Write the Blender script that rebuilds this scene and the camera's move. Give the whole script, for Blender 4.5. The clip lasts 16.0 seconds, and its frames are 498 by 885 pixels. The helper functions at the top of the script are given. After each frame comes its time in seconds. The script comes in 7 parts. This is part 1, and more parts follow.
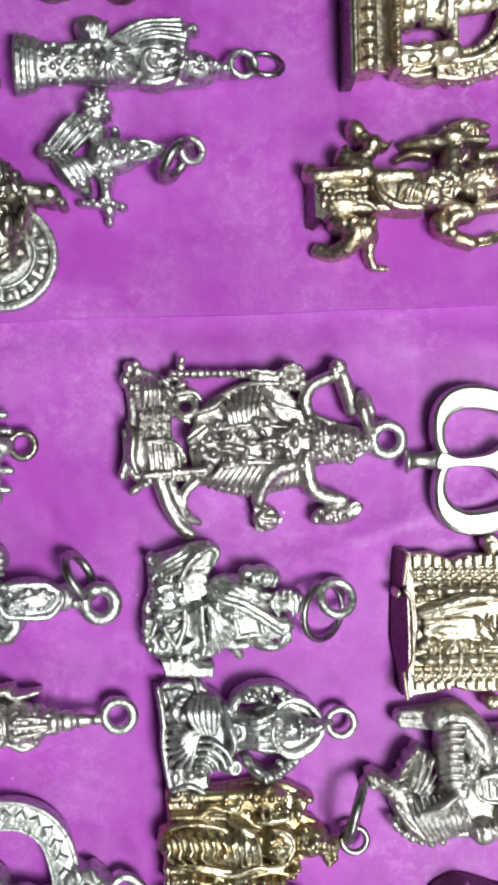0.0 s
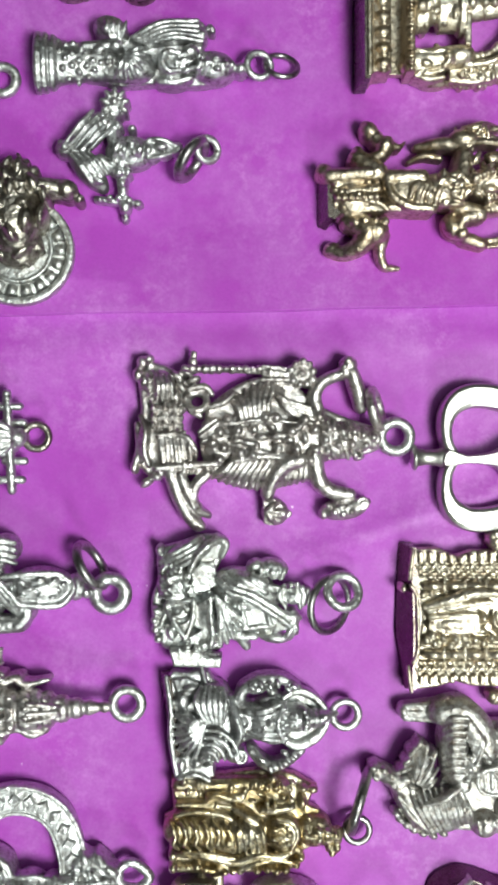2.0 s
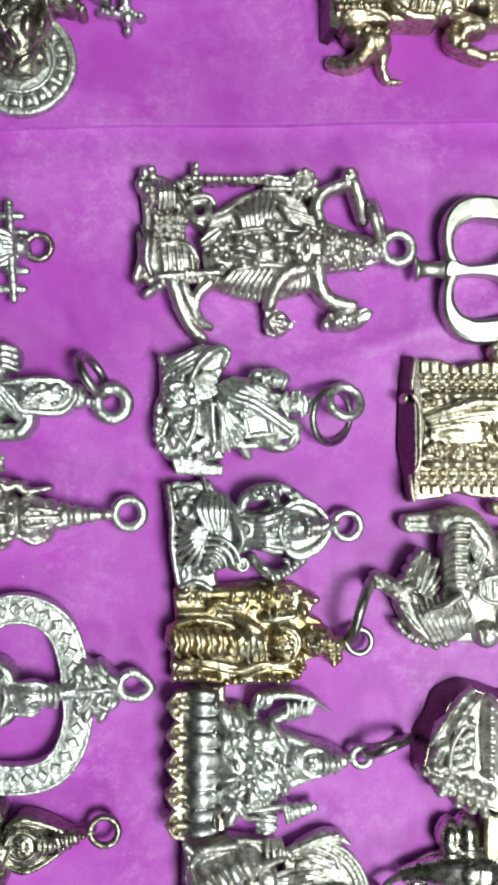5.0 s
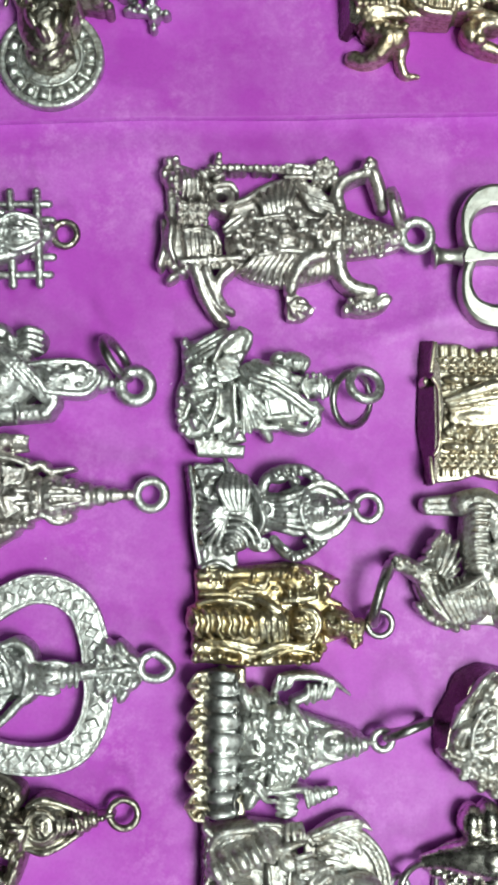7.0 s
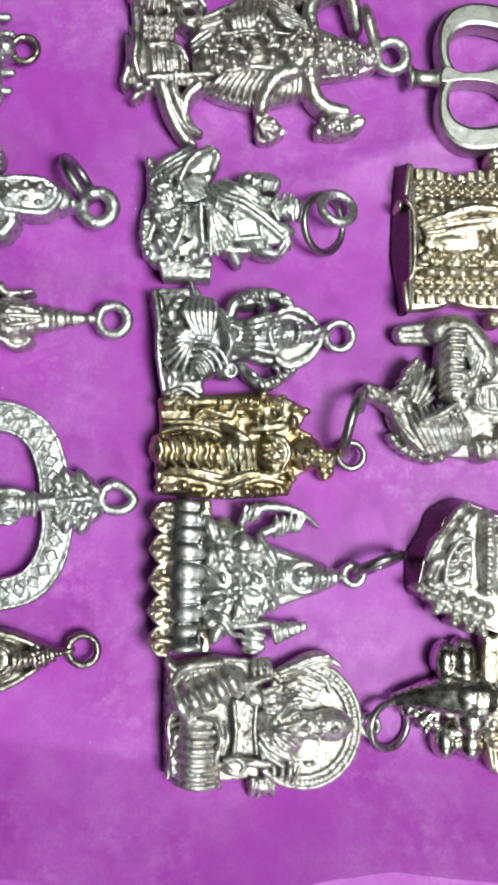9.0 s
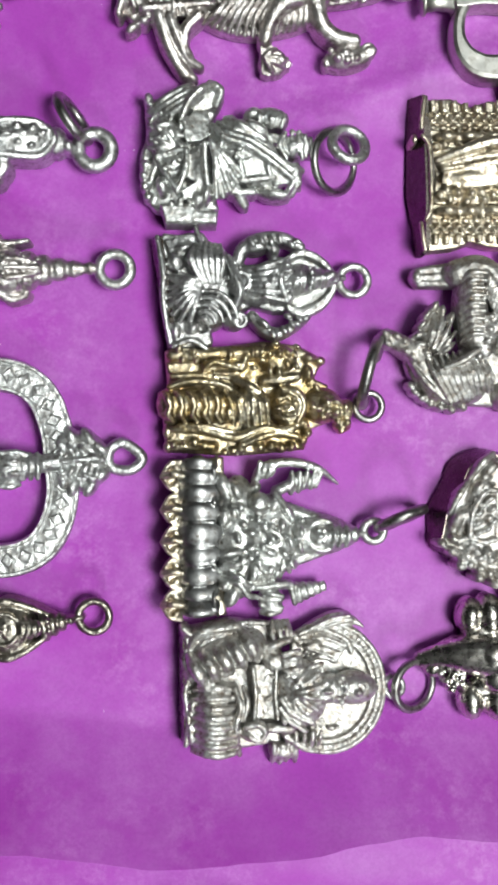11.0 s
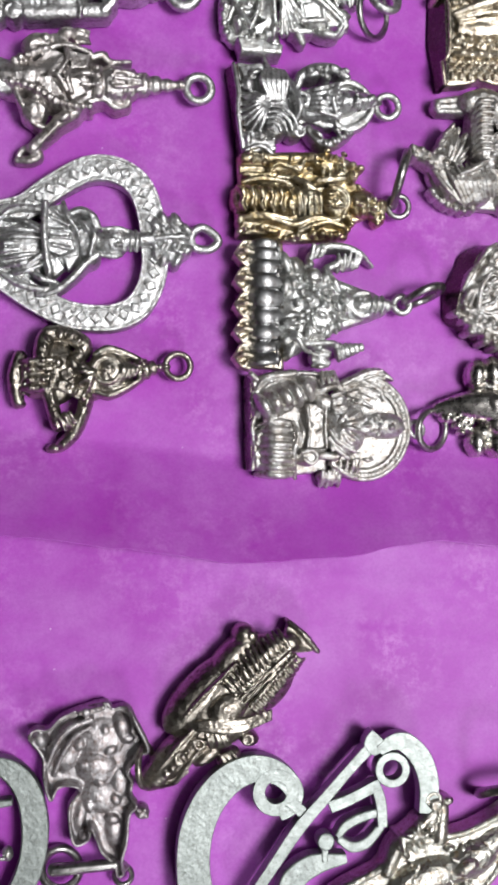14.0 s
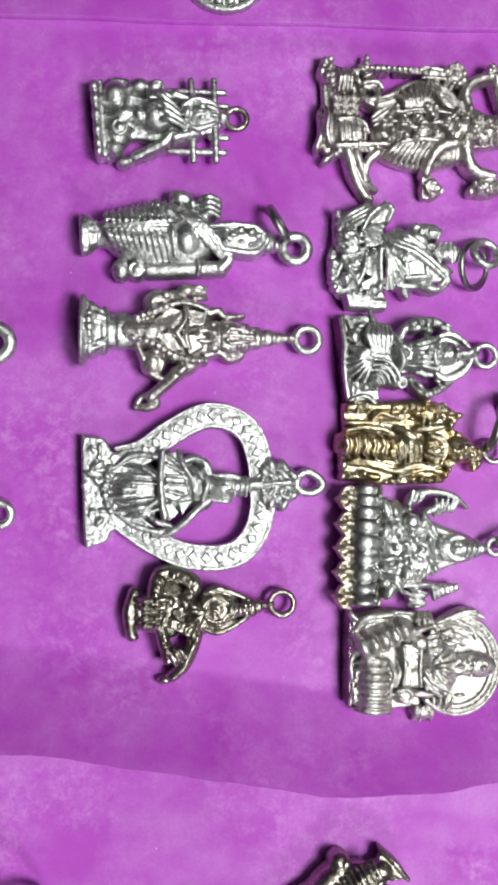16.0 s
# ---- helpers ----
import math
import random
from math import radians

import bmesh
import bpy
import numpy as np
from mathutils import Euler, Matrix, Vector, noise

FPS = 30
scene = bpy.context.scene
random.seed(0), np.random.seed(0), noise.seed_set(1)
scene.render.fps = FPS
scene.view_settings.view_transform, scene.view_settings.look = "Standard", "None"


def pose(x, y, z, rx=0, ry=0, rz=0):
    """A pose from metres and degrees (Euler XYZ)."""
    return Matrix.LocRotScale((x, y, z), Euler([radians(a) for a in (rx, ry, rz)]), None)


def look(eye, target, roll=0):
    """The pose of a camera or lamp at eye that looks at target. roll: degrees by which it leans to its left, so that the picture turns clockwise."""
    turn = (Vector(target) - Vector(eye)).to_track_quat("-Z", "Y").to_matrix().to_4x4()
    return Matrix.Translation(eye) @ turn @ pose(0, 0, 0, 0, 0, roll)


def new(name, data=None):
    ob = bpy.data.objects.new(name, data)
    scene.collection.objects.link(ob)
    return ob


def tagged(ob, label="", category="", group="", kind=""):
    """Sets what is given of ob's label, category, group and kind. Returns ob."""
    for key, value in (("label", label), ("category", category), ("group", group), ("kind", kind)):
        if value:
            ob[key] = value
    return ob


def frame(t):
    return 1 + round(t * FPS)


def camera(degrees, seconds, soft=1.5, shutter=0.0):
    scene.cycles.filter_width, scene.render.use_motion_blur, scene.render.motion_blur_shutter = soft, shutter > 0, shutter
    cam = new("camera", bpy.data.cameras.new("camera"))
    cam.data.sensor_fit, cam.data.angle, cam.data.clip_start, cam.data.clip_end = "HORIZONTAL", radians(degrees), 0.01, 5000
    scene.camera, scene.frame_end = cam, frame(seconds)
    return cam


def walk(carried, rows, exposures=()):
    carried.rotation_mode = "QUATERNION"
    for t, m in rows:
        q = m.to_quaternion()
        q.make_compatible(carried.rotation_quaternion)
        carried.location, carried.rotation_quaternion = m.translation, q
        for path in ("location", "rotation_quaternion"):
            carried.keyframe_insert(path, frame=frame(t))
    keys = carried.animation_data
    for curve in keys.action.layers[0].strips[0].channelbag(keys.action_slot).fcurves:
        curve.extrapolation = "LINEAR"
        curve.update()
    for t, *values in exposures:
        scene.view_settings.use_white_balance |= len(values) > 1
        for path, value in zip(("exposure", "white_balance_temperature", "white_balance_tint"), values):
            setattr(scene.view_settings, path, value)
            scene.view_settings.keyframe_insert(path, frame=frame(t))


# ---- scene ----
LENS = 23.0
cam = camera(LENS, 16.0, soft=3.6)
# seconds, place in metres, turn in degrees
PATH = [
    (0.0, -0.00509, -0.00140, 0.16498, 0.549, -1.740, -0.093),
    (0.5, -0.00410, -0.00406, 0.16434, 0.346, -1.330, 0.205),
    (1.0, -0.00326, -0.00358, 0.16586, 0.221, -1.093, 0.349),
    (1.5, -0.00000, -0.00323, 0.16742, 0.325, 0.043, 0.576),
    (2.0, -0.00552, -0.00263, 0.16769, 0.696, -1.398, 0.768),
    (2.5, -0.00461, -0.00321, 0.16885, 0.682, -1.940, 0.859),
    (3.0, -0.00477, -0.00117, 0.16932, 0.629, -1.756, 0.843),
    (3.5, -0.00582, -0.00156, 0.16866, 0.643, -2.371, 0.728),
    (4.0, -0.00857, -0.01538, 0.16624, 0.994, -3.209, 0.532),
    (4.2, -0.00804, -0.01945, 0.16664, 0.280, -2.713, 0.602),
    (6.3, -0.00447, -0.03743, 0.16761, 4.232, -0.785, 0.981),
    (6.5, -0.00468, -0.03852, 0.16772, 4.608, -0.556, 0.998),
    (7.0, -0.00550, -0.04156, 0.16847, 4.468, -0.512, 1.034),
    (7.5, -0.00880, -0.04919, 0.17049, 4.137, -0.791, 1.153),
    (8.0, -0.00780, -0.05217, 0.17048, 3.629, -0.555, 1.166),
    (8.5, -0.00492, -0.05434, 0.16339, 4.218, -1.116, 1.309),
    (9.0, -0.00469, -0.06269, 0.16018, 4.049, -1.984, 1.260),
    (9.2, -0.00528, -0.06525, 0.15913, 3.977, -1.900, 1.245),
    (11.3, -0.00866, -0.06010, 0.15261, 1.084, -2.723, -0.251),
    (11.5, -0.01098, -0.06335, 0.15976, 1.530, -2.915, -0.169),
    (12.0, -0.01702, -0.07580, 0.17240, 2.135, -3.799, -0.242),
    (12.5, -0.02161, -0.08533, 0.18035, 2.584, -5.065, -0.253),
    (13.0, -0.02475, -0.09460, 0.17944, 1.896, -6.209, -0.143),
    (13.5, -0.02836, -0.09811, 0.18272, 2.404, -6.425, 0.202),
    (14.0, -0.03091, -0.09905, 0.18575, 2.823, -6.796, 0.549),
    (14.5, -0.03387, -0.09753, 0.18784, 3.107, -7.138, 0.895),
    (15.0, -0.03767, -0.09506, 0.19430, 3.449, -7.521, 1.353),
    (15.5, -0.04619, -0.08590, 0.19725, 3.389, -6.159, 1.944),
    (16.0, -0.03952, -0.06454, 0.19799, 3.252, -4.017, 2.106),
]
EXPOSURES = [(0.0, 0.05, 6500, 1), (3.0, 0.05, 6500, -6), (6.5, 0.04, 6500, -9), (9.0, -0.03, 6500, -3), (12.0, -0.15, 6500, 4), (14.0, -0.19, 6500, 10), (15.0, -0.16, 6500, 10), (15.5, -0.13, 6500, 10), (16.0, 0.0, 6500, 4)]
walk(cam, [(t, pose(x, y, z, rx, ry, rz)) for t, x, y, z, rx, ry, rz in PATH], EXPOSURES)

# ---- light: a dim stall under two bright lamps, with an added fill ----
world = bpy.data.worlds.new("world")
scene.world = world
world.use_nodes = True
world.node_tree.nodes["Background"].inputs[0].default_value = (0.9, 0.95, 1.0, 1)
world.node_tree.nodes["Background"].inputs[1].default_value = 0.25


def lamp(name, eye, target, size, watts, colour, size_y=None):
    data = bpy.data.lights.new(name, "AREA")
    data.energy, data.color, data.size = watts, colour, size
    if size_y:
        data.shape, data.size_y = "RECTANGLE", size_y
    ob = new(name, data)
    ob.matrix_world = look(eye, target)
    return ob


lamp("stall_lamp", (0.20, -0.15, 0.60), (0, -0.05, 0), 0.17, 5.0, (0.985, 0.97, 0.98))
lamp("counter_lamp", (0.30, -1.10, 0.85), (0, -0.05, 0), 0.18, 5.5, (0.97, 0.98, 1.0))
# weak unseen overhead light, added only to fill the dark parts
lamp("ceiling_fill", (0.35, 0.25, 1.70), (0.0, 0.0, 0), 1.0, 3.0, (0.93, 0.97, 1.0), 0.30)


# ---- materials ----
class Nodes:
    """A small hand for node materials."""

    def __init__(self, name):
        self.mat = bpy.data.materials.new(name)
        self.mat.use_nodes = True
        self.tree = self.mat.node_tree
        self.bsdf = self.tree.nodes["Principled BSDF"]

    def add(self, kind, **values):
        node = self.tree.nodes.new(kind)
        for key, value in values.items():
            if key in node.inputs:
                node.inputs[key].default_value = value
        return node

    def link(self, a, b):
        self.tree.links.new(a, b)

    def coords(self):
        return self.add("ShaderNodeTexCoord").outputs["Object"]

    def noise(self, scale, detail=4.0, rough=0.55, vector=None):
        node = self.add("ShaderNodeTexNoise", Scale=scale, Detail=detail, Roughness=rough)
        if vector:
            self.link(vector, node.inputs["Vector"])
        return node.outputs["Fac"]

    def ramp(self, fac, stops):
        node = self.add("ShaderNodeValToRGB")
        ramp = node.color_ramp
        while len(ramp.elements) < len(stops):
            ramp.elements.new(0.5)
        for element, (place, colour) in zip(ramp.elements, stops):
            element.position = place
            element.color = (*colour, 1) if len(colour) == 3 else colour
        self.link(fac, node.inputs[0])
        return node.outputs[0]

    def mix(self, fac, a, b, mode="MIX"):
        node = self.add("ShaderNodeMix")
        node.data_type, node.blend_type = "RGBA", mode
        for socket, value in ((node.inputs[0], fac), (node.inputs[6], a), (node.inputs[7], b)):
            if isinstance(value, (int, float)):
                socket.default_value = value
            elif isinstance(value, tuple):
                socket.default_value = (*value, 1)
            else:
                self.link(value, socket)
        return node.outputs[2]

    def bump(self, height, strength, distance, below=None):
        node = self.add("ShaderNodeBump", Strength=strength, Distance=distance)
        self.link(height, node.inputs["Height"])
        if below:
            self.link(below, node.inputs["Normal"])
        return node.outputs["Normal"]


def metal(name, bright, dull, stain, amount, rough, relief=1.0):
    """Cast metal: worn bright faces, duller pieces, brown tarnish in patches, pitted skin."""
    n = Nodes(name)
    xyz = n.coords()
    base = n.mix(n.ramp(n.noise(260.0, 4.0, 0.6, xyz), [(0.35, (0, 0, 0)), (0.68, (1, 1, 1))]), bright, dull)
    patch = n.ramp(n.noise(1250.0, 5.0, 0.66, xyz), [(0.61 - amount, (0, 0, 0)), (0.70, (1, 1, 1))])
    base = n.mix(patch, base, stain)
    speck = n.ramp(n.noise(2600.0, 3.0, 0.6, xyz), [(0.45, (0, 0, 0)), (0.7, (1, 1, 1))])
    base = n.mix(0.30 if relief > 0.5 else 0.12, base, n.mix(speck, bright, stain))
    n.link(base, n.bsdf.inputs["Base Color"])
    n.bsdf.inputs["Metallic"].default_value = 1.0
    n.link(n.ramp(n.noise(900.0, 4.0, 0.6, xyz), [(0.3, (rough,) * 3), (0.75, (min(1, rough + 0.16),) * 3)]), n.bsdf.inputs["Roughness"])
    low = n.bump(n.noise(700.0, 3.0, 0.5, xyz), 0.33 * relief, 0.0004)
    if relief == 0.95:
        low = n.bump(n.noise(260.0, 4.0, 0.6, xyz), 0.45, 0.0010, low)
    if relief >= 1.0:
        chip = n.add("ShaderNodeTexVoronoi", Scale=1150.0, Randomness=1.0)
        n.link(xyz, chip.inputs["Vector"])
        low = n.bump(chip.outputs["Distance"], 0.28, 0.0003, low)
    n.link(n.bump(n.noise(1900.0, 3.0, 0.6, xyz), min(0.6, 0.42 * relief), 0.0002 if relief > 0.5 else 0.00006, low), n.bsdf.inputs["Normal"])
    return n.mat


def plain(name, colour, rough, grain=30.0, spread=0.12):
    n = Nodes(name)
    xyz = n.coords()
    dark = tuple(c * (1 - spread) for c in colour)
    n.link(n.mix(n.noise(grain, 5.0, 0.6, xyz), dark, colour), n.bsdf.inputs["Base Color"])
    n.bsdf.inputs["Roughness"].default_value = rough
    n.link(n.bump(n.noise(grain * 6, 4.0, 0.6, xyz), 0.2, 0.002), n.bsdf.inputs["Normal"])
    return n.mat


def paper_material():
    """Violet craft paper: fine fibre, cloudy rubbed haze, streaks, a few pale specks."""
    n = Nodes("violet_paper")
    xyz = n.coords()
    base = n.mix(n.ramp(n.noise(38.0, 4.0, 0.55, xyz), [(0.3, (0, 0, 0)), (0.7, (1, 1, 1))]), (0.318, 0.036, 0.368), (0.392, 0.066, 0.462))
    haze = n.ramp(n.noise(55.0, 7.0, 0.70, xyz), [(0.42, (0, 0, 0)), (0.76, (0.60, 0.60, 0.60))])
    base = n.mix(haze, base, (0.50, 0.22, 0.58))
    # rubbed mottling, gathered in patches
    where = n.ramp(n.noise(48.0, 3.0, 0.5, xyz), [(0.42, (0, 0, 0)), (0.66, (1, 1, 1))])
    cloud = n.ramp(n.noise(520.0, 6.0, 0.72, xyz), [(0.46, (0, 0, 0)), (0.66, (0.75, 0.75, 0.75))])
    base = n.mix(n.mix(1.0, where, cloud, "MULTIPLY"), base, (0.52, 0.20, 0.58))
    fibre = n.noise(2200.0, 3.0, 0.7, xyz)
    base = n.mix(n.ramp(fibre, [(0.40, (0.0,) * 3), (0.72, (0.30,) * 3)]), base, (0.24, 0.032, 0.31))
    speck = n.ramp(n.noise(900.0, 1.0, 0.4, xyz), [(0.835, (0, 0, 0)), (0.85, (0.7, 0.7, 0.7))])
    base = n.mix(speck, base, (0.75, 0.55, 0.78))
    n.link(base, n.bsdf.inputs["Base Color"])
    n.bsdf.inputs["Roughness"].default_value = 0.48
    n.bsdf.inputs["Specular IOR Level"].default_value = 0.25
    low = n.bump(n.noise(60.0, 4.0, 0.5, xyz), 0.28, 0.0014)
    n.link(n.bump(n.noise(700.0, 4.0, 0.65, xyz), 0.07, 0.0002, low), n.bsdf.inputs["Normal"])
    return n.mat


SILVER = metal("worn_silver", (0.68, 0.69, 0.69), (0.49, 0.485, 0.475), (0.11, 0.085, 0.07), 0.13, 0.38)
PALE = metal("pale_silver", (0.72, 0.74, 0.73), (0.58, 0.585, 0.565), (0.17, 0.135, 0.1), 0.15, 0.41)
WARM = metal("silver_with_brown_tarnish", (0.68, 0.66, 0.65), (0.51, 0.465, 0.43), (0.14, 0.095, 0.07), 0.14, 0.39)
GOLD = metal("worn_gilt", (0.68, 0.62, 0.51), (0.43, 0.33, 0.2), (0.12, 0.06, 0.03), 0.15, 0.33)
YELLOW = metal("deep_gilt", (0.66, 0.62, 0.5), (0.5, 0.35, 0.1), (0.1, 0.05, 0.016), 0.17, 0.30)
STRAW = metal("pale_gilt", (0.74, 0.7, 0.6), (0.55, 0.47, 0.34), (0.19, 0.11, 0.05), 0.13, 0.37)
FROST = metal("silver_with_gilt_tint", (0.68, 0.685, 0.68), (0.50, 0.475, 0.43), (0.2, 0.14, 0.09), 0.16, 0.45, 1.3)
DARK = metal("dark_silver", (0.5, 0.47, 0.41), (0.25, 0.22, 0.19), (0.06, 0.04, 0.03), 0.16, 0.29)
SLEEK = metal("smooth_grey_silver", (0.46, 0.47, 0.47), (0.32, 0.32, 0.32), (0.14, 0.11, 0.09), 0.10, 0.33, 0.4)
STEEL = metal("grey_ring_wire", (0.42, 0.41, 0.4), (0.3, 0.29, 0.29), (0.12, 0.1, 0.09), 0.10, 0.30, 0.4)
POLISHED = metal("polished_silver", (0.56, 0.55, 0.52), (0.48, 0.47, 0.44), (0.34, 0.32, 0.28), 0.10, 0.34, 0.5)
ROUGHCAST = metal("rough_cast_silver", (0.552, 0.564, 0.528), (0.343, 0.332, 0.286), (0.24, 0.14, 0.06), 0.12, 0.33, 2.4)
MATT = metal("brushed_flat_silver", (0.31, 0.34, 0.325), (0.21, 0.235, 0.225), (0.12, 0.125, 0.115), 0.07, 0.43, 0.7)
PEWTER = metal("dull_pewter", (0.52, 0.51, 0.52), (0.36, 0.34, 0.34), (0.16, 0.1, 0.085), 0.16, 0.46, 0.95)
# base_side metal: the shade on the faces turned from the lamp, set as colour
SHADED_SIDE = metal("shade_dark_side", (0.13, 0.11, 0.10), (0.08, 0.07, 0.06), (0.06, 0.04, 0.03), 0.10, 0.20, 0.3)
SHINY = metal("shiny_silver", (0.7, 0.675, 0.637), (0.52, 0.494, 0.455), (0.20, 0.16, 0.12), 0.06, 0.20, 0.3)
GRAINY = metal("grainy_pale_silver", (0.70, 0.715, 0.715), (0.56, 0.565, 0.56), (0.16, 0.13, 0.11), 0.16, 0.40, 1.6)
PAPER = paper_material()
WOOD = plain("table_wood", (0.22, 0.13, 0.08), 0.5)
WALL = plain("stall_wall", (0.06, 0.058, 0.056), 0.8, 4.0)
FLOOR = plain("concrete_floor", (0.22, 0.21, 0.20), 0.8, 6.0)


# ---- casting: forms are drawn on each charm's own grid (right, down, up) ----
def spline(points, n=6, closed=False):
    """A smooth line through the points, which may be of any dimension."""
    p = np.array(points, float)
    if len(p) < 3:
        return np.array([p[0] + (p[-1] - p[0]) * k / n for k in range(n + 1)])
    ends = (p[-1], p[0], p[1]) if closed else (2 * p[0] - p[1], 2 * p[-1] - p[-2])
    q = np.vstack([ends[0], p, *ends[1:]])
    out = []
    for i in range(len(q) - 3):
        a, b, c, d = q[i:i + 4]
        for k in range(n):
            t = k / n
            out.append(0.5 * (2 * b + (c - a) * t + (2 * a - 5 * b + 4 * c - d) * t * t + (3 * b - a - 3 * c + d) * t ** 3))
    if not closed:
        out.append(p[-1])
    return np.array(out)


def dome_grid(m, n):
    """Points and faces of a unit ball."""
    pts = [(0, 0, -1)]
    for i in range(1, n):
        a = -math.pi / 2 + math.pi * i / n
        pts += [(math.cos(a) * math.cos(2 * math.pi * j / m), math.cos(a) * math.sin(2 * math.pi * j / m), math.sin(a)) for j in range(m)]
    pts.append((0, 0, 1))
    quads, top = [], len(pts) - 1
    for j in range(m):
        k = (j + 1) % m
        quads.append((0, 1 + k, 1 + j))
        quads.append((top, top - m + j, top - m + k))
        for i in range(n - 2):
            quads.append((1 + i * m + j, 1 + i * m + k, 1 + (i + 1) * m + k, 1 + (i + 1) * m + j))
    return np.array(pts, float), quads


BALLS = {"tiny": dome_grid(8, 5), "small": dome_grid(12, 8), "large": dome_grid(22, 14)}


class Cast:
    """Gathers the forms of one mesh, in grid units."""

    def __init__(self, seed=1):
        self.points, self.faces, self.count = [], [], 0
        self.raised = []
        self.rng = np.random.default_rng(seed)

    def put(self, pts, faces):
        self.points.append(np.asarray(pts, float))
        c = self.count
        self.faces += [tuple(i + c for i in face) for face in faces]
        self.count += len(pts)
        return self

    def ball(self, u, v, h, a, b=None, c=None, turn=0, lift=0):
        """An egg with half-axes a (along turn, clockwise as drawn), b across and c up."""
        b, c = b or a, c or b or a
        pts, faces = BALLS["tiny" if max(a, b) < 7 else "small" if max(a, b) < 22 else "large"]
        p = pts * (a, b, c)
        if lift:
            s, k = math.sin(radians(lift)), math.cos(radians(lift))
            p = np.c_[p[:, 0] * k - p[:, 2] * s, p[:, 1], p[:, 0] * s + p[:, 2] * k]
        s, k = math.sin(radians(turn)), math.cos(radians(turn))
        p = np.c_[p[:, 0] * k - p[:, 1] * s, p[:, 0] * s + p[:, 1] * k, p[:, 2]] + (u, v, h)
        if min(a, b) >= 6:
            self.raised.append((p, faces, c))
        return self.put(p, faces)

    def tube(self, line, radii, sides=8, closed=False, squash=1.0):
        """A round bar along a line of (u, v, h), with rounded ends."""
        p = np.asarray(line, float)
        r = np.full(len(p), float(radii)) if np.isscalar(radii) else np.interp(np.linspace(0, 1, len(p)), np.linspace(0, 1, len(radii)), radii)
        sides = max(sides, 20 if r.max() > 18 else 14 if r.max() > 11 else 0)
        if closed:
            d = np.roll(p, -1, 0) - np.roll(p, 1, 0)
        else:
            d = np.gradient(p, axis=0)
        d /= np.linalg.norm(d, axis=1)[:, None] + 1e-9
        if not closed:
            heads, tails = [], []
            for k in (0.99, 0.9, 0.7, 0.38):
                heads.append((p[0] - d[0] * r[0] * k, r[0] * math.sqrt(1 - k * k), d[0]))
                tails.insert(0, (p[-1] + d[-1] * r[-1] * k, r[-1] * math.sqrt(1 - k * k), d[-1]))
            p = np.vstack([[x[0] for x in heads], p, [x[0] for x in tails]])
            r = np.r_[[x[1] for x in heads], r, [x[1] for x in tails]]
            d = np.vstack([[x[2] for x in heads], d, [x[2] for x in tails]])
        up = np.array((0.0, 0, 1)) if abs(d[0][2]) < 0.9 else np.array((1.0, 0, 0))
        rings = []
        for i in range(len(p)):
            side = np.cross(d[i], up)
            side /= np.linalg.norm(side) + 1e-9
            up = np.cross(side, d[i])
            for j in range(sides):
                a = 2 * math.pi * j / sides
                rings.append(p[i] + r[i] * (side * math.cos(a) + up * math.sin(a) * squash))
        faces, n = [], len(p)
        for i in range(n if closed else n - 1):
            for j in range(sides):
                k, o = (j + 1) % sides, ((i + 1) % n) * sides
                faces.append((i * sides + j, i * sides + k, o + k, o + j))
        if not closed:
            faces.append(tuple(range(sides))[::-1])
            faces.append(tuple((n - 1) * sides + j for j in range(sides)))
        if r.max() >= 5.5:
            self.raised.append((np.array(rings), faces, r.max() * squash))
        return self.put(rings, faces)

    def filled(self):
        """Fills the metal under raised forms, down to the back of the casting."""
        for pts, faces, tall in self.raised:
            drop, step = max(2.0, tall), max(2.0, tall)
            while pts[:, 2].max() - drop > 4:
                low = pts - (0, 0, drop)
                low[:, 2] = np.maximum(low[:, 2], 0.0) + 0.001 * pts[:, 2]
                self.put(low, faces)
                drop += step
        self.raised = []
        return self

    def rod(self, a, b, r, r2=None, sides=8):
        a, b = np.array(a, float), np.array(b, float)
        return self.tube([a + (b - a) * k / 3 for k in range(4)], [r, r2 if r2 is not None else r], sides)

    def arc(self, points, r, n=5, sides=8, closed=False, squash=1.0):
        return self.tube(spline(points, n, closed), r, sides, closed, squash)

    def hoop(self, u, v, h, radius, wire, lean=0, towards=0, sides=10, n=28, oval=1.0):
        """A wire ring; lean: degrees it stands up out of the plane about the axis at towards."""
        line = []
        s, k = math.sin(radians(lean)), math.cos(radians(lean))
        ts, tk = math.sin(radians(towards)), math.cos(radians(towards))
        for i in range(n):
            x, y = radius * math.cos(2 * math.pi * i / n), radius * oval * math.sin(2 * math.pi * i / n)
            y, z = y * k, y * s
            line.append((u + x * tk - y * ts, v + x * ts + y * tk, h + z))
        return self.tube(line, wire, sides, True)

    def turned(self, a, b, profile, h, squash=0.6, sides=20):
        """A turned form whose axis lies along a to b; profile of (distance along, radius)."""
        a, b = np.array(a, float), np.array(b, float)
        d = (b - a) / np.linalg.norm(b - a)
        side = np.array((-d[1], d[0]))
        pts, faces = [], []
        for s, r in profile:
            for j in range(sides):
                t = 2 * math.pi * j / sides
                pts.append((*(a + d * s + side * r * math.cos(t)), h + r * math.sin(t) * squash))
        n = len(profile)
        for i in range(n - 1):
            for j in range(sides):
                k = (j + 1) % sides
                faces.append((i * sides + j, (i + 1) * sides + j, (i + 1) * sides + k, i * sides + k))
        faces.append(tuple(range(sides)))
        faces.append(tuple((n - 1) * sides + j for j in range(sides))[::-1])
        return self.put(pts, faces)

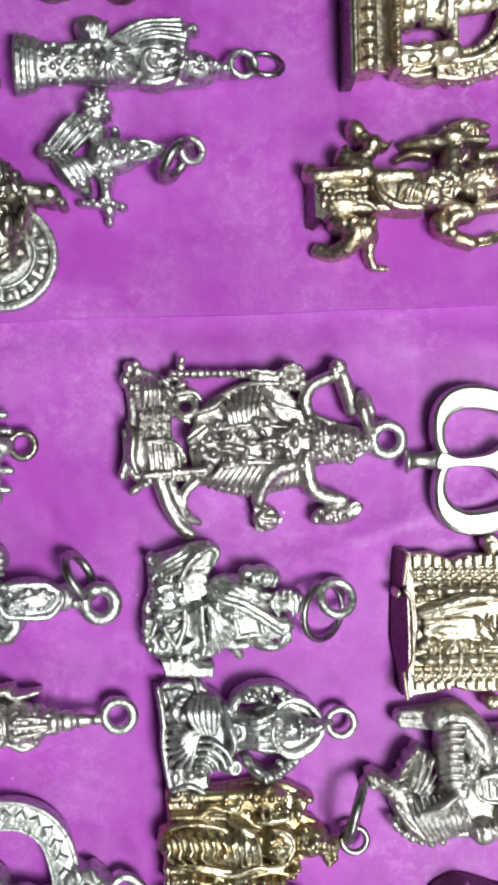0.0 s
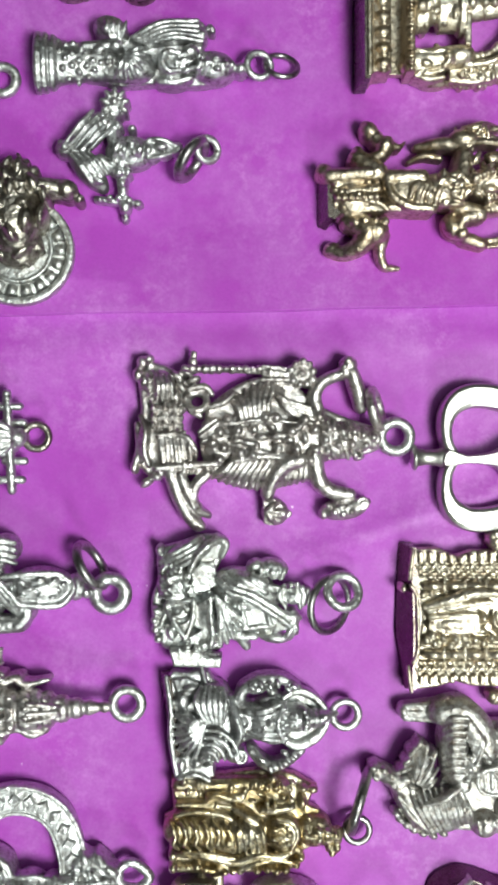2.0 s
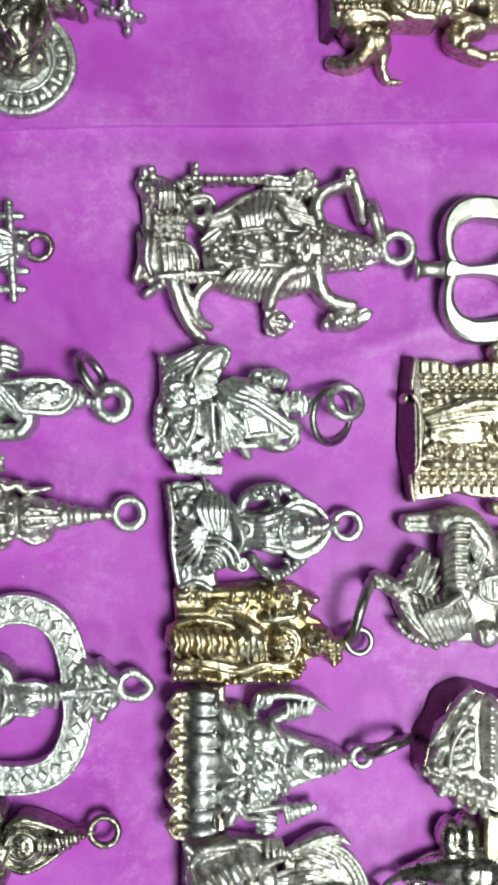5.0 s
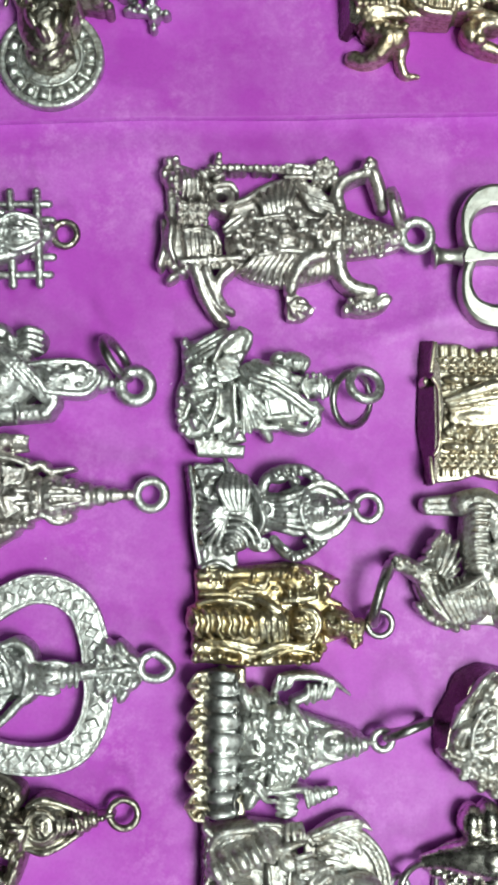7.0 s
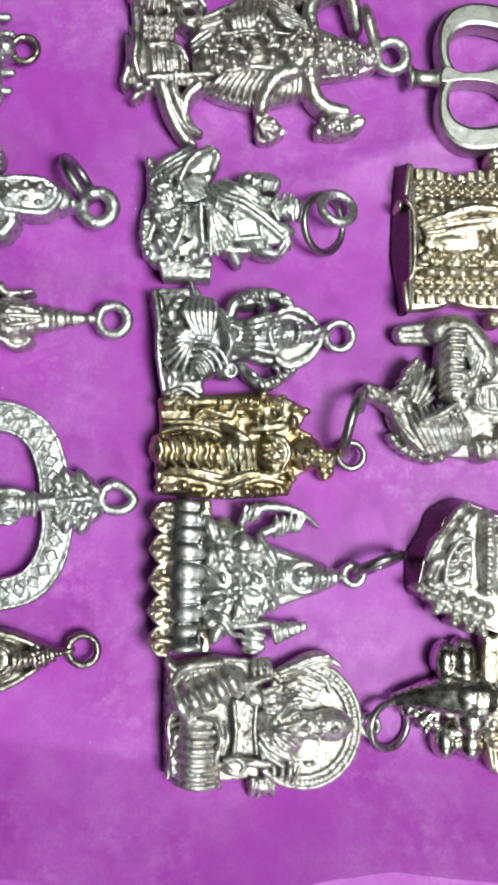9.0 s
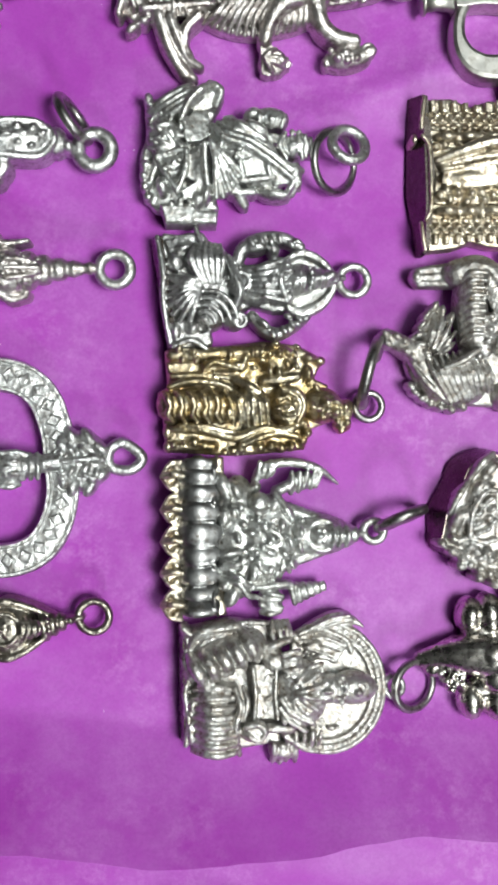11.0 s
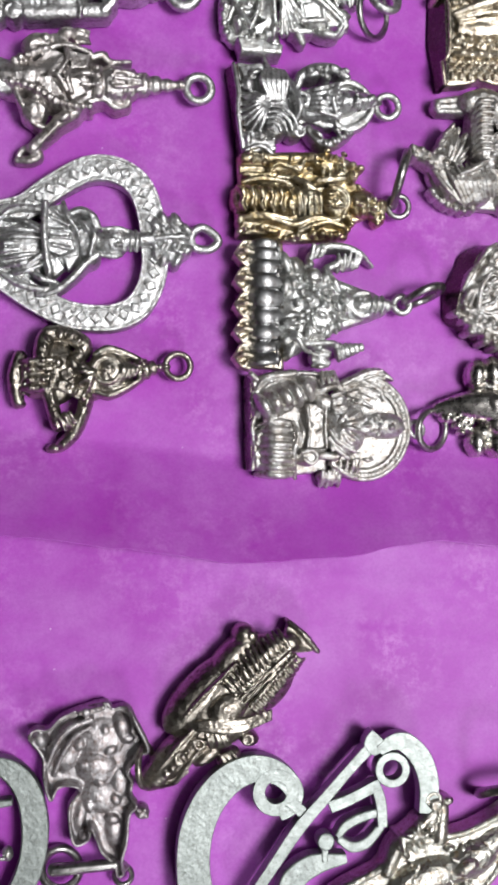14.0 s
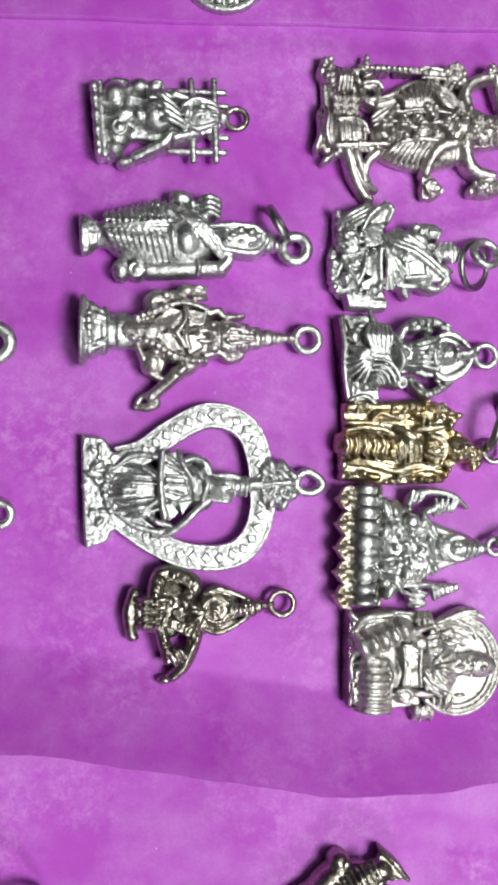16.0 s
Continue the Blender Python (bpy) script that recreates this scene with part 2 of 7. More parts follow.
    def slab(self, outline, low, high, bevel=3.0):
        """A flat piece with that outline and rounded upper edges."""
        p = np.array(outline, float)
        if np.sum(p[:, 0] * np.roll(p[:, 1], -1) - p[:, 1] * np.roll(p[:, 0], -1)) < 0:
            p = p[::-1]
        e = np.roll(p, -1, 0) - np.roll(p, 1, 0)
        inward = np.c_[-e[:, 1], e[:, 0]] / (np.linalg.norm(e, axis=1)[:, None] + 1e-9)
        rows = [(0, low), (0, high - bevel), (bevel * 0.3, high - bevel * 0.3), (bevel, high)]
        pts, m = [], len(p)
        for k, z in rows:
            pts += [(*q, z) for q in p + inward * k]
        faces = [(i * m + j, i * m + (j + 1) % m, (i + 1) * m + (j + 1) % m, (i + 1) * m + j) for i in range(3) for j in range(m)]
        faces += [tuple(3 * m + j for j in range(m)), tuple(range(m))[::-1]]
        return self.put(pts, faces)

    def frustum(self, foot, top, low, high):
        """A block whose upper outline differs from its foot."""
        m = len(foot)
        pts = [(*p, low) for p in foot] + [(*p, high) for p in top]
        faces = [(j, (j + 1) % m, m + (j + 1) % m, m + j) for j in range(m)] + [tuple(range(m))[::-1], tuple(range(m, 2 * m))]
        return self.put(pts, faces)

    def plate(self, corners, thick=14.0):
        """A flat facet of any tilt through corners (u, v, h), thick grid units deep."""
        p = np.array(corners, float)
        if np.sum(p[:, 0] * np.roll(p[:, 1], -1) - p[:, 1] * np.roll(p[:, 0], -1)) < 0:
            p = p[::-1]
        m = len(p)
        faces = [(j, (j + 1) % m, m + (j + 1) % m, m + j) for j in range(m)] + [tuple(range(m))[::-1], tuple(range(m, 2 * m))]
        return self.put(np.vstack([p - (0, 0, thick), p]), faces)

    def rays(self, hub, ends, r, rise=4.0):
        """Ridges that fan out from one point to each end."""
        for end in ends:
            a, b = np.array(hub, float), np.array(end, float)
            mid = (a + b) / 2 + (0, 0, rise) + self.rng.standard_normal(3) * r * 0.2
            self.tube(spline([a, mid, b], 4), [r * 0.6, r, r * 0.8], 8)
        return self

    def band(self, line, widths, low, high, bevel=2.5, closed=False):
        """A flat strip of metal that follows a line of (u, v)."""
        p = np.asarray(line, float)[:, :2]
        w = np.full(len(p), float(widths)) if np.isscalar(widths) else np.interp(np.linspace(0, 1, len(p)), np.linspace(0, 1, len(widths)), widths)
        d = np.roll(p, -1, 0) - np.roll(p, 1, 0) if closed else np.gradient(p, axis=0)
        side = np.c_[-d[:, 1], d[:, 0]] / (np.linalg.norm(d, axis=1)[:, None] + 1e-9)
        pts = []
        for q, n, half in zip(p, side, w / 2):
            b = min(bevel, half * 0.7)
            for k, z in ((-half, low), (-half, high - b), (-half + b * 0.3, high - b * 0.3), (-half + b, high), (half - b, high), (half - b * 0.3, high - b * 0.3), (half, high - b), (half, low)):
                pts.append((*(q + n * k), z))
        m, faces = len(p), []
        for i in range(m if closed else m - 1):
            o = ((i + 1) % m) * 8
            faces += [(i * 8 + j, o + j, o + (j + 1) % 8, i * 8 + (j + 1) % 8) for j in range(8)]
        if not closed:
            faces += [tuple(range(8)), tuple((m - 1) * 8 + j for j in range(8))[::-1]]
        return self.put(pts, faces)

    def beads(self, line, n, r, squash=1.0):
        """Beads at even steps along a line of (u, v, h)."""
        p = spline(line, 8) if len(line) > 2 else np.array(line, float)
        s = np.r_[0, np.cumsum(np.linalg.norm(np.diff(p, axis=0), axis=1))]
        for t in np.linspace(0, s[-1], n):
            q = [np.interp(t, s, p[:, k]) for k in range(3)]
            k = 1 + 0.14 * self.rng.standard_normal()
            self.ball(*q, r * k, r * k, r * squash)
        return self

    def folds(self, a0, a1, b0, b1, n, r, bow=0.0, sway=0.1):
        """Side-by-side ridges from the line a0-a1 to the line b0-b1."""
        a0, a1, b0, b1 = (np.array(x, float) for x in (a0, a1, b0, b1))
        m = max(1, n - 1)
        ra, rb = min(r * 0.85, 0.6 * np.linalg.norm(a1 - a0) / m), min(r * 0.85, 0.6 * np.linalg.norm(b1 - b0) / m)
        rm = min(r, 0.6 * np.linalg.norm(a1 + b1 - a0 - b0) / 2 / m)
        up = np.array((0, 0, (r - rm) * 0.9))
        drift = (a1 - a0 + b1 - b0) / (np.linalg.norm(a1 - a0 + b1 - b0) + 1e-9) * np.linalg.norm(b0 - a0) * sway * (1 if self.rng.random() < 0.5 else -1)
        for i in range(n):
            t = i / m
            a, b = a0 + (a1 - a0) * t, b0 + (b1 - b0) * t
            a, b = a + self.rng.standard_normal(3) * ra * 0.25, b + self.rng.standard_normal(3) * rb * 0.35
            mid = (a + b) / 2 + (0, 0, bow) + drift + self.rng.standard_normal(3) * rm * 0.25 + up
            k = 1 + 0.14 * self.rng.standard_normal()
            self.tube(spline([a + up * 0.6, mid, b + up * 0.6], 4), [ra * k, rm * k, rb * k], 7)
        return self

    def chase(self, u, v, h, a, b, c, n, size, turn=0):
        """Worn cast ornament: small lumps and ridges over a dome with half-axes a, b and height c."""
        s, k = math.sin(radians(turn)), math.cos(radians(turn))
        for _ in range(int(n * 0.45)):
            r, t = math.sqrt(self.rng.random()) * 0.97, self.rng.random() * 2 * math.pi
            x, y = r * math.cos(t) * a, r * math.sin(t) * b
            z = h + c * math.sqrt(1 - r * r) + size * 0.05
            q = size * (0.6 + 0.8 * self.rng.random())
            self.ball(u + x * k - y * s, v + x * s + y * k, z, q * (1 + 0.9 * self.rng.random()), q * 0.7, q * 0.7, self.rng.random() * 180)
        return self

    def cone(self, a, b, r0, r1, h, tiers, squash=0.75):
        """A tiered tall headdress from a to b."""
        length = math.dist(a, b)
        profile = [(0, r0 * 0.5)]
        for i in range(tiers):
            r, s, step = r0 + (r1 - r0) * i / tiers, length * i / tiers, length / tiers
            profile += [(s + step * 0.05, r * 0.86), (s + step * 0.3, r), (s + step * 0.65, r * 0.97), (s + step * 0.92, r * 0.8)]
        profile.append((length, r1 * 0.4))
        self.turned(a, b, profile, h, squash, 16)
        return self

    def head(self, u, v, h, r, turn=0):
        """A plain worn head with its crown towards turn: an egg with brow, nose and cheek lumps."""
        s, k = math.sin(radians(turn)), math.cos(radians(turn))

        def at(x, y):
            return u + x * k * r - y * s * r, v + x * s * r + y * k * r
        self.ball(u, v, h, r * 1.1, r * 0.88, r * 0.85, turn)
        self.ball(*at(-0.1, 0), h + r * 0.78, r * 0.34, r * 0.15, r * 0.2, turn)
        for y in (-0.42, 0.42):
            self.ball(*at(-0.25, y), h + r * 0.58, r * 0.26, r * 0.24, r * 0.2, turn)
            self.ball(*at(0.22, y), h + r * 0.68, r * 0.12, r * 0.26, r * 0.14, turn)
        self.ball(*at(-0.55, 0), h + r * 0.58, r * 0.12, r * 0.26, r * 0.16, turn)
        self.arc([(*at(0.5, -0.75), h + r * 0.35), (*at(0.58, 0), h + r * 0.72), (*at(0.5, 0.75), h + r * 0.35)], r * 0.13, 4, 6)
        return self

    def mesh(self, name, origin, unit, deep=1.0):
        me = bpy.data.meshes.new(name)
        p = (np.vstack(self.points) - (origin[0], origin[1], 0)) * (unit, -unit, unit * deep) * 0.001
        me.from_pydata(p.tolist(), [], [face[::-1] for face in self.faces])
        me.polygons.foreach_set("use_smooth", [True] * len(me.polygons))
        me.update()
        return me


class Charm:
    """One charm lying on the paper: an Empty with its cast pieces as parts."""

    def __init__(self, name, label, category, origin, place, unit, turn, group="charms on the paper", deep=1.2):
        self.origin, self.unit, self.deep = origin, unit, deep
        self.root = new(name)
        self.root.empty_display_size = 0.005
        self.root.matrix_world = pose(place[0] / 1000, place[1] / 1000, 0, 0, 0, turn)
        tagged(self.root, label, category, group)

    def part(self, name, cast, material, label="", parent=None, sharp=False, grain=1.6, melt=1):
        if grain:
            cast.filled()
        me = cast.mesh(name, self.origin, self.unit, self.deep)
        me.materials.append(material)
        if sharp:
            me.set_sharp_from_angle(angle=radians(20))
        ob = new(name, me)
        ob.parent = parent or self.root
        if grain:
            # the forms run together as in a casting
            fuse = ob.modifiers.new("cast", "REMESH")
            fuse.mode, fuse.voxel_size, fuse.use_smooth_shade = "VOXEL", grain * self.unit / 1000, True
            wear = ob.modifiers.new("wear", "SMOOTH")
            wear.factor, wear.iterations = 0.5, melt
        if label:
            tagged(ob, label)
        return ob


# ---- the setting ----
def piece(name, bm, material, kind="structure", label="", category=""):
    me = bpy.data.meshes.new(name)
    bm.to_mesh(me)
    bm.free()
    me.materials.append(material)
    return tagged(new(name, me), label, category, "", kind)


def box(name, low, high, material, label, category):
    bm = bmesh.new()
    bmesh.ops.create_cube(bm, size=1.0)
    for v in bm.verts:
        v.co = [a + (b - a) * (c + 0.5) for a, b, c in zip(low, high, v.co)]
    bmesh.ops.bevel(bm, geom=list(bm.edges), offset=0.003, segments=2, affect="EDGES")
    return piece(name, bm, material, "structure", label, category)


box("floor", (-1.6, -1.6, -0.86), (1.6, 1.6, -0.80), FLOOR, "grey concrete floor under the stall table", "floor")
box("ceiling", (-1.6, -1.6, 1.80), (1.6, 1.6, 1.86), WALL, "plain grey ceiling over the stall", "ceiling")
box("wall_north", (-1.6, 1.54, -0.80), (1.6, 1.60, 1.80), WALL, "plain grey painted stall wall", "wall")
box("wall_south", (-1.6, -1.60, -0.80), (1.6, -1.54, 1.80), WALL, "plain grey painted stall wall", "wall")
box("wall_east", (1.54, -1.54, -0.80), (1.60, 1.54, 1.80), WALL, "plain grey painted stall wall", "wall")
box("wall_west", (-1.60, -1.54, -0.80), (-1.54, 1.54, 1.80), WALL, "plain grey painted stall wall", "wall")


def table():
    root = new("table")
    root.matrix_world = pose(0, -0.05, -0.80)
    tagged(root, "brown wooden stall table under violet paper", "table", "", "structure")

    def slab(name, low, high):
        bm = bmesh.new()
        bmesh.ops.create_cube(bm, size=1.0)
        for v in bm.verts:
            v.co = [a + (b - a) * (c + 0.5) for a, b, c in zip(low, high, v.co)]
        bmesh.ops.bevel(bm, geom=list(bm.edges), offset=0.003, segments=2, affect="EDGES")
        me = bpy.data.meshes.new(name)
        bm.to_mesh(me)
        bm.free()
        me.materials.append(WOOD)
        new(name, me).parent = root
    slab("tabletop", (-0.55, -0.40, 0.764), (0.55, 0.40, 0.794))
    for x in (-0.50, 0.45):
        for y in (-0.35, 0.30):
            slab("leg", (x, y, 0.0), (x + 0.05, y + 0.05, 0.764))


table()


def step(x, a, b):
    t = min(1.0, max(0.0, (x - a) / (b - a)))
    return t * t * (3 - 2 * t)


def sheet(name, label, edge, top, low, rise, curl, seed, creases, lip):
    """One sheet of paper. edge(x): its lower edge in mm; it rests on low mm and rises by rise mm within curl mm of the edge."""
    cols, rows, wide = 150, 130, 150.0
    verts, faces = [], []
    for j in range(rows + 1):
        k = (j / rows) ** 1.6
        for i in range(cols + 1):
            x = -85.0 + (wide * i / cols)
            e = edge(x)
            y = e + (top - e) * k
            z = low + rise * max(0.0, 1 - (y - e) / curl) ** 1.15
            z += 0.35 * noise.noise((x / 34, y / 30, seed)) + 0.10 * noise.noise((x / 11, y / 9, seed + 5))
            for x0, y0, x1, y1, lift, width in creases:
                dx, dy = x1 - x0, y1 - y0
                n = math.hypot(dx, dy)
                along, off = ((x - x0) * dx + (y - y0) * dy) / n, ((x - x0) * dy - (y - y0) * dx) / n
                z += lift * math.exp(-abs(off) / width) * step(along, -8, 6) * (1 - step(along, n - 6, n + 8))
            verts.append((x / 1000, y / 1000, z / 1000))
    for j in range(rows):
        for i in range(cols):
            a = j * (cols + 1) + i
            faces.append((a, a + 1, a + cols + 2, a + cols + 1))
    # a thin turned-under lip gives the edge its thickness
    first = len(verts)
    for i in range(cols + 1):
        x, y, z = verts[i]
        verts.append((x, y - lip[0] / 1000, z - lip[1] / 1000))
    for i in range(cols):
        faces.append((i + 1, i, first + i, first + i + 1))
    me = bpy.data.meshes.new(name)
    me.from_pydata(verts, [], faces)
    me.polygons.foreach_set("use_smooth", [True] * len(me.polygons))
    me.materials.append(PAPER)
    return tagged(new(name, me), label, "paper", "overlapping paper sheets", "structure")


def seam(x):
    (xa, ya), (xb, yb) = (-33.47, 16.43), (33.80, 18.77)
    return ya + (yb - ya) * (x - xa) / (xb - xa) + 0.25 * noise.noise((x / 15, 3.3, 0.5))


def torn(x):
    stops = ((-55.95, -102.22), (-46.07, -103.57), (-29.33, -105.49), (-20.83, -106.38), (-12.24, -107.62), (-3.57, -107.24), (5.19, -106.77), (13.16, -104.91), (19.42, -104.18), (30.45, -105.08), (39.41, -105.82))
    return float(np.interp(x, [p[0] for p in stops], [p[1] for p in stops])) + 0.25 * noise.noise((x / 4.0, 7.7, 0.2)) + 0.1 * noise.noise((x / 1.3, 1.7, 0.2))


(CX0, CY0), (CX1, CY1) = (8.98, -15.16), (35.10, -6.08)
(LX0, LY0), (LX1, LY1), (LX2, LY2), (LX3, LY3) = (-10.49, -109.07), (32.08, -113.32), (-50.76, -115.85), (-18.19, -112.50)
LOWER_CREASES = [(LX0, LY0, LX1, LY1, 0.5, 2.2), (LX0 + 6, LY0 - 6, LX1, LY1 - 5, 0.35, 2.0), (LX2, LY2, LX3, LY3, 0.35, 2.5)]
sheet("paper_sheet_upper", "violet craft paper sheet overlapping the next one", seam, 110.0, -0.25, 1.5, 12.0, 1.0, [(-80.0, 27.0, -20.0, 21.0, 0.5, 3.0)], (0.1, 2.1))
sheet("paper_sheet_middle", "violet craft paper sheet with a soft crease", torn, 32.0, -0.70, 8.4, 15.5, 2.0, [(CX0, CY0, CX1, CY1, 1.9, 3.2), (-60.0, 10.5, 40.0, 14.0, 0.55, 3.0), (CX0 - 34, CY0 + 26, CX0 - 12, CY0 + 33, 0.25, 2.5), (CX0 - 50, CY0 + 24, CX0 - 20, CY0 + 31, 0.3, 2.0)], (0.12, 0.5))
sheet("paper_sheet_lower", "violet craft paper sheet with a torn upper overlap", lambda x: -215.0, -95.0, -0.75, 0.0, 5.0, 3.0, LOWER_CREASES, (0.0, 0.2))


# ---- the charms, upper part of the paper ----
def jump_ring(charm, u, v, h, radius, wire, lean, towards, material=None, oval=1.0):
    charm.part("jump_ring", Cast().hoop(u, v, h, radius, wire, lean, towards, 10, 32, oval), material or STEEL, "grey wire jump ring", grain=0)


def loop(charm, u, v, h, radius, wire, material, lean=0, towards=0):
    charm.part("loop", Cast().hoop(u, v, h, radius, wire, lean, towards, 10, 28), material, grain=0)


def standing_figure_on_drum():
    c = Charm("figure_charm", "worn silver standing figure charm on round drum base", "charm", (220, 90), (-17.62, 50.76), 0.0768, 0.58)
    def at(u, v, h):
        return u + 1.7, v + 5.4, h
    k = Cast(11)
    k.turned((46, 98), (166, 96), [(0, 46), (2, 54), (8, 56), (12, 52), (16, 54), (22, 53), (26, 47), (30, 50), (36, 48), (42, 40), (70, 36), (120, 32)], 34, 0.62, 26)
    for u, v in ((86, 58), (90, 78), (100, 66), (112, 62), (112, 84), (100, 92), (96, 108), (112, 104), (124, 96), (124, 114), (106, 124), (136, 82), (138, 104), (122, 130), (148, 96), (140, 122), (128, 72), (150, 110)):
        k.ball(*at(u, v, 58 - 0.011 * (v - 92) ** 2), 6, 5, 5, (u * 5) % 180)
    c.part("base", k, SILVER)
    k = Cast(12)
    k.slab(spline([at(150, 56, 0)[:2], at(210, 40, 0)[:2], at(320, 30, 0)[:2], at(340, 62, 0)[:2], at(396, 84, 0)[:2], at(392, 108, 0)[:2], at(340, 126, 0)[:2], at(250, 124, 0)[:2], at(170, 124, 0)[:2]], 3, True), 0, 26, 6)
    k.rod(at(130, 66, 44), at(186, 64, 46), 9, 11).rod(at(140, 104, 30), at(200, 108, 34), 15, 17).ball(*at(160, 72, 48), 14, 9, 9, -20).ball(*at(186, 66, 48), 13, 11, 10)
    # raised knee with a striped cloth
    k.ball(*at(176, 32, 28), 32, 25, 26, 20)
    for i in range(4):
        k.arc([at(168 + 12 * i, 14 + 3 * i, 46), at(172 + 10 * i, 32, 56 - 3 * i), at(178 + 6 * i, 54, 48)], [3, 4.6, 3], 4, 8)
    k.ball(*at(170, 38, 54), 8, 7, 6)
    # fan of the skirt
    k.ball(*at(215, 98, 28), 40, 28, 24)
    for i in range(7):
        w = radians(-30 + 24 * i)
        k.arc([at(204, 82, 54), at(204 + 22 * math.cos(w), 84 + 20 * math.sin(w), 56), at(204 + 42 * math.cos(w), 86 + 36 * math.sin(w), 42)], [3, 5, 4], 4, 8)
    k.beads([at(150, 100, 50), at(166, 96, 52), at(184, 94, 52)], 4, 6)
    # curled hand, chest and ringlets
    k.ball(*at(284, 94, 30), 26, 26, 22).arc([at(296, 78, 52), at(276, 78, 56), at(268, 94, 56), at(278, 110, 54), at(296, 108, 50)], [5, 7, 8, 7, 5]).ball(*at(292, 94, 50), 9, 8, 7).folds(at(294, 88, 52), at(302, 110, 50), at(312, 78, 50), at(322, 100, 48), 4, 4.6, 2, 0)
    k.arc([at(262, 122, 36), at(290, 124, 36), at(316, 116, 36)], [8, 9, 7]).ball(*at(316, 72, 38), 16, 14, 16)
    # long wing of folded cloth
    for i in range(5):
        k.arc([at(212 + 6 * i, 48 + 3 * i, 38), at(262 + 6 * i, 26 + 6 * i, 48), at(328 + 2 * i, 16 + 9 * i, 38)], [4, 6, 4.6], 6, 8)
    k.ball(*at(336, 40, 30), 10, 16, 14, 10).ball(*at(352, 26, 26), 11, 7, 9, 50).ball(*at(312, 20, 32), 14, 6, 8, 60).ball(*at(332, 20, 30), 11, 6, 8, 30)
    k.ball(*at(356, 96, 32), 40, 28, 24)
    for i in range(6):
        k.arc([at(328 + 11 * i, 76 + 2 * i, 44), at(334 + 11 * i, 97, 58 - 1.6 * i), at(326 + 11 * i, 118 - 2.4 * i, 44)], [3.2, 5, 3.2], 4, 8)
    for u, v in ((332, 84), (330, 106), (348, 96), (362, 88), (364, 106), (380, 98)):
        k.ball(*at(u, v, 56), 6.4, 5, 5)
    k.ball(*at(404, 98, 30), 13, 12, 13)
    c.part("figure", k, SILVER)
    loop(c, 438, 96, 30, 22, 6.5, SILVER, 15, 90)
    jump_ring(c, 478, 92, 18, 30, 5.5, 35, 15)


def seated_figure_with_raised_knee():
    c = Charm("figure_charm", "small dark silver seated figure charm with jump ring", "charm", (215, 245), (-17.88, 38.85), 0.0767, 0.58)
    def at(u, v, h):
        return u + 1.8, v + 4.2, h
    k = Cast(21)
    # legs folded to a point, combed cloth on both
    k.ball(*at(136, 212, 24), 48, 22, 22, -46).ball(*at(136, 278, 22), 48, 20, 20, 46).ball(*at(96, 242, 24), 18, 16, 20)
    for i in range(5):
        k.arc([at(100 + 9 * i, 232 + 5 * i, 42), at(124 + 9 * i, 206 + 6 * i, 50), at(146 + 9 * i, 180 + 7 * i, 44)], [3, 5, 4], 5, 8)
    for i in range(4):
        k.arc([at(104 + 10 * i, 254 - 2 * i, 42), at(126 + 10 * i, 278 - 3 * i, 48), at(144 + 9 * i, 302 - 5 * i, 38)], [3, 5.4, 4.6], 5, 8)
    k.ball(*at(97, 242, 44), 8, 8, 7).beads([at(90, 234, 38), at(96, 226, 38), at(106, 256, 40)], 3, 6).ball(*at(154, 298, 36), 15, 8, 9, 20)
    # flower in the raised hand
    k.ball(*at(182, 168, 26), 22, 24, 22)
    for i in range(7):
        w = radians(150 + 40 * i)
        k.ball(*at(184 + 17 * math.cos(w), 166 + 19 * math.sin(w), 42), 11, 6, 8, math.degrees(w))
    k.ball(*at(184, 164, 48), 7, 7, 6).ball(*at(166, 198, 40), 11, 9, 12).ball(*at(190, 204, 38), 9, 8, 12).ball(*at(214, 206, 30), 8, 7, 9).rod(at(176, 190, 32), at(184, 230, 36), 13, 13)
    # body, banded chest and long crown
    k.ball(*at(210, 248, 28), 44, 30, 22).rod(at(160, 262, 40), at(182, 278, 36), 9, 9)
    for i in range(5):
        k.arc([at(182 + 14 * i, 228 + i, 42), at(188 + 14 * i, 248, 56 - i), at(182 + 14 * i, 268 - 2 * i, 42)], [3.4, 5.6, 3.4], 4, 8)
    for u, v in ((192, 242), (196, 256), (216, 240), (220, 254)):
        k.ball(*at(u, v, 56), 7, 7, 6)
    k.cone(at(240, 246, 0)[:2], at(304, 242, 0)[:2], 25, 9, 30, 3).arc([at(244, 230, 46), at(268, 230, 46), at(292, 238, 38)], [4, 5, 4]).arc([at(244, 262, 44), at(268, 258, 46), at(292, 248, 38)], [4, 5, 4]).ball(*at(266, 244, 54), 12, 6, 6).ball(*at(296, 242, 34), 7, 10, 9)
    # lower arm and the small staff
    k.rod(at(196, 268, 34), at(198, 318, 24), 12, 9).beads([at(192, 286, 44), at(208, 282, 44), at(198, 304, 38)], 3, 8).rod(at(152, 328, 16), at(228, 336, 18), 7, 6).beads([at(158, 330, 24), at(186, 326, 28), at(224, 336, 22)], 5, 7).ball(*at(202, 342, 22), 12, 14, 14).ball(*at(202, 360, 14), 8, 10, 10)
    c.part("figure", k, SILVER)
    loop(c, 348, 244, 24, 20, 7, PALE, 25, 100)
    c.part("jump_ring", Cast().hoop(320, 264, 30, 36, 10, 80, 126, 10, 32), STEEL, "heavy grey jump ring", grain=0)


